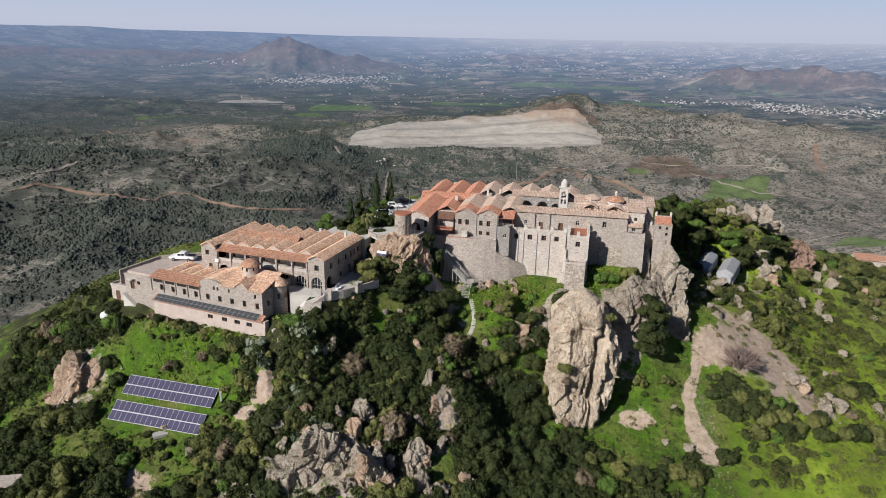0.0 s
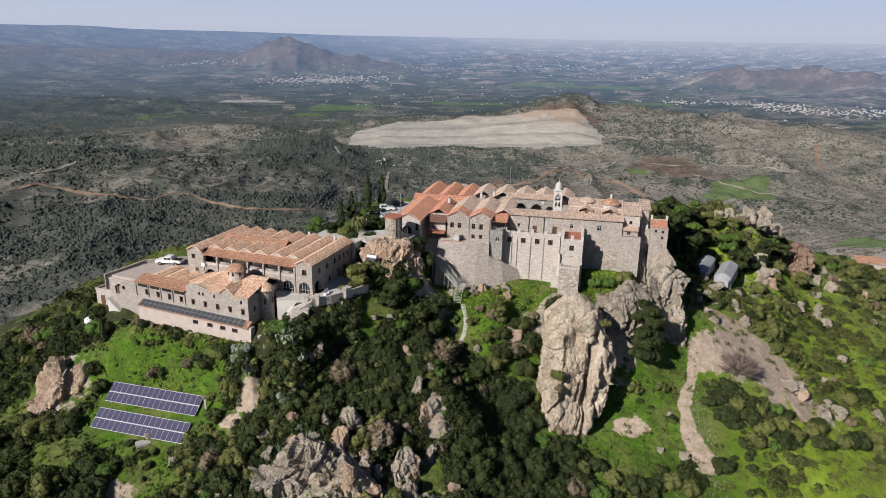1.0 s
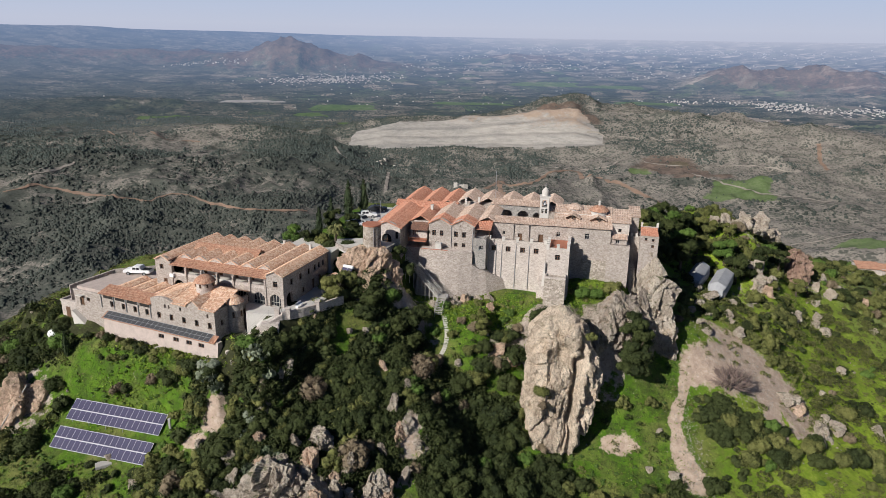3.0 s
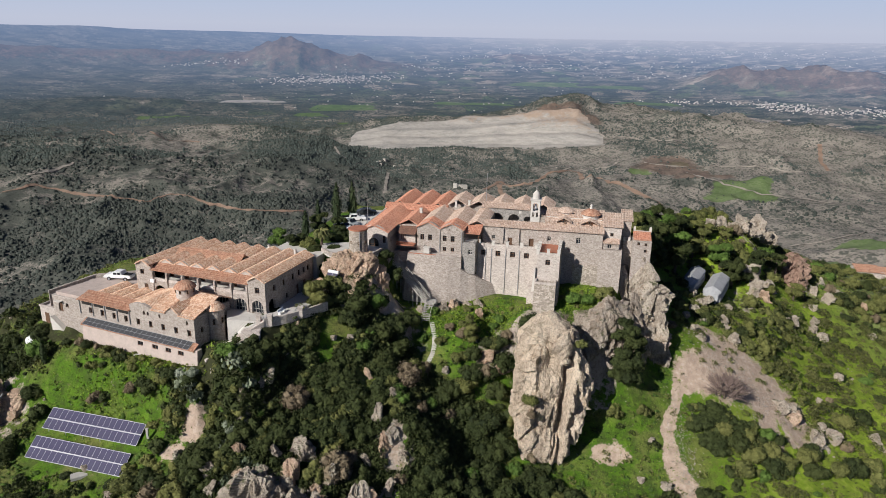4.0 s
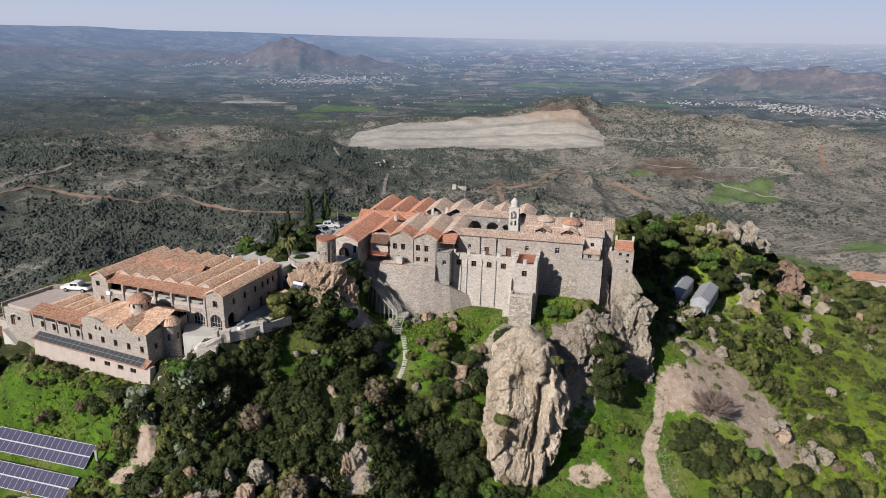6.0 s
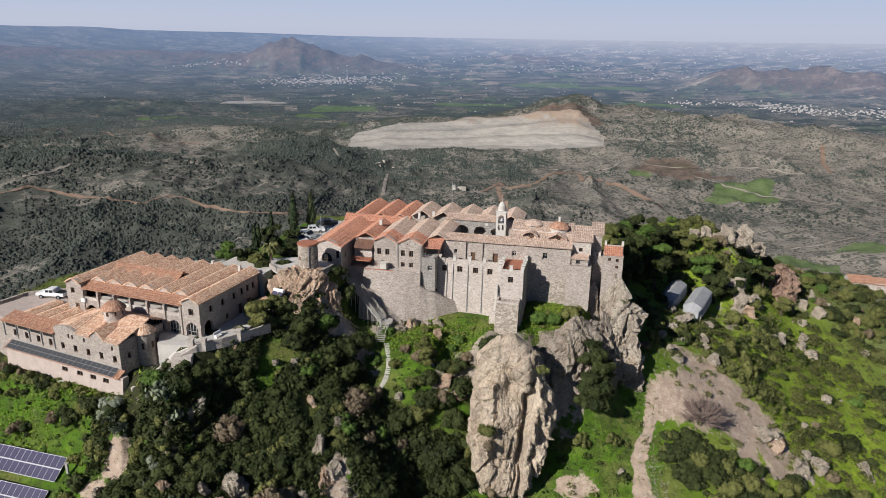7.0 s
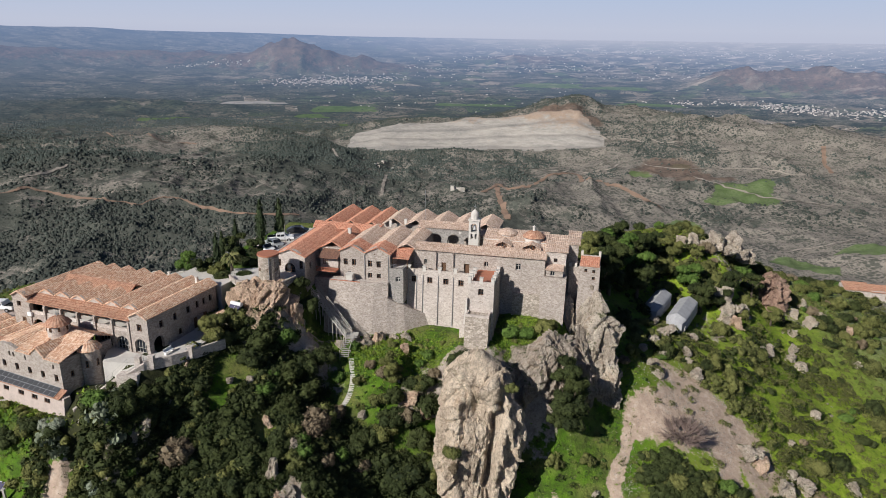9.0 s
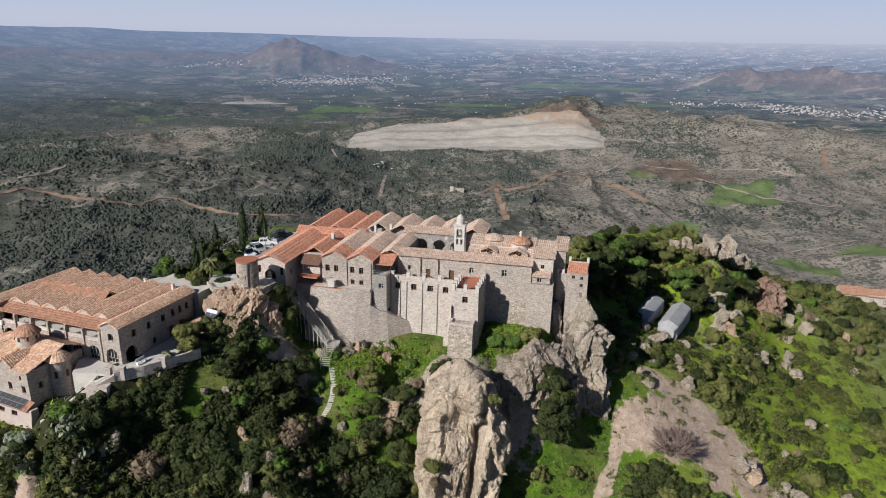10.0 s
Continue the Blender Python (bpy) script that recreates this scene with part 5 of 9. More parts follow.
roof(monastery, M_TILE_PALE, ("gable", 14.4, 17.4, 2.0, 5.4, 68.5, 0.75), ("gable", 19.0, 22.4, 1.8, 5.4, 68.4, 0.85), label="pair of small cross gables", name="cross_gable")
for x in (15.9, 20.7):
    window(monastery, pose(x, 1.95, 68.3), 0.45, 0.55, True, 0, deep=-0.05)
for cx, cy, r, z in ((20.8, 4.9, 1.6, 69.2), (16.2, 6.2, 1.5, 69.1)):
    bm = bmesh.new()
    drum(bm, cx, cy, 68.4, z + 0.5, r)
    part("dome_drum", bm, M_WHITE, monastery, "low white drum under a dome")
cone_roof(monastery, M_TILE_RUST, 20.8, 4.9, 69.65, 70.7, 1.9, 22, name="dome", label="shallow dome of reddish tile rows")
cone_roof(monastery, M_TILE_PALE, 16.2, 6.2, 69.55, 70.4, 1.8, 20, name="dome", label="shallow dome of pale tile rows")
bm = bmesh.new()
drum(bm, 20.8, 4.9, 70.5, 71.3, 0.25, 0.2, 12)
drum(bm, 20.8, 4.9, 71.3, 71.6, 0.33, 0.08, 12)
part("dome_finial", bm, M_WHITE, monastery, "white lantern finial")

# apse end, lean-to and its great buttress
facade(monastery, pose(0, 1.6, 0), 23.3, 26.6, 56, 68.3, wins=[(24.9, 66.4, 0.6, 0.7)], material=M_STONE_PALE)
facade(monastery, pose(26.6, 0, 0) @ SIDE_R, 2.1, 8.5, 53, 68.3, material=M_STONE)
roof(monastery, M_TILE_PALE, ("lean", 23.1, 26.9, 1.3, 7.0, 68.35, 69.7), label="roof of pale tiles over the apse", name="apse_roof")
part("apse_wall", boxes((26.6, 28.4, 4.2, 9.0, 54, 69.0)), M_STONE, monastery)
roof(monastery, M_TILE_PALE, ("lean", 26.5, 28.7, 4.0, 9.2, 69.05, 70.0), label="small roof of pale tiles", name="apse_roof")
facade(monastery, pose(0, 0.2, 0), 23.5, 26.3, 64.4, 65.5, wins=[(24.6, 64.5, 0.75, 0.75)], thick=1.4, sash=M_GREYWOOD)
roof(monastery, M_TILE_PALE, ("lean", 23.4, 26.4, -0.1, 1.6, 65.55, 66.1), label="tiny lean-to roof of pale tiles", name="lean_to_roof")
bm = bmesh.new()
wall(bm, 22.8, 26.9, 51, 64.3, -0.3, 2.2, (), None, 1.1)
part("buttress", bm, M_STONE, monastery, "huge battered stone buttress")
bm = bmesh.new()
wall(bm, 18.2, 22.8, 51, 61.0, -0.2, 0.8, (), None, 0.9)
part("buttress", bm, M_STONE_ROUGH, monastery)

# bell tower
bm = bmesh.new()
box(bm, 9.3, 11.1, 5.9, 7.5, 66.0, 68.0)
for x0 in (9.3, 10.05, 10.75):
    box(bm, x0, x0 + 0.35, 5.9, 7.5, 68.0, 68.95)
box(bm, 9.3, 11.1, 5.9, 7.5, 68.95, 69.2)
for x0 in (9.3, 10.72):
    box(bm, x0, x0 + 0.38, 5.9, 7.5, 69.2, 70.9)
wall(bm, 9.68, 10.72, 70.3, 71.3, 5.9, 1.6, [(9.68, 70.3, 1.04, 0.52, True)])
box(bm, 9.3, 9.68, 5.9, 7.5, 70.9, 71.3)
box(bm, 10.72, 11.1, 5.9, 7.5, 70.9, 71.3)
box(bm, 9.15, 11.25, 5.75, 7.65, 71.3, 71.5)
bell = part("bell_tower", bm, M_WHITE, monastery, "white bell tower with open arches")
bm = bmesh.new()
drum(bm, 10.2, 6.7, 71.5, 72.5, 0.72, 0.68, 16)
drum(bm, 10.2, 6.7, 72.5, 72.95, 0.68, 0.38, 16)
drum(bm, 10.2, 6.7, 72.95, 73.2, 0.38, 0.08, 16)
part("cap", bm, M_WHITE, bell)
part("cross", boxes((10.17, 10.23, 6.67, 6.73, 73.1, 74.1), (9.95, 10.45, 6.67, 6.73, 73.6, 73.67)), M_METAL, bell)
bm = bmesh.new()
drum(bm, 10.2, 6.7, 69.6, 70.35, 0.4, 0.18, 14)
part("bell", bm, M_METAL, bell, "dark bronze bell")

# cloister arcade behind, with its roof, and the far ranges of gabled roofs
facade(monastery, pose(0, 10.6, 0), -1.0, 9.6, 62, 68.2, arches=[(2.2, 63.8, 2.3, 3.3), (5.6, 63.8, 2.3, 3.3), (8.4, 63.8, 1.6, 3.0)], material=M_STONE_GREY, label="dark cloister arcade of round arches")
part("plaque", boxes((6.6, 7.1, 10.54, 10.6, 67.3, 67.8)), M_WHITE, monastery)
roof(monastery, M_TILE_PALE, ("lean", -1.2, 9.8, 10.3, 12.6, 68.25, 69.0), label="cloister roof of pale tiles", name="cloister_roof")
part("court_floor", boxes((-2.0, 12.4, 2.8, 10.6, 62.6, 62.9)), M_PAVE, monastery)
part("range_wall", boxes((-8.5, 13.5, 12.6, 20.0, 60, 67.9)), M_STONE, monastery)
for k in range(5):
    x0 = -8.5 + 4.4 * k
    roof(monastery, M_TILE_PALE, ("gable", x0, x0 + 4.4, 11.6 if k < 2 else 12.4, 20.4, 67.9, 1.25), label="rounded bay of pale weathered tiles")
roof(monastery, M_TILE_PALE, ("gable", -2.0, 1.6, -0.2, 12.0, 67.2, 0.9), label="rounded bay of pale weathered tiles")
part("range_wall", boxes((-2.0, 1.5, 2.9, 12.0, 60, 67.3)), M_STONE, monastery)
part("range_wall", boxes((12.4, 22.8, 10.2, 13.0, 60, 67.8)), M_STONE, monastery)
roof(monastery, M_TILE_PALE, ("cross", 10.9, 13.0, 8.0, 12.4, 68.0, 0.7), label="low roof of pale tiles", name="link_roof")
for x, y in ((-6.6, 11.0), (-4.0, 12.2)):
    chimney(monastery, x, y, 67.6, 1.3, 0.45)

# long red-roofed range
facade(monastery, pose(0, -7.6, 0), -21.0, -15.7, 61.5, 66.6, wins=[(-20.3, 64.6, 0.6, 1.3), (-16.4, 64.4, 0.6, 1.4)], arches=[(-18.4, 63.6, 1.9, 1.7)], top=gable_on(-21.0, -15.7, 66.6, 1.15), material=M_STONE_PALE)
window(monastery, pose(-18.4, -7.6, 63.6), 1.9, 1.7, True, 1, "arched_door", deep=0.3)
facade(monastery, pose(-15.7, 0, 0) @ SIDE_R, -7.1, 10, 58, 66.5, wins=[(-5.5, 64.0, 0.6, 1.0)])
facade(monastery, pose(-21.0, 0, 0) @ SIDE_L, -10, 7.1, 60, 66.5, wins=[(2, 64, 0.6, 1.0)])
roof(monastery, M_TILE_RED, ("gable", -21.3, -15.4, -7.9, 9.2, 66.6, 1.25), label="long rounded range of bright red tiles")
roof(monastery, M_TILE_RED, ("gable", -15.4, -11.2, -1.5, 9.2, 66.6, 1.15), label="rounded bay of bright red tiles")
part("range_wall", boxes((-15.4, -11.3, -1.2, 9.0, 60, 66.6)), M_STONE, monastery)
roof(monastery, M_TILE_RED, ("cross", -21.4, -8.0, 8.6, 11.6, 67.0, 1.0), label="cross ridge of bright red tiles", name="cross_roof")
part("range_wall", boxes((-20.8, -8.5, 9.0, 23.5, 58, 67.0)), M_STONE, monastery)
for k in range(3):
    x0 = -20.9 + 4.15 * k
    roof(monastery, M_TILE_RED, ("gable", x0, x0 + 4.15, 11.2, 23.9, 67.0, 1.2), label="rounded bay of bright red tiles")
chimney(monastery, -12.6, 5.2, 67.4, 0.9, 0.5)
part("coping", boxes((-21.55, -21.25, -7.9, 11.5, 66.5, 66.75)), M_WHITE, monastery)
# recess with a wooden balcony
part("recess_wall", boxes((-15.6, -11.2, -1.6, -1.2, 58, 66.4)), M_STONE, monastery)
part("balcony_room", boxes((-14.7, -11.5, -3.4, -1.6, 63.7, 65.6)), M_STONE_PALE, monastery)
window(monastery, pose(-13.8, -3.42, 64.2), 0.9, 1.0, False, 1, deep=-0.04)
roof(monastery, M_TILE_BROWN, ("lean", -14.9, -11.3, -4.3, -1.6, 65.6, 66.4), label="small roof of dark brown tiles", name="balcony_roof")
part("balcony", boxes((-14.9, -11.4, -5.0, -3.4, 63.4, 63.6), (-14.9, -11.4, -5.0, -4.94, 64.1, 64.18)), M_TERRACOTTA, monastery, "red-painted wooden balcony")
for k in range(8):
    part("baluster", boxes((-14.85 + 0.48 * k, -14.79 + 0.48 * k, -5.0, -4.94, 63.6, 64.12)), M_TERRACOTTA, monastery)
part("recess_base", boxes((-15.6, -11.8, -4.2, -1.2, 57, 62.0)), M_STONE, monastery)

# slender tower on its own rock
facade(monastery, pose(0, 2.4, 0), 28.8, 32.2, 53, 66.0, wins=[(29.9, 64.9, 0.5, 0.6), (31.2, 64.8, 0.5, 0.6), (31.2, 63.6, 0.5, 0.6)], material=M_STONE, lean=0.5, thick=0.5)
facade(monastery, pose(32.2, 0, 0) @ SIDE_R, 2.9, 5.6, 53, 66.0, material=M_STONE, lean=0.3)
facade(monastery, pose(28.8, 0, 0) @ SIDE_L, -5.6, -2.9, 56, 66.0, material=M_STONE)
roof(monastery, M_TILE_RED, ("lean", 28.9, 32.1, 2.3, 5.2, 66.0, 66.9), label="small red tiled tower roof", name="tower_roof")
part("parapet", boxes((28.9, 32.2, 5.1, 5.5, 65.6, 67.0)), M_STONE_PALE, monastery)
for x in (29.1, 32.0):
    part("merlon", boxes((x - 0.2, x + 0.2, 5.0, 5.5, 67.0, 67.8)), M_WHITE, monastery)
part("link_wall", boxes((26.6, 28.8, 5.0, 5.6, 55, 65.8), (27.2, 28.8, 3.6, 4.0, 60, 65.3)), M_STONE, monastery)
for x in (27.3, 28.2):
    part("merlon", boxes((x - 0.2, x + 0.2, 3.6, 4.0, 65.3, 65.9)), M_WHITE, monastery)

# round lookout drum before the red range
lookout = thing("lookout_drum", at_yaw(-7.2, 124.0, 0, 0), "round stone cistern drum with a reddish flat roof", "tower")
bm = bmesh.new()
drum(bm, 0, 0, 62.5, 68.2, 1.72, 1.62, 32)
part("drum_wall", bm, M_STONE_ROUGH, lookout, smooth=False)
bm = bmesh.new()
drum(bm, 0, 0, 68.2, 68.45, 1.74, 1.74, 32)
part("rim", bm, M_TERRACOTTA, lookout, "reddish rim and roof")
for q in (-40, 10, 60):
    window(lookout, pose(0, 0, 65.8) @ pose(0, 0, 0, 0, 0, q) @ pose(0, -1.66, 0), 0.4, 0.5, False, 0, deep=-0.05)
pipe(lookout, 0.5, -1.72, 63, -1.66, 68.1)

# ---- rocks ----
def rock_material(name, scale, tone=(1.0, 1.0, 1.0), ochre=0.6, moss=0.7, grime=1.0):
    n = Nodes(name, 0.95)
    base = cliff_colours(n, scale, tone, ochre, grime)
    green = n.math("MULTIPLY", n.step(n.up(), 0.45, 0.8), n.step(n.noise(0.55, 6, 0.75), 0.5, 0.58))
    base = n.mix(n.math("MULTIPLY", green, moss), base, (0.085, 0.105, 0.03))
    n.bump(n.noise(1.9, 9, 0.8), 1.0, 0.55)
    return n.done(base)


M_ROCK = rock_material("limestone_crag", 0.8, (0.96, 0.99, 0.97), 0.5, 0.8, 1.0)
M_ROCK_GREY = rock_material("grey_cliff_rock", 0.8, (0.80, 0.81, 0.80), 0.3, 0.8)
M_ROCK_CREAM = rock_material("cream_limestone", 1.1, (1.20, 1.18, 1.09), 0.45, 0.3, 1.15)
M_ROCK_RED = rock_material("dark_reddish_rock", 0.8, (0.70, 0.56, 0.51), 0.3, 0.5)
M_ROCK_BROWN = rock_material("brown_rock", 0.8, (1.14, 0.99, 0.87), 0.6, 0.5, 0.8)


def cell_noise(p, size, seed):
    """Nearest cell of a jittered lattice: a tilted height for each cell, and how near its edge is."""
    q = p / size + seed * 3.17
    i = np.floor(q)
    best, second, val = np.full(len(q), 9.0), np.full(len(q), 9.0), np.zeros(len(q))

    def h(c, k):
        s = np.sin(c[:, 0] * 127.1 + c[:, 1] * 311.7 + c[:, 2] * 74.7 + k * 17.3) * 43758.5453
        return s - np.floor(s)
    for a in (-1, 0, 1):
        for b in (-1, 0, 1):
            for e in (-1, 0, 1):
                c = i + [a, b, e]
                d = q - c - np.stack([h(c, 1), h(c, 2), h(c, 3)], -1)
                r = np.linalg.norm(d, axis=1)
                tilt = 2 * h(c, 4) - 1 + 1.1 * (d[:, 0] * (2 * h(c, 5) - 1) + d[:, 1] * (2 * h(c, 6) - 1) + d[:, 2] * (2 * h(c, 7) - 1))
                near = r < best
                second = np.where(near, best, np.minimum(second, r))
                val = np.where(near, tilt, val)
                best = np.where(near, r, best)
    return val, second - best


def fbm3(p, size, octaves=4, seed=0.0):
    """Smooth value noise between -1 and 1 at rows of points."""
    total, amp, norm = np.zeros(len(p)), 1.0, 0.0
    for k in range(octaves):
        q = p / size + seed * 1.37 + 11.1 * k
        i = np.floor(q)
        u = q - i
        u = u * u * (3 - 2 * u)

        def h(a, b, c):
            s = np.sin((i[:, 0] + a) * 127.1 + (i[:, 1] + b) * 311.7 + (i[:, 2] + c) * 74.7) * 43758.5453
            return 2 * (s - np.floor(s)) - 1
        x0 = [[h(0, b, c) * (1 - u[:, 0]) + h(1, b, c) * u[:, 0] for c in (0, 1)] for b in (0, 1)]
        y0 = [x0[0][c] * (1 - u[:, 1]) + x0[1][c] * u[:, 1] for c in (0, 1)]
        total += amp * (y0[0] * (1 - u[:, 2]) + y0[1] * u[:, 2])
        norm += amp
        amp *= 0.5
        size /= 2.1
    return total / norm


ICO = {}


def ico(detail):
    if detail not in ICO:
        bm = bmesh.new()
        bmesh.ops.create_icosphere(bm, subdivisions=detail, radius=1.0)
        bm.verts.ensure_lookup_table()
        ICO[detail] = (np.array([v.co[:] for v in bm.verts]), np.array([[v.index for v in f.verts] for f in bm.faces]))
        bm.free()
    return ICO[detail]


def chipped(detail, rs, planes, lo, hi, upright=0.5):
    """A unit body cut by flat planes."""
    v, f = ico(detail)
    v = v.copy()
    for _ in range(planes):
        d = rs.normal(size=3) * [1, 1, upright]
        d /= np.linalg.norm(d)
        over = np.maximum(0, v @ d - rs.uniform(lo, hi))
        v -= over[:, None] * d
    return v, f


def rock_mesh(name, rx, ry, rz, detail, seed, lean=(0, 0), upright=True, rough=1.0, material=None, waist=0.0, body=None, fine=1.0):
    """A weathered crag: a body broken along slanting joints into angular blocks of three sizes."""
    rs = np.random.RandomState(seed)
    big = (rx * ry * rz) ** (1 / 3)
    if body is None:
        p, f = chipped(detail, rs, 16, 0.5, 0.86)
        foot = np.where(p[:, 2] < 0, (1 - np.minimum(p[:, 2] ** 2, 0.85)) ** -0.5, 1.0) if upright else np.ones(len(p))
        p = p * np.stack([foot * rx, foot * ry, np.full(len(p), rz)], -1)
    else:
        v, f = ico(detail)
        p = body(v)
    out = p / [rx * rx, ry * ry, rz * rz * 2]
    out /= np.linalg.norm(out, axis=1)[:, None] + 1e-6
    a, b = rs.uniform(-0.5, 0.5), rs.uniform(-0.4, 0.4)
    joint = np.array([[math.cos(a), 0, math.sin(a)], [math.sin(a) * math.sin(b), math.cos(b), -math.cos(a) * math.sin(b)], [-math.sin(a), b, math.cos(a)]])
    s1 = min(3.4, big * 0.62)
    q = (p + 0.07 * s1 * np.stack([fbm3(p, s1 * 0.6, 3, seed + k) for k in (1, 2, 3)], -1)) @ joint * [1, 1, 0.62 + 0.45 * (1 - fine) if upright else 1.0]
    v0, e0 = cell_noise(q, big * 0.66, seed + 4)
    v1, e1 = cell_noise(q, s1, seed)
    v2, e2 = cell_noise(q, s1 * 0.42, seed + 7)
    v3, e3 = cell_noise(q, s1 * 0.17, seed + 11)
    push = rough * s1 * (0.15 * v1 + fine * (0.10 * v2 + 0.045 * v3) - 0.10 * np.clip(1 - e1 / 0.10, 0, 1) - 0.04 * np.clip(1 - e2 / 0.12, 0, 1))
    push += rough * big * 0.12 * v0 + big * 0.06 * fbm3(p, 0.8 * big, 2, seed + 3)
    push += rough * s1 * (0.09 * fbm3(p, s1 * 0.35, 4, seed + 9) - 0.10 * fine * np.abs(fbm3(q, s1 * 0.55, 3, seed + 13)))
    p = p + out * push[:, None]
    p[:, :2] *= (1 - waist * np.clip(0.25 - p[:, 2] / rz, 0, 1))[:, None]
    p[:, 0] += lean[0] * p[:, 2] / rz
    p[:, 1] += lean[1] * p[:, 2] / rz
    me = bpy.data.meshes.new(name)
    me.from_pydata(p.tolist(), [], f.tolist())
    me.materials.append(material or M_ROCK)
    return me


def tall_slab(v):
    """The great rock: a squarish upright slab, broad at two thirds of its height, narrow at its foot."""
    h = (v[:, 2] + 1) / 2
    ang = np.arctan2(v[:, 1], v[:, 0])
    fill = np.minimum(1, np.hypot(v[:, 0], v[:, 1]) * 1.35)
    half = np.interp(h, [0, 0.15, 0.4, 0.65, 0.85, 1], [3.6, 4.3, 5.7, 6.2, 5.0, 2.8]) * fill
    deep = np.interp(h, [0, 0.15, 0.4, 0.65, 0.85, 1], [4.4, 4.4, 4.2, 4.0, 3.4, 2.2]) * fill
    c, d = np.cos(ang), np.sin(ang)
    k = (np.abs(c) ** 3 + np.abs(d) ** 3) ** (-1 / 3)
    x = half * k * c + np.interp(h, [0, 0.3, 0.6, 1], [-1.4, -0.4, 0.3, 0.0])
    y = deep * k * d + np.interp(h, [0, 0.5, 1], [-1.8, 0.0, 3.2])
    # a slanting gully beside a bulging rib, and a hollow under the brow
    front = np.clip(-d * 1.4, 0, 1)
    for at, drift, wide, cut in ((0.34, -0.40, 0.11, 2.4), (0.72, -0.45, 0.10, 0.9)):
        y += front * cut * np.exp(-((x / 6.3 - at - drift * (0.5 - h)) / wide) ** 2) * np.clip(1.5 - abs(0.5 - h) * 2.4, 0, 1)
    y += front * 1.5 * np.exp(-(((x + 0.4) / 1.5) ** 2 + ((h - 0.74) / 0.06) ** 2))
    y -= front * 1.3 * np.exp(-(((x + 2.2) / 2.6) ** 2 + ((h - 0.66) / 0.2) ** 2)) + front * 1.2 * np.exp(-(((x - 3.0) / 1.6) ** 2 + ((h - 0.5) / 0.22) ** 2))
    return np.stack([x, y, -14.5 + 29.5 * h], -1)


def crag_at(x, y, z, rx, ry, rz, seed, detail=5, lean=(0, 0), turn=0, label="weathered grey limestone crag with dark cracks", name="crag", rough=1.0, material=None, waist=0.0):
    ob = new(name, rock_mesh(name, rx, ry, rz, detail, seed, lean, True, rough, material, waist))
    ob.matrix_world = pose(x, y, z, 0, 0, turn)
    return tagged(ob, label, "rock", "crags of the hilltop")


great = new("great_rock", rock_mesh("great_rock", 6.5, 5.5, 13.0, 7, 3, rough=0.72, material=M_ROCK_CREAM, body=tall_slab, fine=0.8))
great.matrix_world = pose(26.4, 110.3, 43.0)
tagged(great, "huge pale free-standing limestone rock with dark streaks", "rock", "crags of the hilltop")
UNDER = "grey cracked cliff under the church"
crag_at(39.2, 119.4, 46.5, 5.6, 3.6, 12.0, 5, 6, (-0.5, 1.2), 0, UNDER, material=M_ROCK_GREY)
crag_at(43.6, 121.6, 47.5, 3.6, 3.0, 10.0, 6, 5, (-0.4, 1.0), 0, UNDER, material=M_ROCK_GREY)
crag_at(34.2, 119.6, 47.0, 4.4, 3.0, 10.5, 21, 5, (0, 0.8), 0, UNDER, material=M_ROCK_GREY)
crag_at(47.4, 123.4, 48.6, 4.4, 3.6, 9.8, 8, 6, (-0.6, 1.2), 0, "tall rock pillar under the slender tower")
crag_at(45.6, 127.2, 55.0, 2.7, 2.0, 7.5, 9, 5, (0.3, 0.4), -12)
crag_at(42.8, 127.6, 54.0, 1.6, 2.2, 8.0, 10, 5, (0, 0.5), -12)
crag_at(21.8, 118.6, 47.6, 4.2, 4.0, 5.0, 12, 5, (1.2, 2.6), 0, "smooth pale rock slope below the tower", rough=0.3)
crag_at(-8.2, 119.6, 58.2, 7.6, 4.6, 6.8, 14, 6, (0.2, 0.8), 5, "rounded brownish rock under the lookout drum", rough=0.8, material=M_ROCK_BROWN)
crag_at(-3.0, 120.8, 56.6, 2.8, 2.8, 5.2, 15, 5, (0, 0.6), 0, "reddish brown rock beside the timber stair", rough=0.8, material=M_ROCK_BROWN)
crag_at(-62.5, 103.0, 41.5, 5.6, 3.8, 6.0, 17, 5, (0.4, 0.8), 20, "reddish grey rock outcrop on the slope", material=M_ROCK_BROWN)
crag_at(-67.5, 102.6, 38.0, 3.0, 2.2, 3.0, 18, 4, (0.2, 0.4), 0, material=M_ROCK_BROWN)
LOW = "broken pale crag low on the slope"
for k, (x, y, z, rx, ry, rz) in enumerate(((-16.8, 87.0, 38.2, 6.6, 3.8, 5.6), (-10.6, 85.4, 37.0, 4.4, 3.2, 5.0), (-22.8, 84.6, 36.6, 4.4, 3.2, 4.4), (-4.0, 88.8, 36.0, 2.6, 2.2, 4.2))):
    crag_at(x, y, z, rx, ry, rz, 19 + k, 6, (0.2, 1.0), 0, LOW)
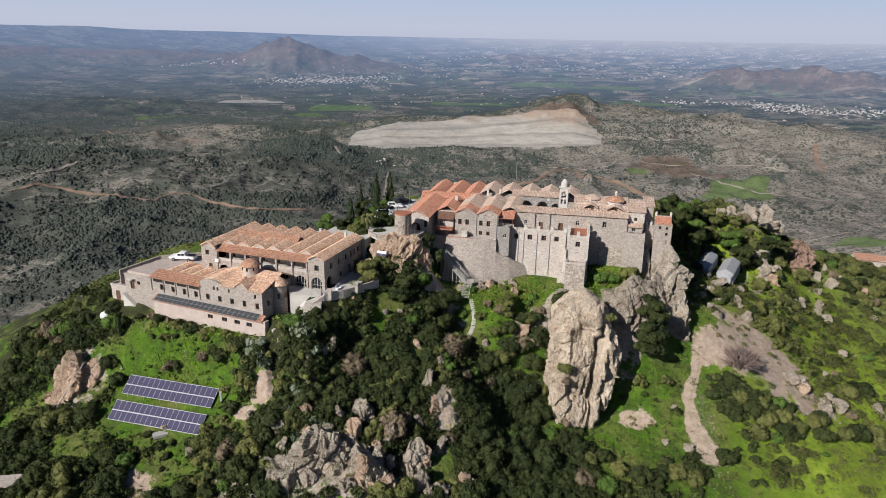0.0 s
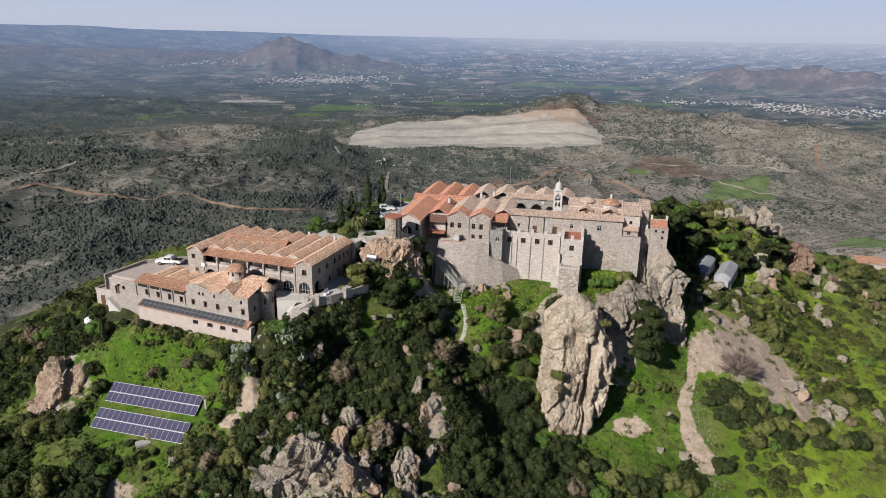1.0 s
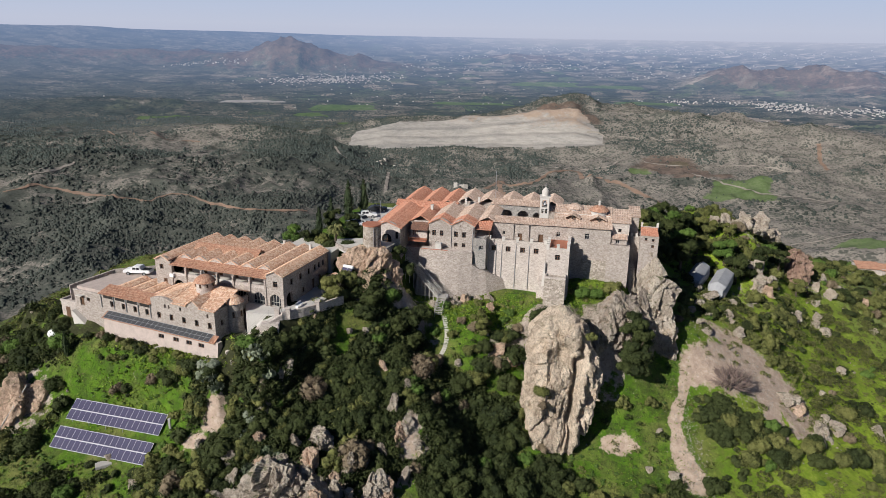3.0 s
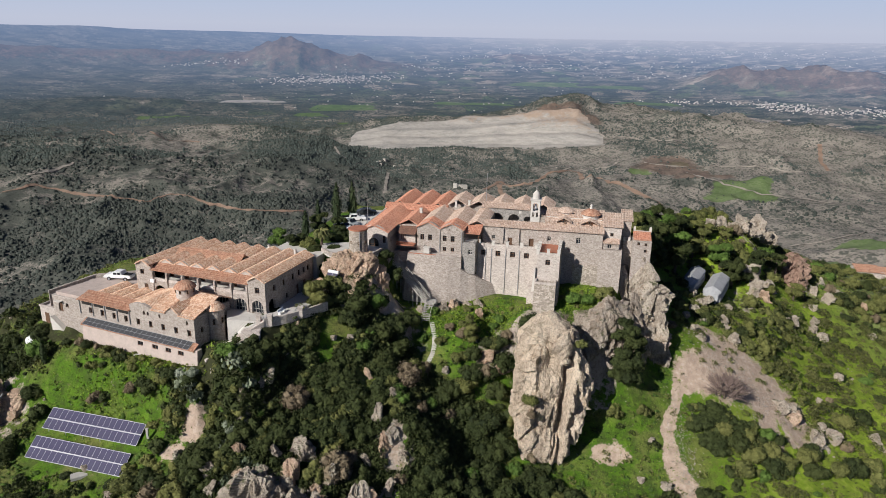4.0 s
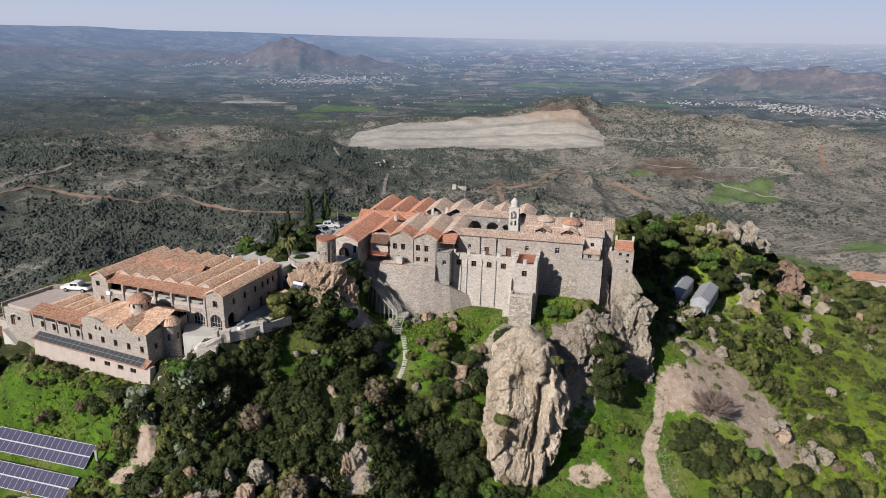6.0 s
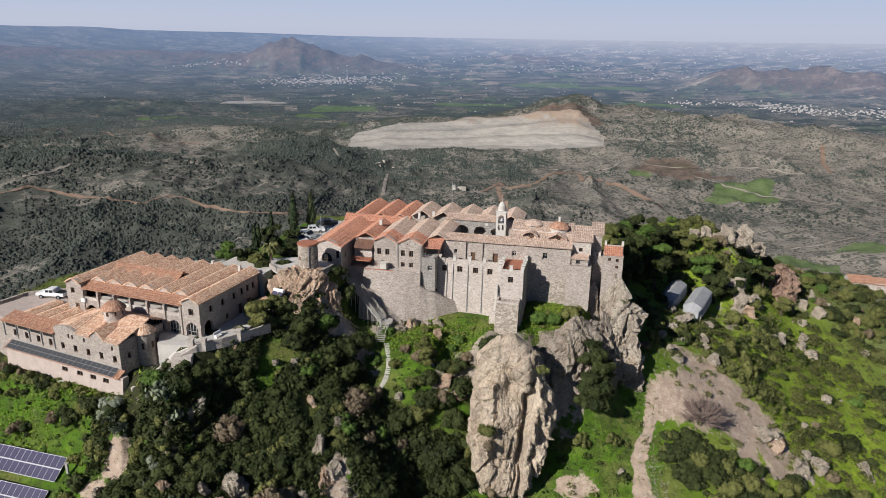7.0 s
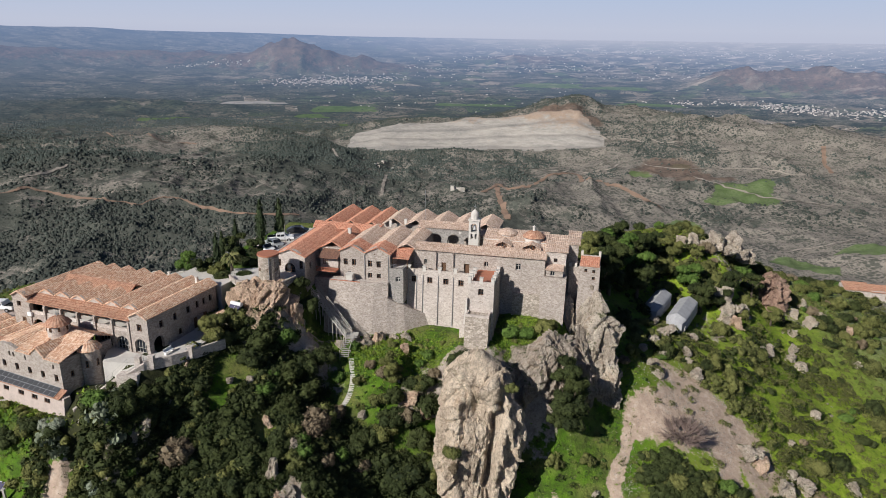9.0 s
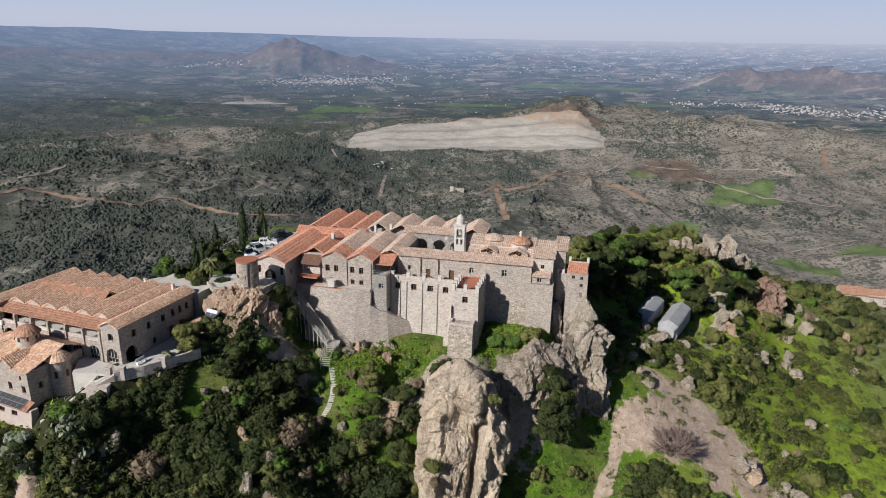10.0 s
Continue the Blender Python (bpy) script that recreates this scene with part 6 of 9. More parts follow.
for k, (x, y, r, h) in enumerate(((-11.6, 94.4, 1.9, 1.5), (-13.4, 93.8, 1.0, 1.1), (1.2, 98.0, 1.7, 1.7), (2.6, 96.8, 1.0, 1.1), (-3.4, 96.2, 1.5, 1.3), (1.0, 86.0, 1.7, 1.8), (-1.0, 85.2, 1.2, 1.3), (-17.6, 99.0, 1.2, 1.1), (-15.8, 98.6, 1.0, 1.0),
                                  (6.4, 123.6, 1.4, 1.5), (8.4, 124.4, 1.1, 1.2), (10.4, 124.6, 1.3, 1.3), (12.6, 125.0, 1.2, 1.0), (14.8, 125.0, 1.1, 1.2), (4.4, 121.8, 1.0, 1.0), (16.6, 115.4, 2.0, 1.2), (18.6, 114.4, 1.6, 1.3), (-24, 88.5, 1.6, 1.4), (-20.5, 89.5, 1.4, 1.5), (-17.5, 90.2, 1.6, 1.2), (-13.6, 89.4, 1.5, 1.6), (-9.4, 89.6, 1.3, 1.5), (-6.8, 87.6, 1.4, 1.6), (-19.0, 83.6, 1.9, 2.0), (-13.0, 83.0, 1.8, 1.8), (-7.4, 84.2, 1.7, 1.9), (-26.6, 85.6, 1.6, 1.5), (-2.2, 91.6, 1.2, 1.4), (-29.0, 88.0, 1.2, 1.1))):
    crag_at(x, y, gz(x, y) + 0.15 * h, r, r * 0.8, h, 80 + k, 4, (0, 0.2), 37 * k, "jagged pale outcrop among bushes and grass", material=(M_ROCK, M_ROCK_BROWN)[k in (15, 16, 18, 21, 25)])
for k, (x, y, r, h) in enumerate(((-1.6, 99.8, 1.7, 3.2), (-0.4, 97.2, 1.5, 2.6), (-2.9, 95.6, 1.4, 2.2), (-11.8, 94.2, 2.7, 2.7), (-2.4, 89.8, 2.3, 3.4), (0.8, 92.6, 1.6, 2.6), (-7.6, 91.0, 1.8, 2.8), (4.6, 87.4, 1.9, 2.6), (-5.2, 93.0, 1.3, 2.0), (-15.6, 92.6, 1.6, 2.4), (-20.6, 92.4, 1.6, 2.2), (-24.6, 90.6, 1.5, 2.0), (-9.4, 87.2, 2.2, 3.4), (-13.2, 90.4, 2.0, 3.0), (0.4, 103.6, 1.1, 1.8), (-18.4, 88.2, 2.6, 3.2), (-11.0, 83.6, 2.6, 3.6), (-1.8, 85.8, 2.0, 3.0))):
    crag_at(x, y, gz(x, y) + 0.3 * h, 0.85 * r, r * 0.65, 0.8 * h, 140 + k, 5, (0.1, 0.3), 53 * k, "jagged pale rock breaking through the thicket", material=(M_ROCK, M_ROCK_BROWN, M_ROCK_GREY)[k % 3])
crag_at(74.6, 120.6, 33.4, 3.0, 2.6, 1.5, 160, 5, (0.2, 0.6), 20, "flat brown slab at the foot of the landslip", rough=0.35, material=M_ROCK_BROWN)
for k, (x, y, r) in enumerate(((78.1, 116.9, 2.3), (92.6, 121.9, 2.0), (76.6, 114.0, 1.2), (60.6, 133.2, 1.3), (57.2, 129.4, 1.0))):
    crag_at(x, y, gz(x, y) + 0.2 * r, r, r * 0.8, r * 0.8, 170 + k, 5, (0, 0.2), 70 * k, "pale grey rock half bedded in the east slope", material=M_ROCK)
for k, (x, y, r) in enumerate([(82.3, 157.8, 2.6), (87.2, 160.1, 1.7), (82.3, 153.7, 2.0), (63.0, 140.2, 2.0), (61.9, 143.2, 1.4), (109.3, 177.0, 2.0), (119.8, 173.3, 1.4), (105.5, 172.5, 1.5), (66.2, 136.1, 1.3), (98.9, 159.1, 1.6)]):
    crag_at(x, y, gz(x, y) + 0.3 * r, r, r * 0.85, r * 0.95, 190 + k, 5, (0, 0.2), 61 * k, "broken pale rock among the bushes", material=(M_ROCK, M_ROCK_BROWN)[k % 4 == 2])
for k, (x, y, r) in enumerate([(9.9, 123.7, 1.4), (8.4, 122.6, 1.1), (14.9, 121.2, 1.3), (-9.6, 108.6, 0.9), (-14.9, 107.9, 1.0), (-16.3, 103.8, 1.1), (-15.0, 103.9, 0.9), (-18.4, 97.9, 0.9), (-3.8, 105.9, 0.9), (23.0, 117.6, 1.2)]):
    crag_at(x, y, gz(x, y) + 0.2 * r, r, r * 0.8, r * 0.9, 220 + k, 4, (0, 0.2), 47 * k, "brownish rock on the overgrown bank", material=(M_ROCK_BROWN, M_ROCK)[k % 2])
crag_at(99.2, 172.5, 43.2, 4.4, 3.4, 6.4, 28, 5, (0, 0.8), 0, "reddish brown rock tower on the ridge", material=M_ROCK_RED)
for k, (x, y, z, r) in enumerate(((85, 174.5, 57.4, 2.8), (90, 176.5, 56.2, 3.2), (79.5, 174, 57.2, 2.4), (93.5, 177, 53.3, 2.8), (87.5, 173, 55.0, 2.2), (82.4, 173, 56.4, 1.9), (76.8, 174.5, 57.4, 1.7), (91.8, 174.4, 53.6, 1.8), (79.5, 158.5, 49.6, 2.2), (83.0, 160.0, 50.0, 2.0), (81, 154.6, 46.6, 1.8), (84.6, 157.4, 47.0, 1.5))):
    crag_at(x, y, z, r, r * 0.9, r * 0.75, 40 + k, 5, (0, 0.3), 30 * k, "jumbled pale ridge rock among shrubs", material=M_ROCK)

BOULDERS = [rock_mesh("boulder", 1.0, 0.85, 0.75, 4, 60 + k, upright=False) for k in range(5)]


def boulder(x, y, r, k, sink=0.25, turn=0.0):
    ob = new("boulder", BOULDERS[k % 5])
    ob.matrix_world = pose(x, y, gz(x, y) + r * (0.6 - sink), 0, 0, turn) @ Matrix.Diagonal((r, r, r, 1))
    return tagged(ob, "pale limestone boulder half sunk in the slope", "rock", "boulders on the slope")


rng = random.Random(11)
for x, y, r in ((98.5, 154, 1.7), (97.2, 156.2, 1.5), (89, 150.5, 2.0), (82.5, 119.3, 2.0), (80.6, 120.4, 1.3), (72.8, 121.2, 2.0), (75.2, 121.8, 1.8), (58.4, 127.5, 1.2), (60, 136.5, 1.4), (56.8, 132.8, 1.0),
                (46, 103.5, 1.2), (42, 104.5, 0.8), (45, 110.3, 0.8), (113, 174.5, 1.6), (115, 161, 1.3), (93, 137, 1.4), (66.7, 131, 1.6), (65.6, 133.5, 1.1), (69.5, 142.5, 1.3), (108, 170, 2.2), (101, 164, 1.4),
                (-25, 91, 1.2), (-30, 92.6, 1.0), (9, 112.5, 0.9), (-44, 93, 0.7), (-7, 109.8, 0.9), (-14, 107.4, 0.8), (5.6, 111.5, 0.9), (84, 128, 1.0), (-38.5, 88.5, 1.0)):
    boulder(x, y, r, rng.randrange(5), turn=rng.uniform(0, 360))
while len([o for o in bpy.data.objects if o.name.startswith("boulder")]) < 75:
    x, y = rng.uniform(-72, 125), rng.uniform(80, 185)
    if 20 < x < 72 and y > 118 or -52 < x < 12 and y > 100 or x > 60 and y < 100:
        continue
    boulder(x, y, rng.uniform(0.2, 0.5), rng.randrange(5), turn=rng.uniform(0, 360))

# ---- shrubs and trees ----
def leaf_material(name, a, b, c):
    n = Nodes(name, 0.75)
    n.b.inputs["Specular IOR Level"].default_value = 0.15
    tone = n.math("ADD", n.math("MULTIPLY", n.random(), 0.55), n.math("MULTIPLY", n.noise(1.3, 4, 0.7), 0.45))
    base = n.ramp(tone, [(0.2, a), (0.5, b), (0.8, c)])
    isl = n.island()
    return n.done(n.mix(n.step(isl, 0.2, 1, 0, 0.6), base, tuple(v * 1.6 for v in c)))


M_LEAF = leaf_material("dark_evergreen_leaves", (0.018, 0.026, 0.010), (0.029, 0.040, 0.014), (0.048, 0.059, 0.019))
M_LEAF_OLIVE = leaf_material("olive_green_leaves", (0.055, 0.064, 0.022), (0.090, 0.102, 0.032), (0.144, 0.146, 0.048))
M_LEAF_GREEN = leaf_material("fresh_green_leaves", (0.041, 0.074, 0.017), (0.062, 0.110, 0.023), (0.090, 0.144, 0.031))
M_LEAF_BROWN = leaf_material("dry_brown_twigs", (0.096, 0.072, 0.048), (0.138, 0.106, 0.067), (0.192, 0.154, 0.102))
M_LEAF_DARK = leaf_material("cypress_leaves", (0.019, 0.031, 0.016), (0.029, 0.043, 0.020), (0.041, 0.055, 0.024))
M_LEAF_GREY = leaf_material("grey_green_pads", (0.10, 0.13, 0.08), (0.16, 0.19, 0.13), (0.26, 0.28, 0.22))
M_BARK = plain("bark", (0.13, 0.10, 0.075), 0.95, 0, 0.35, 4)


def crown_mesh(name, material, seed, rx=1.0, rz=0.8, leaves=420, size=0.16, lumps=11, foot=-0.55, core=0.86):
    """A crown of many leaf clumps over several uneven lobes, with gaps; one unit in radius."""
    rng = np.random.RandomState(seed)
    dirs = rng.normal(size=(lumps, 3))
    dirs /= np.linalg.norm(dirs, axis=1)[:, None]
    dirs[:, 2] = np.abs(dirs[:, 2]) * 0.9 - 0.25
    cen = dirs * rng.uniform(0.3, 0.78 if lumps > 15 else 0.62, (lumps, 1)) * [rx, rx, rz]
    rad = rng.uniform(0.2, 0.46, lumps) * rx if lumps > 15 else rng.uniform(0.36, 0.6, lumps) * rx
    verts, faces = [], []
    for c, r in zip(cen, rad):          # dark lobes inside
        base = len(verts)
        k = 7
        verts.append((c[0], c[1], c[2] + r * core))
        for j, el in enumerate((0.6, -0.05, -0.7)):
            for i in range(k):
                a = math.tau * (i + 0.5 * j) / k
                q = r * core * rng.uniform(0.8, 1.1)
                verts.append((c[0] + q * math.cos(el) * math.cos(a), c[1] + q * math.cos(el) * math.sin(a), max(foot * rz, c[2] + q * math.sin(el))))
        for i in range(k):
            faces.append((base, base + 1 + i, base + 1 + (i + 1) % k))
            for j in range(2):
                p, q = base + 1 + j * k, base + 1 + (j + 1) * k
                faces.append((p + i, q + i, q + (i + 1) % k, p + (i + 1) % k))
    for _ in range(leaves):
        i = rng.randint(lumps)
        d = rng.normal(size=3)
        d /= np.linalg.norm(d)
        p = cen[i] + d * rad[i] * rng.uniform(0.82, 1.14)
        if p[2] < foot * rz:
            p[2] = foot * rz + rng.uniform(0, 0.2)
        a = np.cross(d, rng.normal(size=3))
        a /= np.linalg.norm(a)
        b = np.cross(d, a) + d * rng.uniform(-0.7, 0.9)
        s = size * rng.uniform(0.5, 1.25)
        n = len(verts)
        verts += [tuple(p - a * s - b * s * 0.5), tuple(p + a * s - b * s * 0.4), tuple(p + b * s + a * s * rng.uniform(-0.5, 0.5))]
        faces.append((n, n + 1, n + 2))
    return mesh_of(name, verts, faces, material)


KINDS = {"dark": M_LEAF, "olive": M_LEAF_OLIVE, "green": M_LEAF_GREEN, "brown": M_LEAF_BROWN, "grey": M_LEAF_GREY}
SHRUB = {k: [crown_mesh("shrub", m, 100 + 10 * i + j, 1.0, (0.75, 0.9, 0.65, 0.8)[j], 3000, 0.060, 24) for j in range(4)] for i, (k, m) in enumerate(KINDS.items())}
SHRUB_LABEL = {"dark": "dense dark evergreen shrub on the slope", "olive": "olive-green shrub on the slope", "green": "fresh green bush on the slope", "brown": "dry brown leafless bush on the slope", "grey": "grey-green prickly pear clump on the slope"}
planted = []


def shrub(x, y, r, kind="dark", tall=1.0, z=None):
    me = SHRUB[kind][rng.randrange(4)]
    ob = new("shrub", me)
    zz = gz(x, y) if z is None else z
    ob.matrix_world = pose(x, y, zz + r * 0.30 * tall, 0, 0, rng.uniform(0, 360)) @ Matrix.Diagonal((r, r * rng.uniform(0.85, 1.1), r * tall, 1))
    planted.append((x, y, r))
    return tagged(ob, SHRUB_LABEL[kind], "shrub", "shrubs of the hillside")


def tree(x, y, h, r, kind="dark", z=None, label="", trunk=0.3):
    zz = (gz(x, y) if z is None else z) - 0.15
    t = thing("tree", pose(x, y, zz, 0, 0, rng.uniform(0, 360)), label or "broad dark evergreen tree", "tree", "trees of the hilltop")
    bm = bmesh.new()
    top = h * 0.55
    tube(bm, (0, 0, 0), (0.1, 0, top), 0.09 * r + 0.08, 8, 0.05 * r)
    for k in range(4):
        a = k * 1.6 + 0.4
        tube(bm, (0.05, 0, top * 0.6), (math.cos(a) * r * 0.5, math.sin(a) * r * 0.5, h * 0.68), 0.04 * r + 0.03, 6, 0.02 * r)
    part("trunk", bm, M_BARK, t)
    room = h * (1 - trunk)
    rows = max(2, round(room / (0.6 * r)))
    for k in range(rows * 2):
        v = (k // 2 + 0.5) / rows
        a = 2.6 * k + rng.uniform(-0.5, 0.5)
        s = r * (0.9 - 0.65 * abs(v - 0.36)) * rng.uniform(0.65, 1.0)
        q = max(0.0, r - s) * rng.uniform(0.5, 1.35)
        at = pose(math.cos(a) * q, math.sin(a) * q, h * trunk + room * v, 0, 0, rng.uniform(0, 360)) @ Matrix.Diagonal((s, s, s * 0.95, 1))
        share("crown", SHRUB[kind][rng.randrange(4)], at, t)
    planted.append((x, y, r))
    return t


def spire_mesh(seed):
    """A slim cypress crown, one unit high."""
    rs = np.random.RandomState(seed)
    verts, faces = [], []
    k = 9
    for j in range(9):
        v = j / 8
        for i in range(k):
            q = 0.10 * math.sin(math.pi * min(0.98, 0.12 + 0.88 * v) ** 0.75) * rs.uniform(0.75, 1.1)
            a = math.tau * i / k
            verts.append((q * math.cos(a), q * math.sin(a), v))
    for j in range(8):
        for i in range(k):
            faces.append((j * k + i, j * k + (i + 1) % k, (j + 1) * k + (i + 1) % k, (j + 1) * k + i))
    for _ in range(330):
        v = rs.uniform(0.02, 0.99)
        a = rs.uniform(0, 6.28)
        q = 0.11 * math.sin(math.pi * (0.12 + 0.86 * v) ** 0.75) * rs.uniform(0.9, 1.15)
        n = len(verts)
        for _k in range(3):
            verts.append((q * math.cos(a) + rs.normal() * 0.018, q * math.sin(a) + rs.normal() * 0.018, v + rs.normal() * 0.03))
        faces.append((n, n + 1, n + 2))
    return mesh_of("cypress_crown", verts, faces, M_LEAF_DARK)


SPIRES = [spire_mesh(k) for k in range(3)]


def cypress(x, y, h, fat=1.0, z=None):
    t = thing("cypress", pose(x, y, (gz(x, y) if z is None else z) - 0.1), "slim dark cypress tree", "tree", "cypresses")
    bm = bmesh.new()
    tube(bm, (0, 0, 0), (0, 0, h * 0.3), 0.12, 7, 0.08)
    part("trunk", bm, M_BARK, t)
    share("crown", SPIRES[rng.randrange(3)], pose(0, 0, h * 0.06) @ Matrix.Diagonal((h * fat, h * fat, h * 0.95, 1)), t)
    planted.append((x, y, h * 0.1))
    return t


def bare_tree(x, y, h, spread):
    """A leafless tree: a short trunk that forks into many thin twigs."""
    t = thing("bare_tree", at_yaw(x, y, gz(x, y) - 0.2, 0), "leafless grey-brown tree on the landslip", "tree")
    rt = random.Random(9)
    M_TWIG = plain("grey_twigs", (0.21, 0.155, 0.135), 0.95, 0, 0.2, 2)
    bm = bmesh.new()
    tube(bm, (0, 0, 0), (0, 0, h * 0.18), 0.28, 8, 0.2)
    part("trunk", bm, M_BARK, t)

    def turned(d, k):
        v = Vector((d.x + rt.uniform(-k, k), d.y + rt.uniform(-k, k), d.z + rt.uniform(-k * 0.6, k * 0.7)))
        return v.normalized()
    for i in range(9):
        bm = bmesh.new()
        a = i * 2.4
        d = Vector((math.cos(a) * spread, math.sin(a) * spread, h * rt.uniform(0.25, 0.9))).normalized()
        p = Vector((0, 0, h * 0.15))
        q = p + d * h * 0.38
        tube(bm, p, q, 0.13, 5, 0.07)
        for _ in range(7):
            d2 = turned(d, 0.75)
            s0 = p.lerp(q, rt.uniform(0.45, 1.0))
            e = s0 + d2 * h * rt.uniform(0.22, 0.36)
            tube(bm, s0, e, 0.055, 4, 0.03)
            for _k in range(13):
                d3 = turned(d2, 0.8)
                s1 = s0.lerp(e, rt.uniform(0.3, 1.0))
                tube(bm, s1, s1 + d3 * h * rt.uniform(0.12, 0.24), 0.042, 3, 0.024)
        part("branch", bm, M_TWIG, t)
    planted.append((x, y, 3.4))
    return t

# ---- planting ----
def spot(x, y, cx, cy, a, b):
    return ((x - cx) / a) ** 2 + ((y - cy) / b) ** 2 < 1


def in_buildings(x, y, pad=1.2):
    for (cx, cy, deg), (x0, x1, y0, y1) in (((14.7, 131.9, -12.4), (-35, 33, -11, 25)), ((-52.75, 101.7, -14.7), (-0.5, 17.5, -3.6, 0.2)), ((-53.75, 98.1, -14.7), (-0.5, 17.5, -3.6, 0.2)), ((-29.4, 102.0, -23), (-36, 4, -2.5, 20)), ((-19.9, 107.6, -19), (-27, 3, -4, 17))):
        c, s = math.cos(radians(deg)), math.sin(radians(deg))
        lx, ly = (x - cx) * c + (y - cy) * s, -(x - cx) * s + (y - cy) * c
        if x0 - pad < lx < x1 + pad and y0 - pad < ly < y1 + pad:
            return True
    return False


def density(x, y):
    if any(spot(x, y, *e) for e in CLEAR) or any(spot(x, y, *e) for e in CLEAR_MORE) or in_buildings(x, y):
        return 0.0
    return max([d for cx, cy, a, b, d in DENSE if spot(x, y, cx, cy, a, b)] or [0.12])


# the ones that stand out
tree(40.6, 114.8, 11.5, 3.5, "dark", z=43.6, label="tall dark tree against the cliff", trunk=0.06)
shrub(38.6, 112.6, 1.6, "olive")
shrub(44.0, 113.4, 1.4, "olive")
shrub(24.6, 117.2, 2.7, "dark", z=52.6)
shrub(22.6, 104.9, 1.7, "olive", z=44.8)
shrub(23.0, 104.7, 1.1, "brown", z=42.6)
shrub(31.0, 109.2, 1.2, "olive", z=53.0)
shrub(-2.4, 124.6, 1.7, "dark", z=62.6)
shrub(-0.6, 123.0, 1.9, "dark", z=59.6)
for x, y, r, k in ((19.0, 114.8, 2.6, "dark"), (18.8, 117.0, 2.0, "dark"), (16.0, 116.6, 1.6, "dark"), (13.8, 114.6, 2.0, "dark"), (11.4, 114.0, 1.8, "olive"), (21.4, 115.6, 1.6, "olive"), (19.8, 118.0, 1.3, "brown"), (17.2, 116.8, 1.8, "olive"), (17.4, 119.4, 1.1, "green"), (22.6, 113.6, 1.4, "brown"), (18.0, 111.6, 2.8, "dark"), (15.8, 108.8, 2.9, "dark"), (12.6, 111.2, 2.6, "olive"), (13.9, 107.6, 2.6, "dark"), (20.6, 109.6, 1.8, "olive"), (10.2, 110.6, 2.3, "dark"), (19.4, 106.6, 2.2, "dark"), (17.0, 105.4, 2.6, "dark"), (15.4, 113.4, 2.0, "brown"), (20.4, 103.6, 1.6, "green"), (-16.4, 121.4, 1.9, "dark"), (-15.0, 119.4, 1.7, "olive"), (-17.6, 124.8, 2.2, "dark"), (-15.6, 126.0, 1.8, "dark"), (-17.4, 128.6, 2.0, "olive"), (-13.8, 123.4, 1.2, "dark"), (-18.8, 126.6, 1.6, "olive"), (-12.2, 126.6, 1.3, "dark"), (6.6, 121.4, 1.3, "green"), (9.6, 118.4, 1.2, "brown"), (11.8, 117.2, 1.5, "brown"), (13.0, 121.6, 1.0, "olive"), (8.0, 116.6, 1.3, "olive"), (18.4, 121.4, 1.2, "green")):
    shrub(x, y, r, k)
shrub(32.3, 122.6, 2.4, "green", 0.8)
shrub(34.6, 122.4, 1.9, "green", 0.8)
shrub(37.8, 122.6, 2.2, "olive", 0.9)
for x, y, r, k in ((54.7, 112.8, 2.3, "dark"), (57.2, 112.2, 2.4, "olive"), (59.8, 110.7, 2.5, "dark"), (62.3, 109.2, 2.5, "olive"), (65.4, 107.6, 2.4, "dark"), (62.8, 112.4, 2.2, "olive"), (66.2, 110.6, 2.3, "olive"), (56.4, 110.0, 2.0, "dark"),
                   (60.2, 106.6, 2.2, "olive"), (68.4, 109.0, 2.2, "olive"), (52.4, 101.6, 2.3, "dark"), (42.4, 98.6, 2.2, "olive"), (45.2, 97.6, 2.0, "olive"), (38.8, 97.6, 1.8, "dark"), (27.0, 99.6, 1.9, "olive"), (29.6, 100.4, 2.0, "dark"), (32.0, 98.6, 1.7, "olive")):
    shrub(x, y, r, k)
for x, y, r, k in ((82.5, 112.6, 3.0, "dark"), (79.2, 111.0, 2.0, "olive"), (-22.0, 101.6, 1.5, "grey"), (-20.8, 100.6, 1.2, "grey"), (-22.4, 94.6, 1.5, "grey"), (-23.8, 93.6, 1.1, "grey"), (-7.6, 111.8, 2.5, "dark"), (-6.0, 114.4, 2.4, "dark"),
                   (-1.6, 108.8, 2.7, "dark"), (2.0, 118.6, 2.5, "dark"), (-0.4, 116.0, 2.6, "dark"), (-2.6, 113.0, 2.5, "dark"), (-13.0, 106.6, 2.0, "dark"), (-16.2, 104.8, 2.0, "dark"), (-18.6, 102.4, 1.9, "dark"), (-3.0, 121.8, 2.0, "dark"), (5.2, 112.4, 1.7, "brown")):
    shrub(x, y, r, k)
for x, y, r, k in ((23.4, 106.0, 1.6, "brown"), (-46.0, 102.2, 1.6, "brown"), (-33.4, 99.6, 1.8, "olive"), (-36.0, 99.8, 1.7, "dark"), (-40.0, 101.2, 1.3, "brown"), (-57.6, 104.2, 2.0, "dark"), (-55.0, 101.8, 1.9, "dark"),
                   (-66.0, 109.5, 2.6, "dark"), (-61.0, 113.0, 2.4, "dark"), (8.8, 109.6, 2.2, "dark"), (13.2, 112.6, 2.4, "dark"), (16.6, 113.2, 2.2, "dark"), (4.6, 117.6, 1.6, "green"), (-12.9, 116.0, 0.8, "olive")):
    shrub(x, y, r, k)
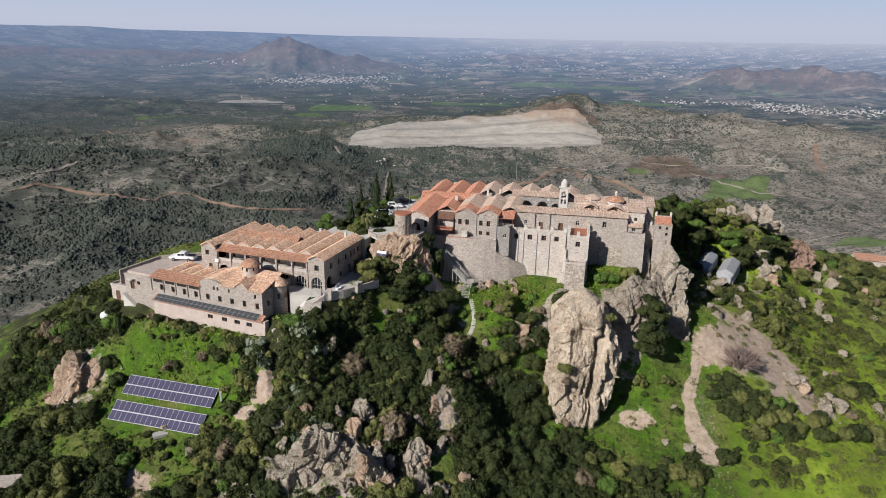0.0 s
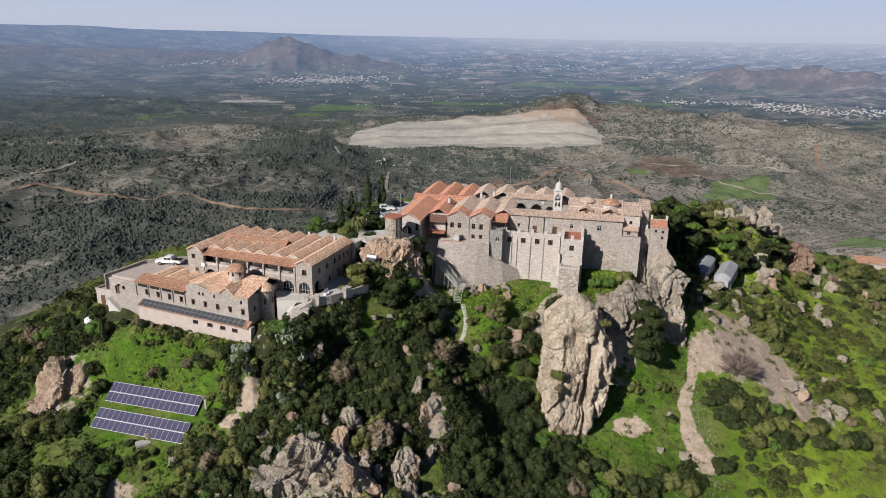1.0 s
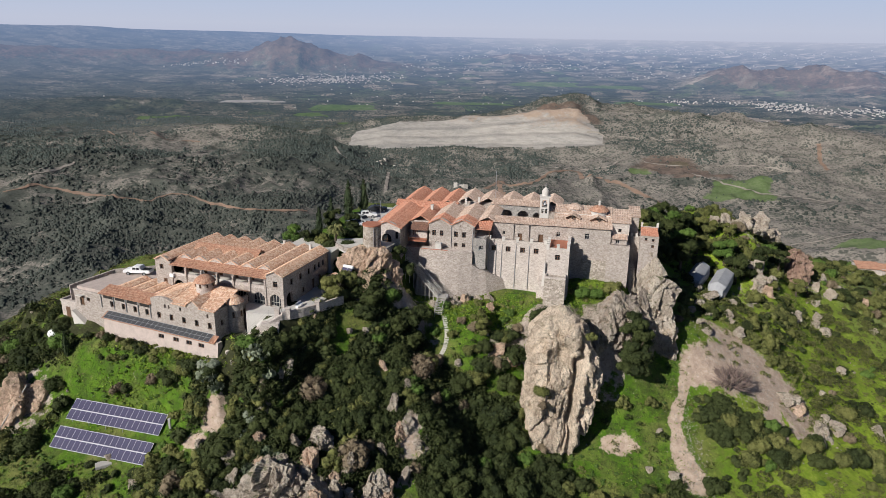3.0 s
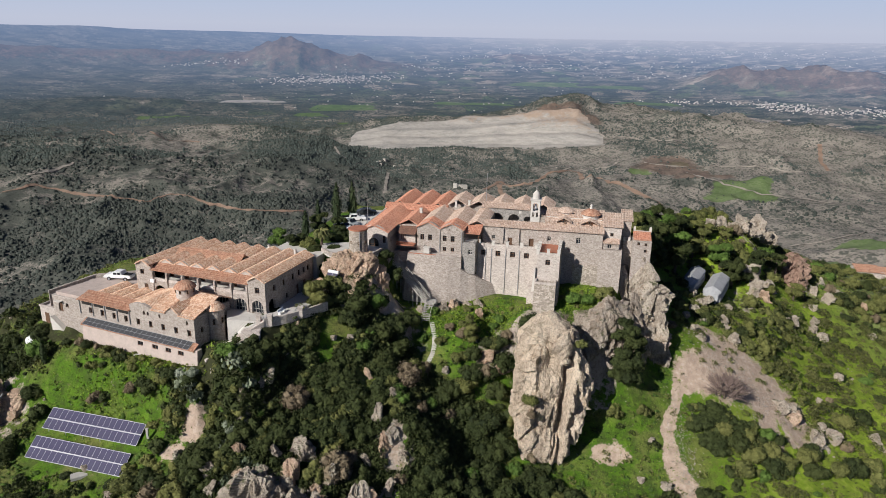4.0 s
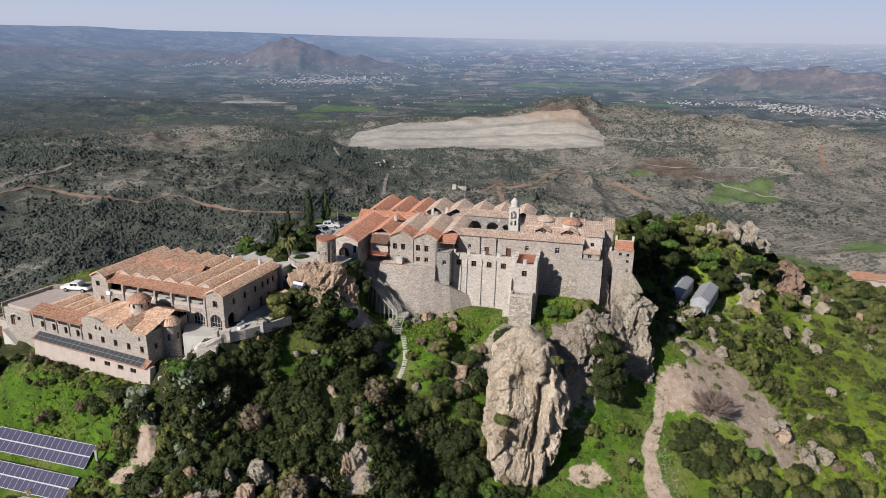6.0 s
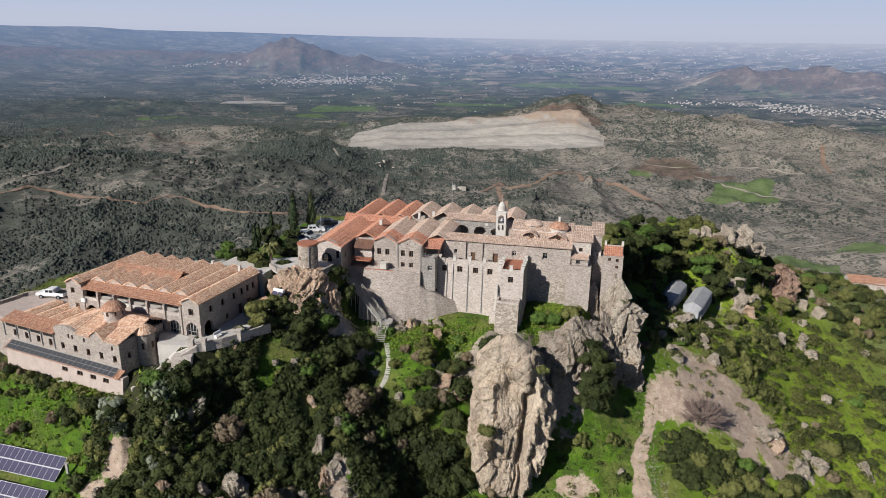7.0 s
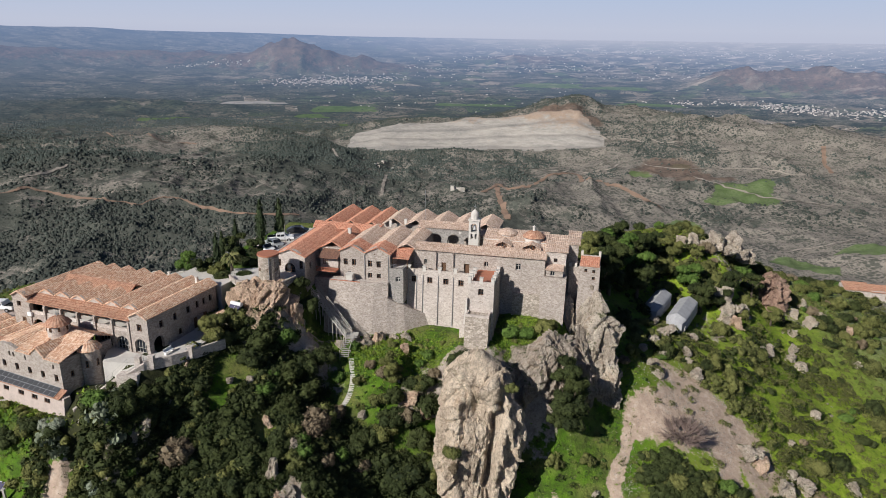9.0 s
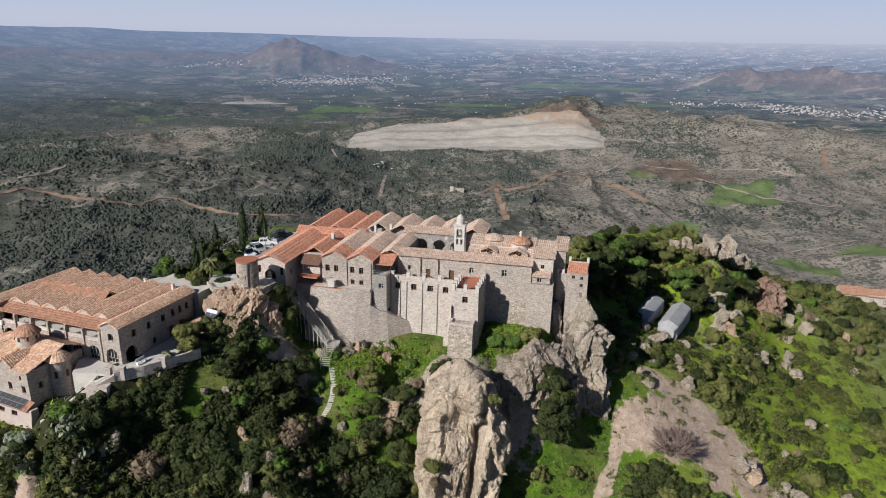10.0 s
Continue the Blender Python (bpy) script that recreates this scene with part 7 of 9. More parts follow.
for u, v, r, k in ((-22.6, -2.4, 1.0, "brown"), (-21.0, -2.6, 1.2, "dark"), (-19.0, -2.3, 0.8, "brown"), (-16.6, -2.5, 1.0, "olive"), (-14.2, -2.6, 1.1, "dark"), (-12.6, -3.2, 1.3, "dark"), (-9.8, -3.6, 1.2, "olive"), (-4.0, -3.4, 1.2, "dark"), (-0.6, -3.0, 1.3, "grey"), (1.2, -2.6, 1.1, "grey"), (-17.8, -4.6, 1.2, "olive"), (-7.0, -4.4, 1.5, "dark")):
    p = CF @ Vector((u, v, 0))
    shrub(p.x, p.y, r, k)
tree(-12.6, 113.4, 4.6, 2.6, "olive", label="yellowish green tree beside the hostel", trunk=0.1)
tree(13.0, 116.4, 5.0, 1.9, "olive", label="bushy olive-green tree on the grass bank", trunk=0.08)
for x, y, r, k in ((66.0, 162.0, 2.4, "dark"), (69.5, 160.5, 2.0, "olive"), (70.5, 164.5, 2.6, "dark"), (74.5, 163.0, 2.2, "dark"), (80.0, 163.5, 1.5, "dark"), (86.0, 167.5, 1.4, "olive"), (68.0, 166.0, 2.2, "dark"), (64.0, 160.0, 1.8, "dark")):
    shrub(x, y, r, k)
M_PAD = leaf_material("prickly_pear_pads", (0.07, 0.095, 0.055), (0.115, 0.14, 0.085), (0.18, 0.205, 0.14))


def prickly_pear(x, y, r, seed):
    """A clump of flat oval pads that grow out of one another."""
    rs = random.Random(seed)
    t = thing("prickly_pear", pose(x, y, gz(x, y) - 0.1), "pale grey-green prickly pear clump with flat pads", "cactus", "prickly pears")
    bm = bmesh.new()
    for _ in range(150):
        a, q = rs.uniform(0, math.tau), r * rs.uniform(0, 1) ** 0.6
        h = r * 0.95 * rs.uniform(0.1, 1.0) * (1.15 - 0.6 * q / r)
        s = rs.uniform(0.16, 0.30)
        m = pose(math.cos(a) * q, math.sin(a) * q, h, rs.uniform(-40, 40), rs.uniform(-40, 40), rs.uniform(0, 360))
        rim = [bm.verts.new(m @ Vector((math.cos(k * math.tau / 9) * s, 0, math.sin(k * math.tau / 9) * s * 1.4))) for k in range(9)]
        mid = [bm.verts.new(m @ Vector((0, e * s * 0.2, 0))) for e in (-1, 1)]
        for k in range(9):
            bm.faces.new((rim[k], rim[(k + 1) % 9], mid[0]))
            bm.faces.new((rim[(k + 1) % 9], rim[k], mid[1]))
    part("cactus_body", bm, M_PAD, t)
    bm = bmesh.new()
    for k in range(9):
        a = k * 0.7
        tube(bm, (0.3 * math.cos(a), 0.3 * math.sin(a), 0), (math.cos(a) * r * 0.7, math.sin(a) * r * 0.7, r * 0.5), 0.09, 5, 0.05)
    part("stem", bm, M_BARK, t)
    planted.append((x, y, r))


for k, (x, y) in enumerate([(-21.7, 97.3), (-30.0, 98.3), (-21.4, 89.4), (-19.3, 91.4)]):
    prickly_pear(x, y, (2.2, 1.6, 1.3, 1.2)[k], 50 + k)
    prickly_pear(x + 1.6, y - 0.9, 1.2, 60 + k)
for x, y, r, k in ((49.6, 129.6, 1.6, "olive"), (51.8, 132.4, 1.9, "green"), (54.2, 130.4, 1.5, "olive"), (56.2, 134.2, 1.8, "olive"), (53.4, 136.6, 2.0, "dark"), (50.6, 135.4, 1.8, "olive"), (57.8, 138.0, 1.6, "green"), (55.0, 140.0, 1.8, "dark"), (59.4, 141.6, 1.5, "olive"), (52.0, 126.8, 1.2, "brown")):
    shrub(x, y, r, k)
bare_tree(60.2, 118.2, 5.6, 4.2)
for x, y, r in ((-11.4, 131.6, 1.7), (-9.6, 133.4, 1.9), (-13.6, 132.2, 1.5), (-8.0, 131.4, 1.4), (-15.4, 133.6, 1.6), (-10.8, 136.4, 1.5), (-16.6, 137.2, 1.6), (-6.6, 134.6, 1.3), (-17.6, 130.6, 1.5)):
    shrub(x, y, r, "dark")
tree(-23.6, 131.5, 4.6, 2.3, "green", label="round green garden tree", trunk=0.3)
tree(-16.0, 135.5, 5.0, 2.4, "dark", label="dark garden tree beside the car park")
tree(-12.4, 134.5, 4.6, 2.2, "dark", label="dark garden tree beside the car park")
tree(-20.0, 129.4, 3.4, 2.2, "dark", label="dark garden tree behind the hostel")
for x, y, h, r, k in ((50.4, 141.5, 10.0, 3.4, "dark"), (53.5, 147.0, 10.5, 4.0, "dark"), (57.0, 157.5, 10.5, 4.0, "green"), (54.5, 152.5, 11.0, 4.2, "dark"), (63.0, 164.0, 9.0, 3.6, "dark"), (67.5, 168.5, 6.5, 3.0, "dark"), (58.5, 164.0, 10.0, 4.0, "dark"),
                      (76.0, 156.5, 6.5, 3.8, "dark"), (73.0, 169.0, 4.6, 2.4, "olive"), (84.5, 163.0, 5.0, 2.8, "dark"), (92.0, 168.0, 5.5, 2.8, "dark"), (79.0, 169.5, 3.6, 2.0, "olive"), (95.5, 164.0, 4.6, 2.6, "olive"), (49.0, 149.0, 10.5, 3.8, "olive"),
                      (60.5, 151.5, 7.5, 3.8, "dark"), (62.0, 157.0, 8.5, 4.0, "green"), (68.5, 163.0, 5.5, 3.0, "olive"), (75.0, 161.5, 6.0, 3.4, "green"), (80.5, 158.5, 4.2, 2.6, "dark")):
    tree(x, y, h, r, k, label="large evergreen tree behind the tower" if h > 8 else "")
for x, y, h in ((-56.5, 107.1, 4.6), (-63.5, 107.0, 3.0), (-68.0, 108.0, 2.4), (-18.4, 132.0, 6.2), (-17.2, 139.0, 6.5), (-14.6, 146.0, 8.6), (-11.6, 148.5, 8.4), (-19.5, 138.0, 5.0)):
    cypress(x, y, h)

rng = random.Random(23)


def plant(count, x0, x1, y0, y1, r0, r1, close, dark, name):
    """Fills a stretch of slope with shrubs where the density allows it."""
    done = 0
    for _ in range(30000):
        x, y, r = rng.uniform(x0, x1), rng.uniform(y0, y1), rng.uniform(r0, r1)
        if rng.random() > density(x, y) or any((x - a) ** 2 + (y - b) ** 2 < (close * (r + q)) ** 2 for a, b, q in planted):
            continue
        if any(spot(x, y, cx, cy, a + r * 0.6, b + r * 0.6) for cx, cy, a, b in CLEAR + CLEAR_MORE) or in_buildings(x, y, 0.2 + r * 0.6):
            continue
        pick = rng.random()
        # between x 5 and 40 darker plants stand in for the slope's shade
        kind = "dark" if pick < (0.9 if 5 < x < 40 else dark) else "olive" if pick < 0.86 else "brown" if pick < 0.93 else "green"
        ob = shrub(x, y, r, kind, rng.uniform(0.85, 1.3))
        if name != "shrub":
            ob.name = name
            tagged(ob, SHRUB_LABEL[kind].replace("shrub", "bush").replace("the slope", "the east slope"), "bush", "bushes of the east slope")
        done += 1
        if done == count:
            return


plant(200, -34, 40, 82, 118, 1.2, 3.2, 0.5, 0.55, "shrub")
plant(62, -80, -34, 76, 116, 1.2, 2.8, 0.6, 0.55, "shrub")
plant(300, 55, 150, 98, 225, 0.8, 2.5, 0.52, 0.2, "bush")


def scatter(name, count, place, size, tris, material, label, category, seed, rise=0.4, spread=1.0, leaf=0.2):
    """Many small plants in one mesh: each a tuft of loose leaf clumps."""
    rs = np.random.RandomState(seed)
    pts = place(rs, count)
    n = len(pts)
    z = ground_height(pts[:, 0], pts[:, 1])
    r = rs.uniform(size[0], size[1], n)
    d = rs.normal(size=(n, tris, 3))
    d /= np.linalg.norm(d, axis=2)[..., None]
    d[..., 2] = np.abs(d[..., 2])
    c = np.concatenate([pts, z[:, None]], 1)[:, None, :] + d * r[:, None, None] * [spread, spread, 0.85]
    c[..., 2] += (rise - 0.4) * r[:, None]
    tri = c[:, :, None, :] + rs.normal(size=(n, tris, 3, 3)) * r[:, None, None, None] * leaf
    v = tri.reshape(-1, 3)
    f = np.arange(len(v)).reshape(-1, 3)
    me = bpy.data.meshes.new(name)
    me.from_pydata(v.tolist(), [], f.tolist())
    me.materials.append(material)
    return tagged(new(name, me), label, category, kind="stuff")


def hillside(kind):
    def place(rs, n):
        out = []
        while len(out) < n:
            x, y = rs.uniform(-78, 150), rs.uniform(78, 225)
            if in_buildings(x, y, 0.3):
                continue
            clear = any(spot(x, y, *e) for e in CLEAR)
            if kind == "thicket" and (x > 48 or y > 120 or rs.uniform() > density(x, y) ** 1.5 * (0.35 if x < -30 else 1.0)):
                continue
            if kind == "scrub" and (rs.uniform() > (0.4 if clear else 0.75)):
                continue
            if kind == "grass" and any(spot(x, y, *e) for e in ((62, 122, 9, 8), (69, 124, 8, 6), (25.5, 110, 5, 5))):
                continue
            out.append((x, y))
        return np.array(out)
    return place


def small_crowns(seed, n, leaves):
    """A handful of little crowns, as corners and faces, to be strewn in numbers."""
    out = []
    for k in range(n):
        me = crown_mesh("sprig", M_LEAF, seed + k, 1.0, 0.8, leaves, 0.12, 5)
        v = np.array([q.co[:] for q in me.vertices])
        f = [list(q.vertices) for q in me.polygons]
        bpy.data.meshes.remove(me)
        out.append((v, np.array([t for q in f for t in ([q[:3], [q[0], q[2], q[3]]] if len(q) == 4 else [q])])))
    return out


SPRIGS = small_crowns(300, 6, 170)


def maquis(name, places, r0, r1, material, label, seed, flat=0.9):
    """Low rounded bushes grown into one another, too many to count, in one mesh."""
    rs = np.random.RandomState(seed)
    z = ground_height(places[:, 0], places[:, 1])
    verts, faces, base = [], [], 0
    for (x, y), h in zip(places, z):
        v, f = SPRIGS[rs.randint(len(SPRIGS))]
        r, a = r0 + (r1 - r0) * rs.uniform() ** 1.6, rs.uniform(0, math.tau)
        c, d = math.cos(a) * r, math.sin(a) * r
        verts.append(np.stack([x + v[:, 0] * c - v[:, 1] * d, y + v[:, 0] * d + v[:, 1] * c, h + r * 0.28 + v[:, 2] * r * flat * rs.uniform(0.8, 1.25)], -1))
        faces.append(f + base)
        base += len(v)
    me = bpy.data.meshes.new(name)
    me.from_pydata(np.vstack(verts).tolist(), [], np.vstack(faces).tolist())
    me.materials.append(material)
    return tagged(new(name, me), label, "scrub", kind="stuff")


def overgrown(n, x0, x1, y0, y1, seed, low=0.0):
    """Places for bushes where the slope is overgrown."""
    rs = np.random.RandomState(seed)
    p = rs.uniform(size=(60000, 2)) * [x1 - x0, y1 - y0] + [x0, y0]
    grown = np.maximum(thicket(p[:, 0], p[:, 1]), low)
    clump = 0.5 + 0.9 * fbm(p[:, 0], p[:, 1], 8, 3, seed)
    p = p[(rs.uniform(size=len(p)) < grown * clump) & (crag(p[:, 0], p[:, 1]) < 0.42) & (cover(p[:, 0], p[:, 1])[0] < 0.3)]
    return np.array([q for q in p[:n * 2] if not in_buildings(q[0], q[1], 0.4)][:n])


maquis("maquis", overgrown(1250, -34, 44, 82, 119, 3), 0.6, 1.9, M_LEAF, "dense dark maquis over the steep slope", 3)
# olive growth ends at x = 5: darker planting imitates the shaded slope beyond
maquis("olive_maquis", overgrown(400, -38, 5, 80, 119, 4), 0.5, 1.5, M_LEAF_OLIVE, "olive-green maquis mixed into the thicket", 4)
maquis("green_maquis", overgrown(150, -38, 8, 80, 119, 5), 0.4, 1.1, M_LEAF_GREEN, "fresh green low growth in the thicket", 5)
maquis("west_scrub", overgrown(420, -80, -34, 76, 118, 6, 0.10), 0.3, 1.3, M_LEAF, "dark low bushes on the western slope", 6)
maquis("west_weeds", overgrown(900, -80, -28, 78, 112, 7, 0.5), 0.2, 0.7, M_LEAF_GREEN, "coarse green weeds in the grass", 7, 0.6)
maquis("east_scrub", overgrown(520, 54, 150, 97, 215, 8, 0.22), 0.4, 1.5, M_LEAF, "dark low bushes on the east slope", 8)
maquis("bank_weeds", overgrown(700, 2, 58, 100, 126, 9, 0.4), 0.18, 0.6, M_LEAF_GREEN, "coarse green weeds on the grass bank", 9, 0.6)

M_GRASS = leaf_material("spring_grass", (0.08, 0.12, 0.018), (0.12, 0.185, 0.022), (0.18, 0.25, 0.035))


def hedge(n, ax, ay, bx, by, wide, seed):
    """Places along a band of bushes."""
    rs = np.random.RandomState(seed)
    t = rs.uniform(size=n)
    off = rs.normal(size=(n, 2)) * wide * 0.5
    return np.stack([ax + (bx - ax) * t + off[:, 0], ay + (by - ay) * t + off[:, 1]], -1)


maquis("bush_band", np.vstack([hedge(110, 54.6, 114.8, 63.0, 112.6, 2.2, 31), hedge(90, 63.0, 112.6, 67.6, 107.4, 2.4, 32), hedge(60, 55.0, 113.5, 57.0, 109.0, 2.0, 33), hedge(40, 41.0, 99.0, 46.0, 98.0, 1.8, 34)]), 0.6, 1.7, M_LEAF, "thick band of dark bushes below the landslip", 31)
maquis("olive_band", np.vstack([hedge(60, 55.0, 114.0, 66.5, 109.6, 3.0, 35), hedge(40, 70.0, 131.0, 80.0, 126.0, 2.4, 36), hedge(50, 62.0, 135.0, 72.0, 130.0, 2.4, 37)]), 0.5, 1.3, M_LEAF_OLIVE, "olive-green bushes beside the landslip", 35)
maquis("tent_scrub", np.vstack([hedge(36, 66.0, 158.0, 84.0, 163.0, 4.0, 51), hedge(30, 76.0, 152.0, 84.0, 146.0, 4.0, 52), hedge(40, 70.0, 168.0, 90.0, 166.0, 3.0, 53), hedge(40, 55.0, 139.0, 62.0, 136.0, 2.6, 54)]), 0.6, 1.8, M_LEAF_OLIVE, "olive-green bushes crowding round the tents", 51)
scatter("dark_weeds", 15000, hillside("grass"), (0.12, 0.42), 12, M_LEAF_OLIVE, "dull green weeds strewn through the grass", "weeds", 17, leaf=0.3)
maquis("wall_foot_weeds", np.vstack([hedge(150, 6.0, 121.6, 20.0, 122.4, 3.4, 41), hedge(60, 31.0, 123.4, 38.0, 122.0, 2.0, 42), hedge(70, -46.0, 105.2, -30.0, 99.0, 1.8, 43)]), 0.15, 0.55, M_LEAF_GREEN, "coarse green weeds at the foot of the walls", 41, 0.7)
maquis("wall_foot_scrub", np.vstack([hedge(36, 7.0, 122.6, 21.0, 123.6, 1.6, 44), hedge(30, 31.0, 123.0, 38.0, 122.0, 1.6, 45), hedge(46, -47.0, 106.4, -29.0, 99.6, 1.2, 46), hedge(24, -27.0, 99.6, -22.0, 101.8, 1.4, 47)]), 0.3, 0.95, M_LEAF_OLIVE, "olive-green low bushes at the foot of the walls", 44)


def bank(rs, n):
    a = np.vstack([rs.normal(size=(n // 2, 2)) * [4.5, 2.2] + [13, 121.5], rs.normal(size=(n // 4, 2)) * [2.6, 1.4] + [34, 122.8], rs.normal(size=(n // 4, 2)) * [6, 2.0] + [-40, 102.0]])
    return a


scatter("bank_grass", 5200, bank, (0.12, 0.34), 7, M_GRASS, "rank spring grass at the foot of the walls", "grass", 18, leaf=0.4)
scatter("scrub", 5200, hillside("scrub"), (0.25, 0.8), 60, M_LEAF_OLIVE, "low olive-green scrub all over the slope", "scrub", 5)
scatter("undergrowth", 4600, hillside("thicket"), (0.4, 1.15), 100, M_LEAF, "low dark undergrowth all over the slope", "scrub", 6)


def east_slope(rs, n):
    """Bushes in bands that run down the slope, with grass between them."""
    out = np.empty((0, 2))
    while len(out) < n:
        p = rs.uniform(size=(4000, 2)) * [92, 128] + [58, 97]
        band = fbm(p[:, 0] * 0.75 + p[:, 1] * 0.45, p[:, 1] * 0.35 - p[:, 0] * 0.35, 9, 3, 6.0) + 0.4 * fbm(p[:, 0], p[:, 1], 5, 2, 2.0)
        soil = cover(p[:, 0], p[:, 1])[0]
        out = np.vstack([out, p[(band > 0.1) & (soil < 0.25) & (p[:, 0] * 0.62 + p[:, 1] * 0.78 > 112 - 0.2 * (p[:, 0] - 58))]])
    return out[:n]


scatter("olive_scrub", 1150, east_slope, (0.4, 1.3), 200, M_LEAF_OLIVE, "bands of olive-green scrub on the grassy east slope", "scrub", 15, 0.5, leaf=0.13)
scatter("dark_scrub", 300, east_slope, (0.5, 1.4), 220, M_LEAF, "dark evergreen scrub on the grassy east slope", "scrub", 16, 0.5, leaf=0.13)
scatter("grass", 42000, hillside("grass"), (0.10, 0.28), 5, M_GRASS, "fresh spring grass in tufts on the slope", "grass", 7, leaf=0.4)
M_STONES = plain("loose_stones", (0.42, 0.38, 0.33), 0.95, 0, 0.4, 2)


def stones_at(rs, n):
    a = np.concatenate([rs.normal(size=(n // 2, 2)) * [5.5, 5.0] + [64, 121.5], rs.normal(size=(n // 4, 2)) * [1.2, 6.0] + [50.3, 108], rs.uniform(size=(n // 4, 2)) * [190, 100] + [-72, 80]])
    return np.array([p for p in a if not in_buildings(p[0], p[1], 0)])


scatter("loose_stones", 2600, stones_at, (0.06, 0.2), 7, M_STONES, "loose pale stones on soil and grass", "stones", 8, leaf=0.45)

# ---- the valley's scrub woods, tracks and far villages ----
def lumps(name, az, r, rad, material, label, category, seed, h=0.9, simple=False):
    """Rounded crowns far off, each a small ragged dome, in one mesh."""
    rs = np.random.RandomState(seed)
    x, y = PIVOT.x + r * np.sin(np.radians(az)), PIVOT.y + r * np.cos(np.radians(az))
    z = ground_height(x, y, False)
    n = len(x)
    sides, levels = (5, ((1.0, -0.15),)) if simple else (6, ((1.0, -0.15), (0.72, 0.65)))
    ang = np.arange(sides) / sides * math.tau
    ring_r = rad[:, None] * rs.uniform(0.7, 1.2, (n, sides))
    size = sides * len(levels) + 1
    v = np.zeros((n, size, 3))
    for j, (k, hh) in enumerate(levels):
        at = slice(j * sides, (j + 1) * sides)
        v[:, at, 0] = x[:, None] + ring_r * k * np.cos(ang + 0.5 * j)
        v[:, at, 1] = y[:, None] + ring_r * k * np.sin(ang + 0.5 * j)
        v[:, at, 2] = z[:, None] + rad[:, None] * h * hh * rs.uniform(0.8, 1.2, (n, sides))
    v[:, -1] = np.stack([x, y, z + rad * h * rs.uniform(0.9, 1.2, n)], -1)
    one = [(i, (i + 1) % sides, sides + (i + 1) % sides, sides + i) for i in range(sides)] if not simple else []
    top = [(size - 1 - sides + i, size - 1 - sides + (i + 1) % sides, size - 1) for i in range(sides)]
    base = np.arange(n)[:, None, None] * size
    me = bpy.data.meshes.new(name)
    quads, tops = (base + np.array(one, int).reshape(-1, 4)).reshape(-1, 4), (base + np.array(top)).reshape(-1, 3)
    loops = np.concatenate([quads.ravel(), tops.ravel()])
    starts = np.concatenate([np.arange(len(quads)) * 4, len(quads) * 4 + np.arange(len(tops)) * 3])
    me.vertices.add(n * size)
    me.vertices.foreach_set("co", v.ravel())
    me.loops.add(len(loops))
    me.loops.foreach_set("vertex_index", loops.astype(np.int32))
    me.polygons.add(len(starts))
    me.polygons.foreach_set("loop_start", starts.astype(np.int32))
    me.update(calc_edges=True)
    me.materials.append(material)
    return tagged(new(name, me), label, category, kind="stuff")


M_TRACK = plain("dirt_track", (0.36, 0.32, 0.275), 0.95, 0, 0.3, 0.05)
M_TRACK_RED = plain("red_dirt_track", (0.30, 0.205, 0.15), 0.95, 0, 0.3, 0.05)
# tracks of the valley: azimuth and distance along each, width
TRACKS = []
TRACKS.append(([(-34.87, 1106), (-34.16, 1100), (-33.43, 1102), (-32.69, 1109), (-32.17, 1102), (-31.64, 1099), (-31.1, 1091), (-30.56, 1078), (-30.01, 1072), (-29.46, 1065), (-28.82, 1059), (-28.17, 1045), (-27.51, 1015), (-26.79, 1014), (-26.05, 1012), (-25.31, 976), (-24.66, 992), (-24.01, 1008), (-23.35, 1011), (-22.93, 1007), (-22.5, 1000), (-22.07, 990), (-21.51, 968), (-20.95, 957), (-20.38, 942), (-19.79, 940), (-19.2, 931), (-18.6, 919), (-17.84, 899), (-17.07, 891), (-16.3, 889), (-15.04, 886), (-13.77, 888), (-12.48, 895)], 4.5, M_TRACK_RED, "winding reddish dirt track across the scrub"))
TRACKS.append(([(-33.11, 1157), (-32.19, 1161), (-31.25, 1181), (-30.92, 1187), (-30.59, 1192), (-30.27, 1194), (-29.94, 1208)], 4.5, M_TRACK, "pale dirt track climbing a scrubby ridge"))
TRACKS.append(([(-28.76, 2123), (-27.14, 2057), (-25.49, 1653), (-23.59, 1479), (-21.62, 1479), (-21.15, 1475), (-20.68, 1467)], 5, M_TRACK_RED, "faint reddish track along the western crest"))
TRACKS.append(([(3.41, 1109), (3.77, 1130), (4.13, 1142), (4.49, 1204), (4.99, 1204), (5.48, 1131), (5.98, 1127), (6.47, 1119), (6.96, 1114), (7.44, 1118), (8.01, 1251), (8.56, 1299), (9.11, 1320), (9.67, 1327), (10.23, 1345), (10.78, 1347), (11.59, 1324), (12.4, 1172), (13.21, 1280), (13.85, 1187), (14.49, 1184), (15.13, 1178), (16.26, 1148), (17.39, 1123), (18.51, 1074)], 8, M_TRACK_RED, "winding reddish dirt track over a spur"))
TRACKS.append(([(4.49, 1192), (4.76, 1095), (5.03, 989), (5.44, 924), (5.85, 875)], 8, M_TRACK_RED, "bare reddish gully below the track"))
TRACKS.append(([(8.84, 1389), (9.81, 1350), (10.77, 1379), (11.49, 1373), (12.21, 1371), (13.14, 1388), (14.06, 1367), (14.46, 1413), (14.85, 1424)], 4.5, M_TRACK, "pale track towards the quarry hill"))
TRACKS.append(([(-5.18, 1317), (-5.29, 1225), (-5.4, 1187), (-5.45, 1144), (-5.51, 1096)], 6, M_TRACK, "straight pale farm lane"))
TRACKS.append(([(29.44, 1607), (29.52, 1566), (29.6, 1549), (29.67, 1534), (29.74, 1513), (30.09, 1492), (30.43, 1448)], 8, M_TRACK_RED, "steep bare reddish track"))
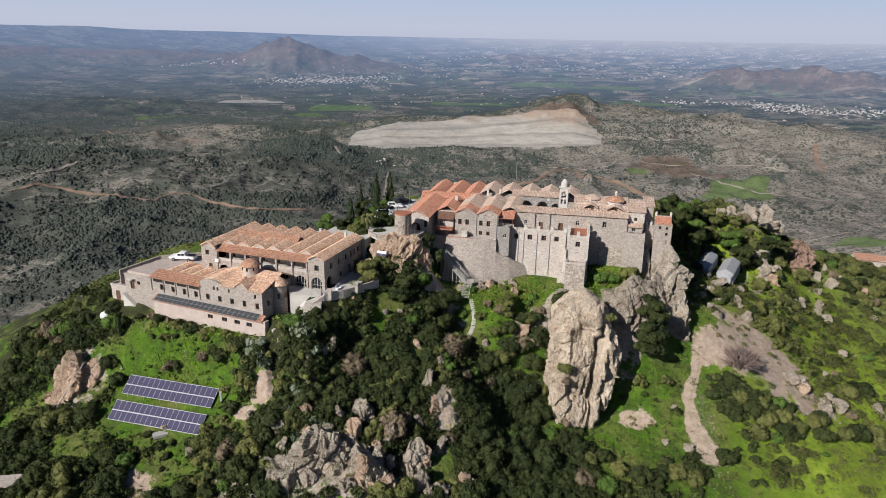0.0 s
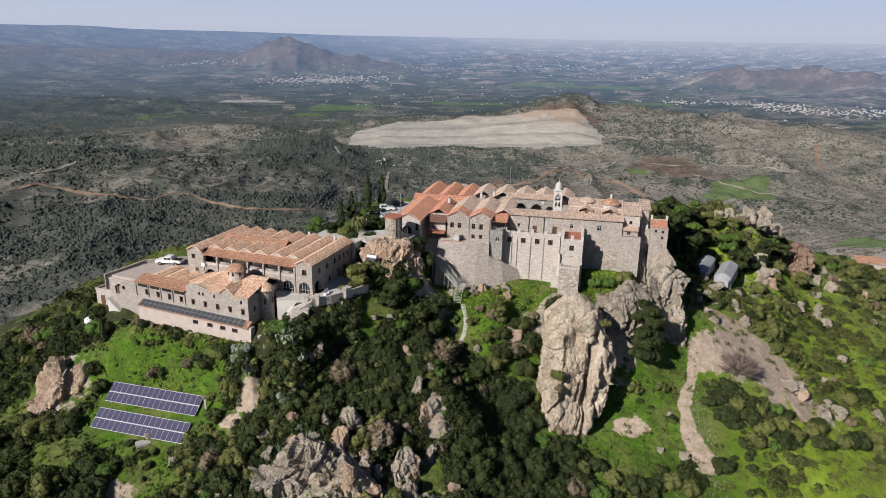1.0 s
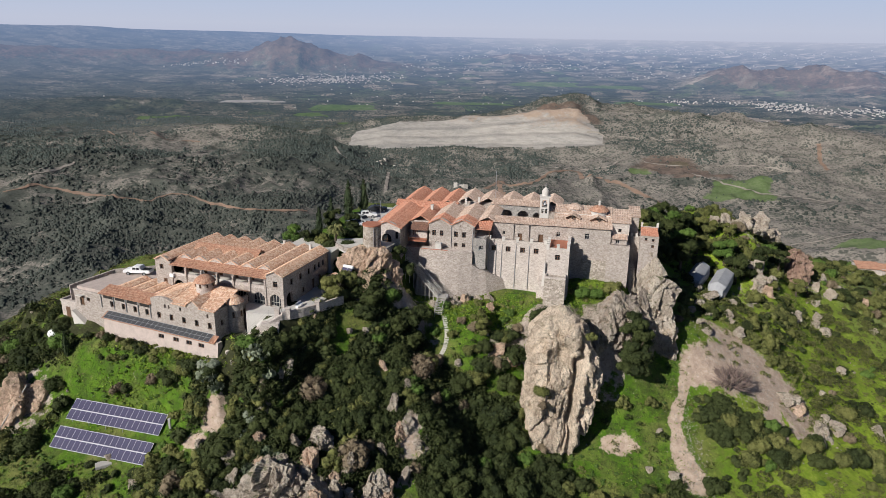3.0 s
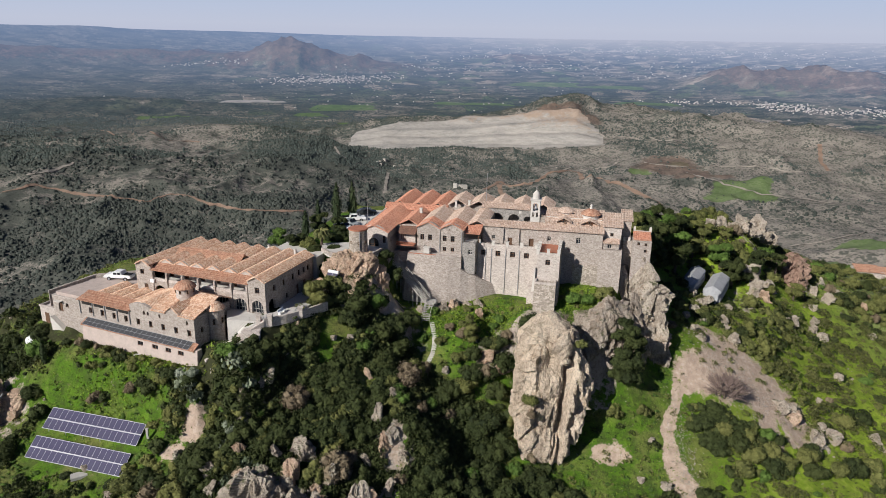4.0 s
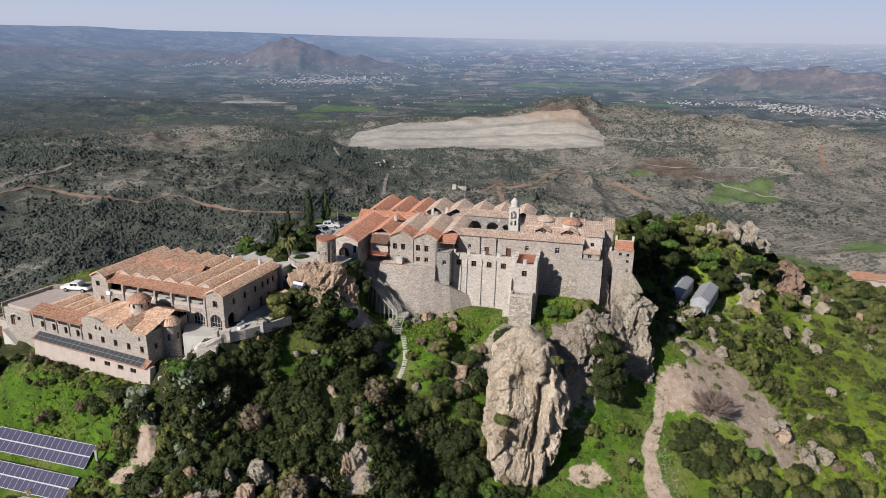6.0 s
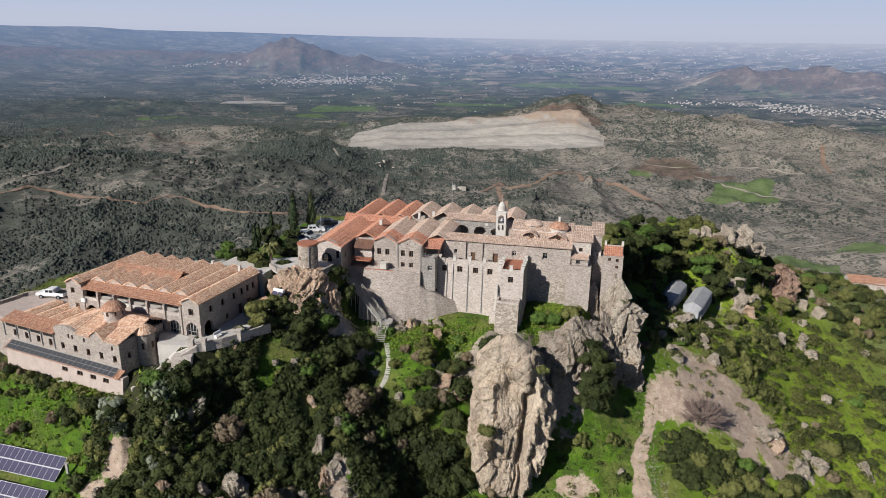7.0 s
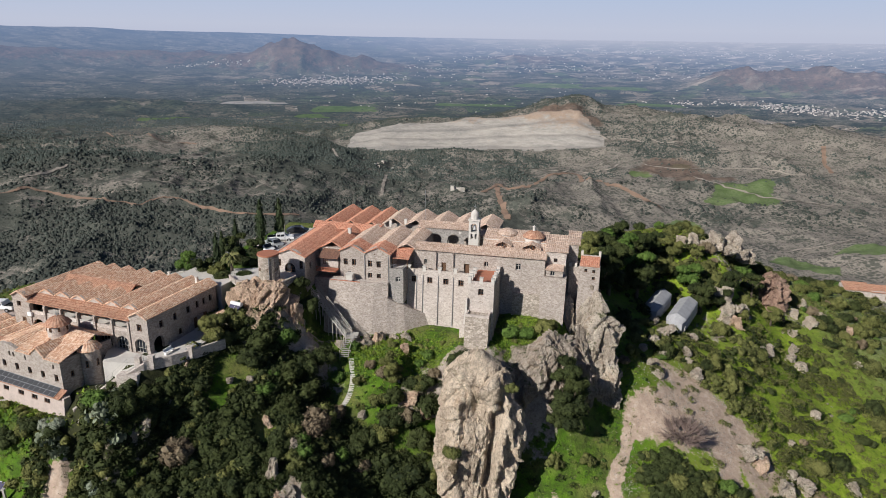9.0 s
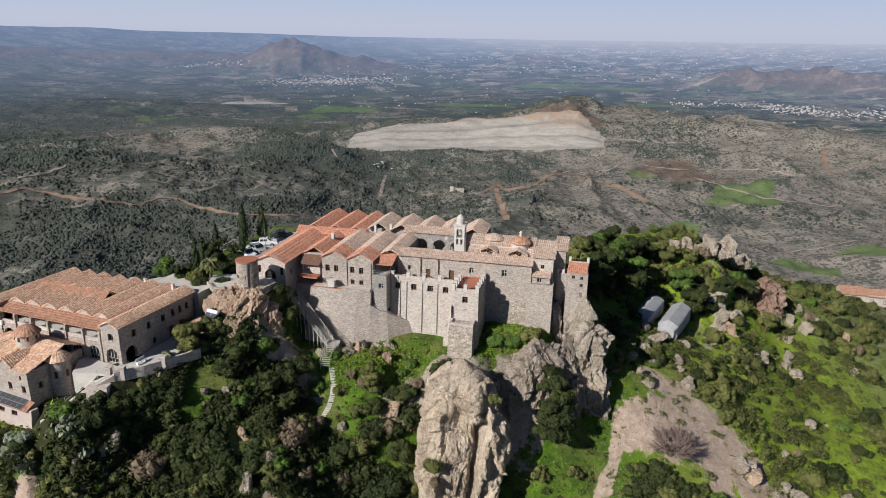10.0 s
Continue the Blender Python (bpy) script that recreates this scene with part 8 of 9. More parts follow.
TRACKS.append(([(20.2, 1359), (21.32, 1318), (22.43, 1280), (22.99, 1244), (23.54, 1241), (24.62, 1233), (25.69, 1214), (26.91, 1216), (28.11, 1198), (29.64, 1220), (31.13, 1194)], 4.5, M_TRACK, "pale track between fields"))
TRACKS.append(([(28.73, 960), (29.67, 975), (30.6, 980), (31.32, 993), (32.02, 1008), (32.71, 1025), (33.39, 1047), (34.01, 1080), (34.63, 1118)], 2.5, M_TRACK, "pale road past green fields"))
TRACKS.append(([(16.78, 1424), (17.69, 1406), (18.6, 1402), (19.7, 1408), (20.79, 1406), (22.92, 1434), (24.98, 1445), (26.81, 1451), (28.58, 1401)], 3.5, M_TRACK, "pale lane above the green field"))
TRACKS.append(([(11.96, 1644), (13.13, 1648), (14.3, 1622), (15.9, 1627), (17.48, 1578), (18.59, 1562), (19.68, 1588)], 3.5, M_TRACK, "faint track across the quarry hill"))
TRACKS.append(([(-9.71, 1431), (-9.53, 1404), (-9.35, 1359), (-9.07, 1341), (-8.79, 1330)], 4.5, M_TRACK, "pale farm track in the valley"))


def off_track(x, y):
    """Where no track runs."""
    ok = np.ones(len(x), bool)
    for points, width, material, label in TRACKS:
        for (a0, d0), (a1, d1) in zip(points, points[1:]):
            p, q = polar(a0, d0), polar(a1, d1)
            k = np.clip(((x - p[0]) * (q[0] - p[0]) + (y - p[1]) * (q[1] - p[1])) / ((q[0] - p[0]) ** 2 + (q[1] - p[1]) ** 2 + 1e-6), 0, 1)
            ok &= np.hypot(x - p[0] - k * (q[0] - p[0]), y - p[1] - k * (q[1] - p[1])) > width * 0.6 + 1.5
    return ok


def far_points(n, r0, r1, seed, keep=0.0, half=37):
    rs = np.random.RandomState(seed)
    az = rs.uniform(-half, half, n * 3)
    r = r0 * (r1 / r0) ** rs.uniform(0, 1, n * 3)
    x, y = PIVOT.x + r * np.sin(np.radians(az)), PIVOT.y + r * np.cos(np.radians(az))
    q, g, p = land_use(x, y)
    ok = (0.7 * fbm(x, y, 120, 4, 11.0) + 0.6 * fbm(x, y, 30, 2, 3.0) > keep + 1.5 * (dryness(x, y) - 0.45) + rs.uniform(-0.4, 0.4, n * 3)) & (q < 0.3) & ((g < 0.4) | (rs.uniform(0, 1, n * 3) < 0.06)) & ((p < 0.5) | (rs.uniform(0, 1, n * 3) < 0.12))
    ok &= (valley_height(x, y) > hill_height(x, y) - 40) & (r < 3330) & off_track(x, y)
    return az[ok][:n], r[ok][:n], rs


# Far leaves and walls, with hazed() laying painted haze over their colour.
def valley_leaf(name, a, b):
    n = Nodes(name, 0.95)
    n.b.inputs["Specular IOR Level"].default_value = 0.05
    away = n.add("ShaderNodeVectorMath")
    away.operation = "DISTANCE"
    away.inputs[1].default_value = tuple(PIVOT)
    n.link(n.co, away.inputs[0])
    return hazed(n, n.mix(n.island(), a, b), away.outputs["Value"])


# grey-green scrub, its tones also lifted and cooled to carry valley haze
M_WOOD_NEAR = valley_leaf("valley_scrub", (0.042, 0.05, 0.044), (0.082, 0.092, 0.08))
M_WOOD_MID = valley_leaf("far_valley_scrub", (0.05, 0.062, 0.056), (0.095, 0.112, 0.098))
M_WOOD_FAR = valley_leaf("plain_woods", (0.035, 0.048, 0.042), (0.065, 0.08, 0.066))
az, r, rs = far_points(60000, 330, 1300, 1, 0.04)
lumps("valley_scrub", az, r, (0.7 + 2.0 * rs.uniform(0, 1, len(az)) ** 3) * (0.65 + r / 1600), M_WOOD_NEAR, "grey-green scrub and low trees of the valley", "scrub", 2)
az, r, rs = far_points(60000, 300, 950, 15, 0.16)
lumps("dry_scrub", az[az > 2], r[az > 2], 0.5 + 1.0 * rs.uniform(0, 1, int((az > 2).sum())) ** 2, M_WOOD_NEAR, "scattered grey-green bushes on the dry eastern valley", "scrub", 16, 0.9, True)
rs = np.random.RandomState(12)
az, r = rs.uniform(-46, -9, 9000), 165 * (340 / 165) ** rs.uniform(0, 1, 9000)
wx, wy = PIVOT.x + r * np.sin(np.radians(az)), PIVOT.y + r * np.cos(np.radians(az))
ok = (np.hypot(wx - 15, wy - 120) > 100) & (fbm(wx, wy, 40, 3, 4.0) > -0.25) & ((wx < -62) | (wy > 175))
az, r = az[ok], r[ok]
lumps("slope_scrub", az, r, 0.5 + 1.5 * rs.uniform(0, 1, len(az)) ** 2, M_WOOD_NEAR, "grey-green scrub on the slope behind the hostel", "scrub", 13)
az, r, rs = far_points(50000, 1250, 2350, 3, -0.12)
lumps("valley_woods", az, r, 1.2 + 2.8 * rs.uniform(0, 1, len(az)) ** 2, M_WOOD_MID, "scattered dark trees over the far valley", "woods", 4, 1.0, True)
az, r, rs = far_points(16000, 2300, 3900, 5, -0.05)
lumps("plain_woods", az, r, rs.uniform(2, 6, len(az)), M_WOOD_FAR, "belts of trees across the far plain, blued by painted haze", "woods", 6, 0.4, True)


def ribbon(name, points, width, material, label):
    """A track laid over the ground; points: azimuth and distance."""
    px = [polar(a, d) for a, d in points]
    fine = []
    for i in range(len(px) - 1):
        p0, p1, p2, p3 = px[max(0, i - 1)], px[i], px[i + 1], px[min(len(px) - 1, i + 2)]
        k = max(3, int(math.dist(p1, p2) / 7))
        for j in range(k):
            t = j / k
            fine.append(tuple(0.5 * (2 * b + (c - a) * t + (2 * a - 5 * b + 4 * c - d) * t * t + (3 * b - a - 3 * c + d) * t ** 3) for a, b, c, d in zip(p0, p1, p2, p3)))
    fine.append(px[-1])
    verts, faces, flat = [], [], []
    for i, p in enumerate(fine):
        a, b = fine[max(0, i - 1)], fine[min(len(fine) - 1, i + 1)]
        dx, dy = b[0] - a[0], b[1] - a[1]
        m = math.hypot(dx, dy) or 1
        w = width * (0.5 + 0.12 * math.sin(i * 1.7))
        for s in (-1, 0, 1):
            x, y = p[0] - dy / m * w * s, p[1] + dx / m * w * s
            flat.append((x, y))
        if i:
            q = 3 * i
            faces += [(q - 3, q - 2, q + 1, q), (q - 2, q - 1, q + 2, q + 1)]
    flat = np.array(flat)
    verts = [(x, y, z + 1.1) for (x, y), z in zip(flat.tolist(), laid_height(flat[:, 0], flat[:, 1]).tolist())]
    return tagged(new(name, mesh_of(name, verts, faces, material)), label, "track", kind="structure")


for points, width, material, label in TRACKS:
    ribbon("track", points, width, material, label)
M_ROAD = plain("grey_asphalt", (0.17, 0.165, 0.16), 0.9, 0, 0.2, 0.1)
ribbon("road", [(-29.0, 715), (-27.1, 733), (-27.4, 766), (-26.3, 781)], 5, M_ROAD, "grey road bend in the valley")
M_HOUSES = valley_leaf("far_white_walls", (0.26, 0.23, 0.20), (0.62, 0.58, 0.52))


def village(az0, r0, waz, wr, n, seed, label="white houses of a far village", size=1.0):
    """Small blocks, each a far house with a flat roof, too many to count."""
    rs = np.random.RandomState(seed)
    verts, faces = [], []
    for _ in range(n):
        a, d = az0 + rs.normal() * waz * 0.5, r0 + rs.normal() * wr * 0.5
        x, y = polar(a, d)
        z = float(ground_height(np.array([x]), np.array([y]), False)[0])
        w, l, h, t = rs.uniform(3, 8) * size, rs.uniform(3, 6) * size, rs.uniform(2, 4.5) * size, rs.uniform(-0.5, 0.5)
        b = len(verts)
        for zz in (z - 2, z + h):
            for sx, sy in ((-1, -1), (1, -1), (1, 1), (-1, 1)):
                px, py = sx * w / 2, sy * l / 2
                verts.append((x + px * math.cos(t) - py * math.sin(t), y + px * math.sin(t) + py * math.cos(t), zz))
        faces += [(b, b + 1, b + 5, b + 4), (b + 1, b + 2, b + 6, b + 5), (b + 2, b + 3, b + 7, b + 6), (b + 3, b, b + 4, b + 7), (b + 4, b + 5, b + 6, b + 7)]
    return tagged(new("village", mesh_of("village", verts, faces, M_HOUSES)), label, "village", kind="stuff")


for k, (a, d, wa, wr, n) in enumerate(((-12.4, 3330, 3.4, 110, 170), (-9.2, 3370, 3.6, 120, 200), (-6.0, 3440, 3.0, 70, 60), (-20.2, 3700, 2.4, 20, 40), (-17.8, 3660, 1.6, 24, 26), (25.4, 2960, 1.6, 90, 70), (27.6, 2930, 2.2, 110, 130), (30.6, 2860, 2.6, 100, 70), (33.2, 2960, 2.2, 100, 80),
                                       (19.6, 2930, 2.2, 50, 34), (22.6, 2990, 2.0, 40, 30), (15, 3650, 9, 120, 60), (4, 4000, 10, 140, 50), (18, 4300, 16, 130, 150), (9, 3800, 5, 60, 50), (1, 3700, 6, 60, 40), (-3, 3500, 7, 110, 40), (4, 2900, 34, 450, 110), (20, 3900, 16, 260, 110))):
    village(a, d, wa, wr, n, 70 + k, size=1.0 if d < 3800 else 1.2)
village(1.2, 1120, 0.7, 14, 3, 90, "white farm buildings in the valley", 1.6)
village(-5.5, 1400, 1.0, 30, 5, 91, "small farm sheds in the valley", 1.0)
village(-12, 1690, 0.5, 10, 2, 92, "red-roofed shed in the valley", 1.2)

# ---- things about the hill ----
def at_ground(x, y, deg=0.0, lift=0.0):
    return pose(x, y, gz(x, y) + lift, 0, 0, deg)


# ground-mounted solar arrays: modules in two rows on a tilted steel frame
MODULE = mesh_of("module", [(0.02, 0.02, 0), (0.98, 0.02, 0), (0.98, 1.63, 0), (0.02, 1.63, 0), (0.02, 0.02, 0.04), (0.98, 0.02, 0.04), (0.98, 1.63, 0.04), (0.02, 1.63, 0.04)],
                 [(0, 1, 5, 4), (1, 2, 6, 5), (2, 3, 7, 6), (3, 0, 4, 7), (4, 5, 6, 7), (3, 2, 1, 0)], M_PV)


M_ALU = plain("pale_aluminium", (0.58, 0.58, 0.60), 0.5, 0.0, 0.1, 1)


def solar_array(x, y, z, deg, tilt):
    a = thing("solar_array", pose(x, y, z, 0, 0, deg), "tilted array of dark blue solar modules on a steel frame", "solar array", "solar arrays below the chapel")
    lean = pose(0, 0, 0, tilt) @ pose(0, -3.36, 0)
    for i in range(17):
        for j in range(2):
            share("module", MODULE, lean @ pose(i * 1.0, j * 1.7, 0), a)
    bm = bmesh.new()
    for y0 in (-0.02, 1.62, 3.33):
        box(bm, -0.03, 17.03, y0 - (0.05 if 1 < y0 < 2 else 0.03), y0 + (0.12 if 1 < y0 < 2 else 0.05), 0.0, 0.06)
    for i in range(18):
        box(bm, i * 1.0 - 0.018, i * 1.0 + 0.018, 0, 3.34, 0.0, 0.048)
    part("rail_frame", moved(bm, lean), M_ALU, a, "pale aluminium module frame")
    for i in range(6):
        u = 0.6 + i * 3.15
        for v in (-0.6, -2.7):
            top = Vector((u, v * math.cos(radians(tilt)), v * math.sin(radians(tilt))))
            part("leg", tubes([(top, (top.x, top.y, top.z - 2.6))], 0.05), M_METAL, a)
    return a


solar_array(-52.75, 101.7, 44.5, -14.7, 38)
solar_array(-53.75, 98.1, 41.75, -14.7, 38)
part_post = thing("concrete_post", at_ground(-35.4, 95.6), "short pale concrete post beside the arrays", "post")
part("shaft", boxes((-0.15, 0.15, -0.15, 0.15, -0.3, 1.9), (-0.2, 0.2, -0.2, 0.2, 1.9, 2.0)), M_CONCRETE, part_post)
for x, y, w in ((-44.4, 92.0, 1.1), (-40.2, 105.0, 0.5)):
    t = thing("stone_slab", at_ground(x, y, 30), "pale slab lying in the grass", "stone")
    part("slab", boxes((-w, w, -0.7, 0.7, -0.2, 0.25)), M_CONCRETE, t)

# leaning pole on the reddish rock
pole = thing("pole", pose(-65.5, 98.0, 38.2), "long pale timber pole leaning on a rock", "pole")
part("shaft", tubes([((0, 0, 0), (4.6, 4.4, 8.2))], 0.10), M_GREYWOOD, pole)
tank = thing("water_tank", at_ground(-60.9, 111.6), "round white water tank on the grass", "water tank")
bm = bmesh.new()
bmesh.ops.create_uvsphere(bm, u_segments=20, v_segments=12, radius=1.0)
bmesh.ops.transform(bm, matrix=pose(0, 0, 0.75) @ Matrix.Diagonal((1.15, 1.0, 0.95, 1)), verts=bm.verts)
part("tank_body", bm, M_WHITEPAINT, tank, smooth=True)
part("lid", boxes((-0.3, 0.3, -0.3, 0.3, 1.62, 1.78)), M_METAL, tank)


# cars
def car(x, y, deg, pickup=False, paint=None, z=None):
    paint = paint or M_WHITEPAINT
    t = thing("pickup_truck" if pickup else "car", at_ground(x, y, deg) if z is None else pose(x, y, z, 0, 0, deg), ("white double-cab pickup truck parked on the terrace" if pickup else "parked family car on the upper car park"), "car", "parked cars")
    bm = bmesh.new()
    side_p = [(-2.55, 0.5), (2.5, 0.45), (2.55, 0.85), (2.3, 1.02), (1.25, 1.1), (0.65, 1.68), (-0.75, 1.72), (-0.95, 1.1), (-2.55, 1.1)] if pickup else [(-2.2, 0.45), (2.2, 0.42), (2.25, 0.75), (2.0, 0.92), (1.15, 1.0), (0.45, 1.45), (-1.1, 1.46), (-1.9, 1.0), (-2.2, 0.95)]
    prism(bm, side_p, -0.86, 0.86)
    bmesh.ops.bevel(bm, geom=bm.edges[:], offset=0.06, segments=2, affect="EDGES")
    part("body", bm, paint, t)
    for sy in (-0.875, 0.855):
        part("side_window", boxes((-0.68, -0.08, sy, sy + 0.02, 1.15, 1.58), (0.0, 0.62, sy, sy + 0.02, 1.15, 1.55)), M_GLASS, t)
    bm = bmesh.new()
    prism(bm, [(1.2, 1.13), (1.22, 1.15), (0.72, 1.64), (0.70, 1.62)], -0.74, 0.74)
    part("windscreen", bm, M_GLASS, t)
    if pickup:
        part("load_bed", boxes((-2.48, -0.98, -0.76, 0.76, 1.06, 1.115)), M_RUBBER, t, "dark open load bed")
    for wx in (-1.55, 1.5):
        for wy in (-0.82, 0.82):
            bm = bmesh.new()
            tube(bm, (wx, wy - 0.11, 0.36), (wx, wy + 0.11, 0.36), 0.36, 18)
            w = part("wheel", bm, M_RUBBER, t)
            part("rim", tubes([((wx, wy - 0.12, 0.36), (wx, wy + 0.12, 0.36))], 0.2, 12), M_METAL, w)
    for wy in (-0.6, 0.6):
        part("headlight", boxes((2.42 if pickup else 2.12, 2.56 if pickup else 2.26, wy - 0.17, wy + 0.17, 0.68, 0.84)), M_GLASS, t)
    return t


car(-49.6, 121.0, 174, True)
M_DARKCAR = plain("dark_car_paint", (0.05, 0.055, 0.06), 0.25, 0, 0.1)
M_SILVER = plain("silver_car_paint", (0.55, 0.57, 0.58), 0.3, 0.3, 0.1)
car(-11.2, 147.5, 12, True)
car(-11.6, 143.8, -40, False, M_SILVER)
car(-12.6, 141.0, -40, False)
car(-9.2, 153.0, 10, False, M_DARKCAR)

# white polytunnels
M_CANVAS = plain("white_canvas", (0.44, 0.445, 0.46), 0.7, 0, 0.25, 0.8)


def tunnel(x, y, z, deg, length, width, h):
    t = thing("polytunnel", pose(x, y, z, 0, 0, deg), "long white canvas tunnel tent with a ridge", "tent", "white tents under the trees")
    bm = bmesh.new()
    w = width / 2
    outline = [(-w, -1.0), (w, -1.0), (w, h * 0.58), (w * 0.9, h * 0.66), (w * 0.45, h * 0.84), (0, h), (-w * 0.45, h * 0.84), (-w * 0.9, h * 0.66), (-w, h * 0.58)]
    prism(bm, outline, 1.6, length)
    tip = [bm.verts.new((p[0] * 0.8, 0.0, min(p[1], h * 0.45))) for p in outline]
    front = [bm.verts.new((p[0], 1.6, p[1])) for p in outline]
    bm.faces.new(tip)
    for i in range(len(tip)):
        j = (i + 1) % len(tip)
        bm.faces.new((tip[j], tip[i], front[i], front[j]))
    part("canvas", bm, M_CANVAS, t)
    for k in range(6):
        yy = 1.6 + (length - 1.6) * k / 5
        part("hoop", tubes([((a[0] * 1.01, yy, a[1] * 1.01), (b[0] * 1.01, yy, b[1] * 1.01)) for a, b in zip(outline[2:8], outline[3:9])], 0.035, 5), M_METAL, t)
    part("base_rail", boxes((w, w + 0.08, 0.6, length, -0.6, 0.25)), M_CONCRETE, t)
    return t


tunnel(62.0, 146.6, 49.4, -31.0, 10.5, 3.4, 2.5)
tunnel(66.0, 143.6, 48.2, -31.0, 12.5, 3.8, 2.6)

# timber stair up the crag, the landing and the pale steps below
stair = thing("timber_stair", Matrix(), "weathered grey timber stair with railings on posts", "stair")
p0, p1 = Vector((-0.8, 127.6, 60.8)), Vector((5.4, 123.2, 54.9))
run = p1 - p0
across = Vector((run.y, -run.x, 0)).normalized() * -0.75
for k in range(28):
    c = p0 + run * (k / 27)
    bm = bmesh.new()
    d = Vector((run.x, run.y, 0)).normalized() * 0.13
    v = [bm.verts.new(q + Vector((0, 0, h))) for h in (-0.04, 0.02) for q in (c - d - across, c + d - across, c + d + across, c - d + across)]
    for f in ((0, 1, 2, 3), (7, 6, 5, 4), (0, 4, 5, 1), (1, 5, 6, 2), (2, 6, 7, 3), (3, 7, 4, 0)):
        bm.faces.new([v[i] for i in f])
    part("tread", bm, M_GREYWOOD, stair)
for s in (-1, 1):
    a = across * s
    part("stringer", tubes([(p0 + a - Vector((0, 0, 0.15)), p1 + a - Vector((0, 0, 0.15)))], 0.11, 5), M_GREYWOOD, stair)
    part("handrail", tubes([(p0 + a + Vector((0, 0, 0.95)), p1 + a + Vector((0, 0, 0.95))), (p0 + a + Vector((0, 0, 0.5)), p1 + a + Vector((0, 0, 0.5)))], 0.055, 5), M_GREYWOOD, stair)
    for k in range(9):
        c = p0 + run * (k / 8) + a
        g = gz(c.x, c.y)
        part("post", tubes([(c + Vector((0, 0, 0.97)), (c.x, c.y, max(g - 0.3, c.z - 4.0)))], 0.06, 5), M_GREYWOOD, stair)
part("landing", boxes((5.0, 7.0, 122.2, 124.2, 54.75, 54.9)), M_GREYWOOD, stair)
p2, p3 = Vector((5.8, 122.2, 54.6)), Vector((5.2, 119.8, 52.6))
for k in range(10):
    c = p2.lerp(p3, k / 9)
    part("tread", boxes((c.x - 0.7, c.x + 0.7, c.y - 0.13, c.y + 0.13, c.z - 0.05, c.z + 0.03)), M_GREYWOOD, stair)
for s in (-0.7, 0.7):
    part("handrail", tubes([(p2 + Vector((s, 0, 0.95)), p3 + Vector((s, 0, 0.95)))] + [(p2.lerp(p3, k / 3) + Vector((s, 0, 0.95)), p2.lerp(p3, k / 3) + Vector((s, 0, -0.6))) for k in range(4)], 0.05, 5), M_GREYWOOD, stair)
steps = thing("garden_steps", Matrix(), "curved flight of pale stone garden steps", "steps")
for k in range(22):
    t = k / 21
    x, y = 6.3 + 0.9 * math.sin(t * 2.4) - 1.1 * t * t, 119.6 - 5.6 * t
    part("step", boxes((x - 0.42, x + 0.42, y - 0.09, y + 0.09, gz(x, y) - 0.3, gz(x, y) + 0.16)), M_PAVE, steps)

# yard of the hostel: paving, ramp, walls, railing
yard = tagged(new("yard_paving", mesh_of("yard_paving", [(-27.0, 110.2, 58.42), (-25.5, 105.2, 58.42), (-19.4, 104.9, 58.42), (-14.6, 108.6, 58.42), (-12.5, 118.5, 58.42), (-16.2, 119.5, 58.42), (-20.4, 107.2, 58.42),
                                                          (-27.0, 110.2, 53.2), (-25.5, 105.2, 53.2), (-19.4, 104.9, 53.2), (-14.6, 108.6, 53.2), (-12.5, 118.5, 53.2), (-16.2, 119.5, 53.2), (-20.4, 107.2, 53.2)],
                                           [(0, 1, 2, 3, 4, 5, 6), (0, 7, 8, 1), (1, 8, 9, 2), (2, 9, 10, 3), (3, 10, 11, 4), (4, 11, 12, 5)], M_PAVE)), "pale paved yard before the hostel", "yard", kind="structure")


def low_wall(name, points, width, h, material, label, deep=1.5, category="wall"):
    """A wall that follows a line of (x, y, z of its top)."""
    t = thing(name, Matrix(), label, category)
    for a, b in zip(points, points[1:]):
        a, b = Vector(a), Vector(b)
        d = Vector((b.x - a.x, b.y - a.y, 0))
        side = Vector((-d.y, d.x, 0)).normalized() * width / 2
        bm = bmesh.new()
        v = [bm.verts.new(q) for q in (a - side, b - side, b + side, a + side)]
        w = [bm.verts.new(q - Vector((0, 0, h + deep))) for q in (a - side, b - side, b + side, a + side)]
        bm.faces.new(v)
        for i in range(4):
            j = (i + 1) % 4
            bm.faces.new((v[j], v[i], w[i], w[j]))
        part("wall_length", bm, material, t)
    return t


low_wall("yard_wall", [(-19.6, 104.6, 58.9), (-16.6, 106.6, 58.9), (-14.4, 108.6, 58.9), (-11.0, 112.2, 58.9)], 0.35, 0.5, M_STONE_PALE, "low pale yard wall above the bushes", 1.0)
low_wall("ramp_wall", [(-27.6, 100.4, 53.9), (-25.4, 102.4, 55.2), (-23.6, 103.6, 56.6), (-21.6, 103.4, 57.6), (-19.6, 104.6, 58.6)], 0.5, 0.6, M_STONE_PALE, "pale stone wall beside the ramp", 0.8)
low_wall("ramp", [(-27.5, 100.8, 53.6), (-24.6, 103.45, 55.4), (-22.6, 104.65, 57.4), (-20.5, 105.3, 58.43)], 1.5, 0.5, M_PAVE, "pale paved ramp that climbs to the yard", 2.5, "ramp")
low_wall("planter_wall", [(-26.6, 99.4, 52.9), (-24.8, 99.9, 53.0), (-23.4, 101.0, 53.1)], 0.4, 0.8, M_STONE_PALE, "curved pale planter wall below the ramp", 1.5)
gate = thing("gate_pier", pose(-21.4, 103.2, 56.0), "pale block house beside the ramp with a red hatch", "wall")
part("block", boxes((-1.2, 1.6, -0.4, 1.0, -2.0, 1.6)), M_STONE_PALE, gate)
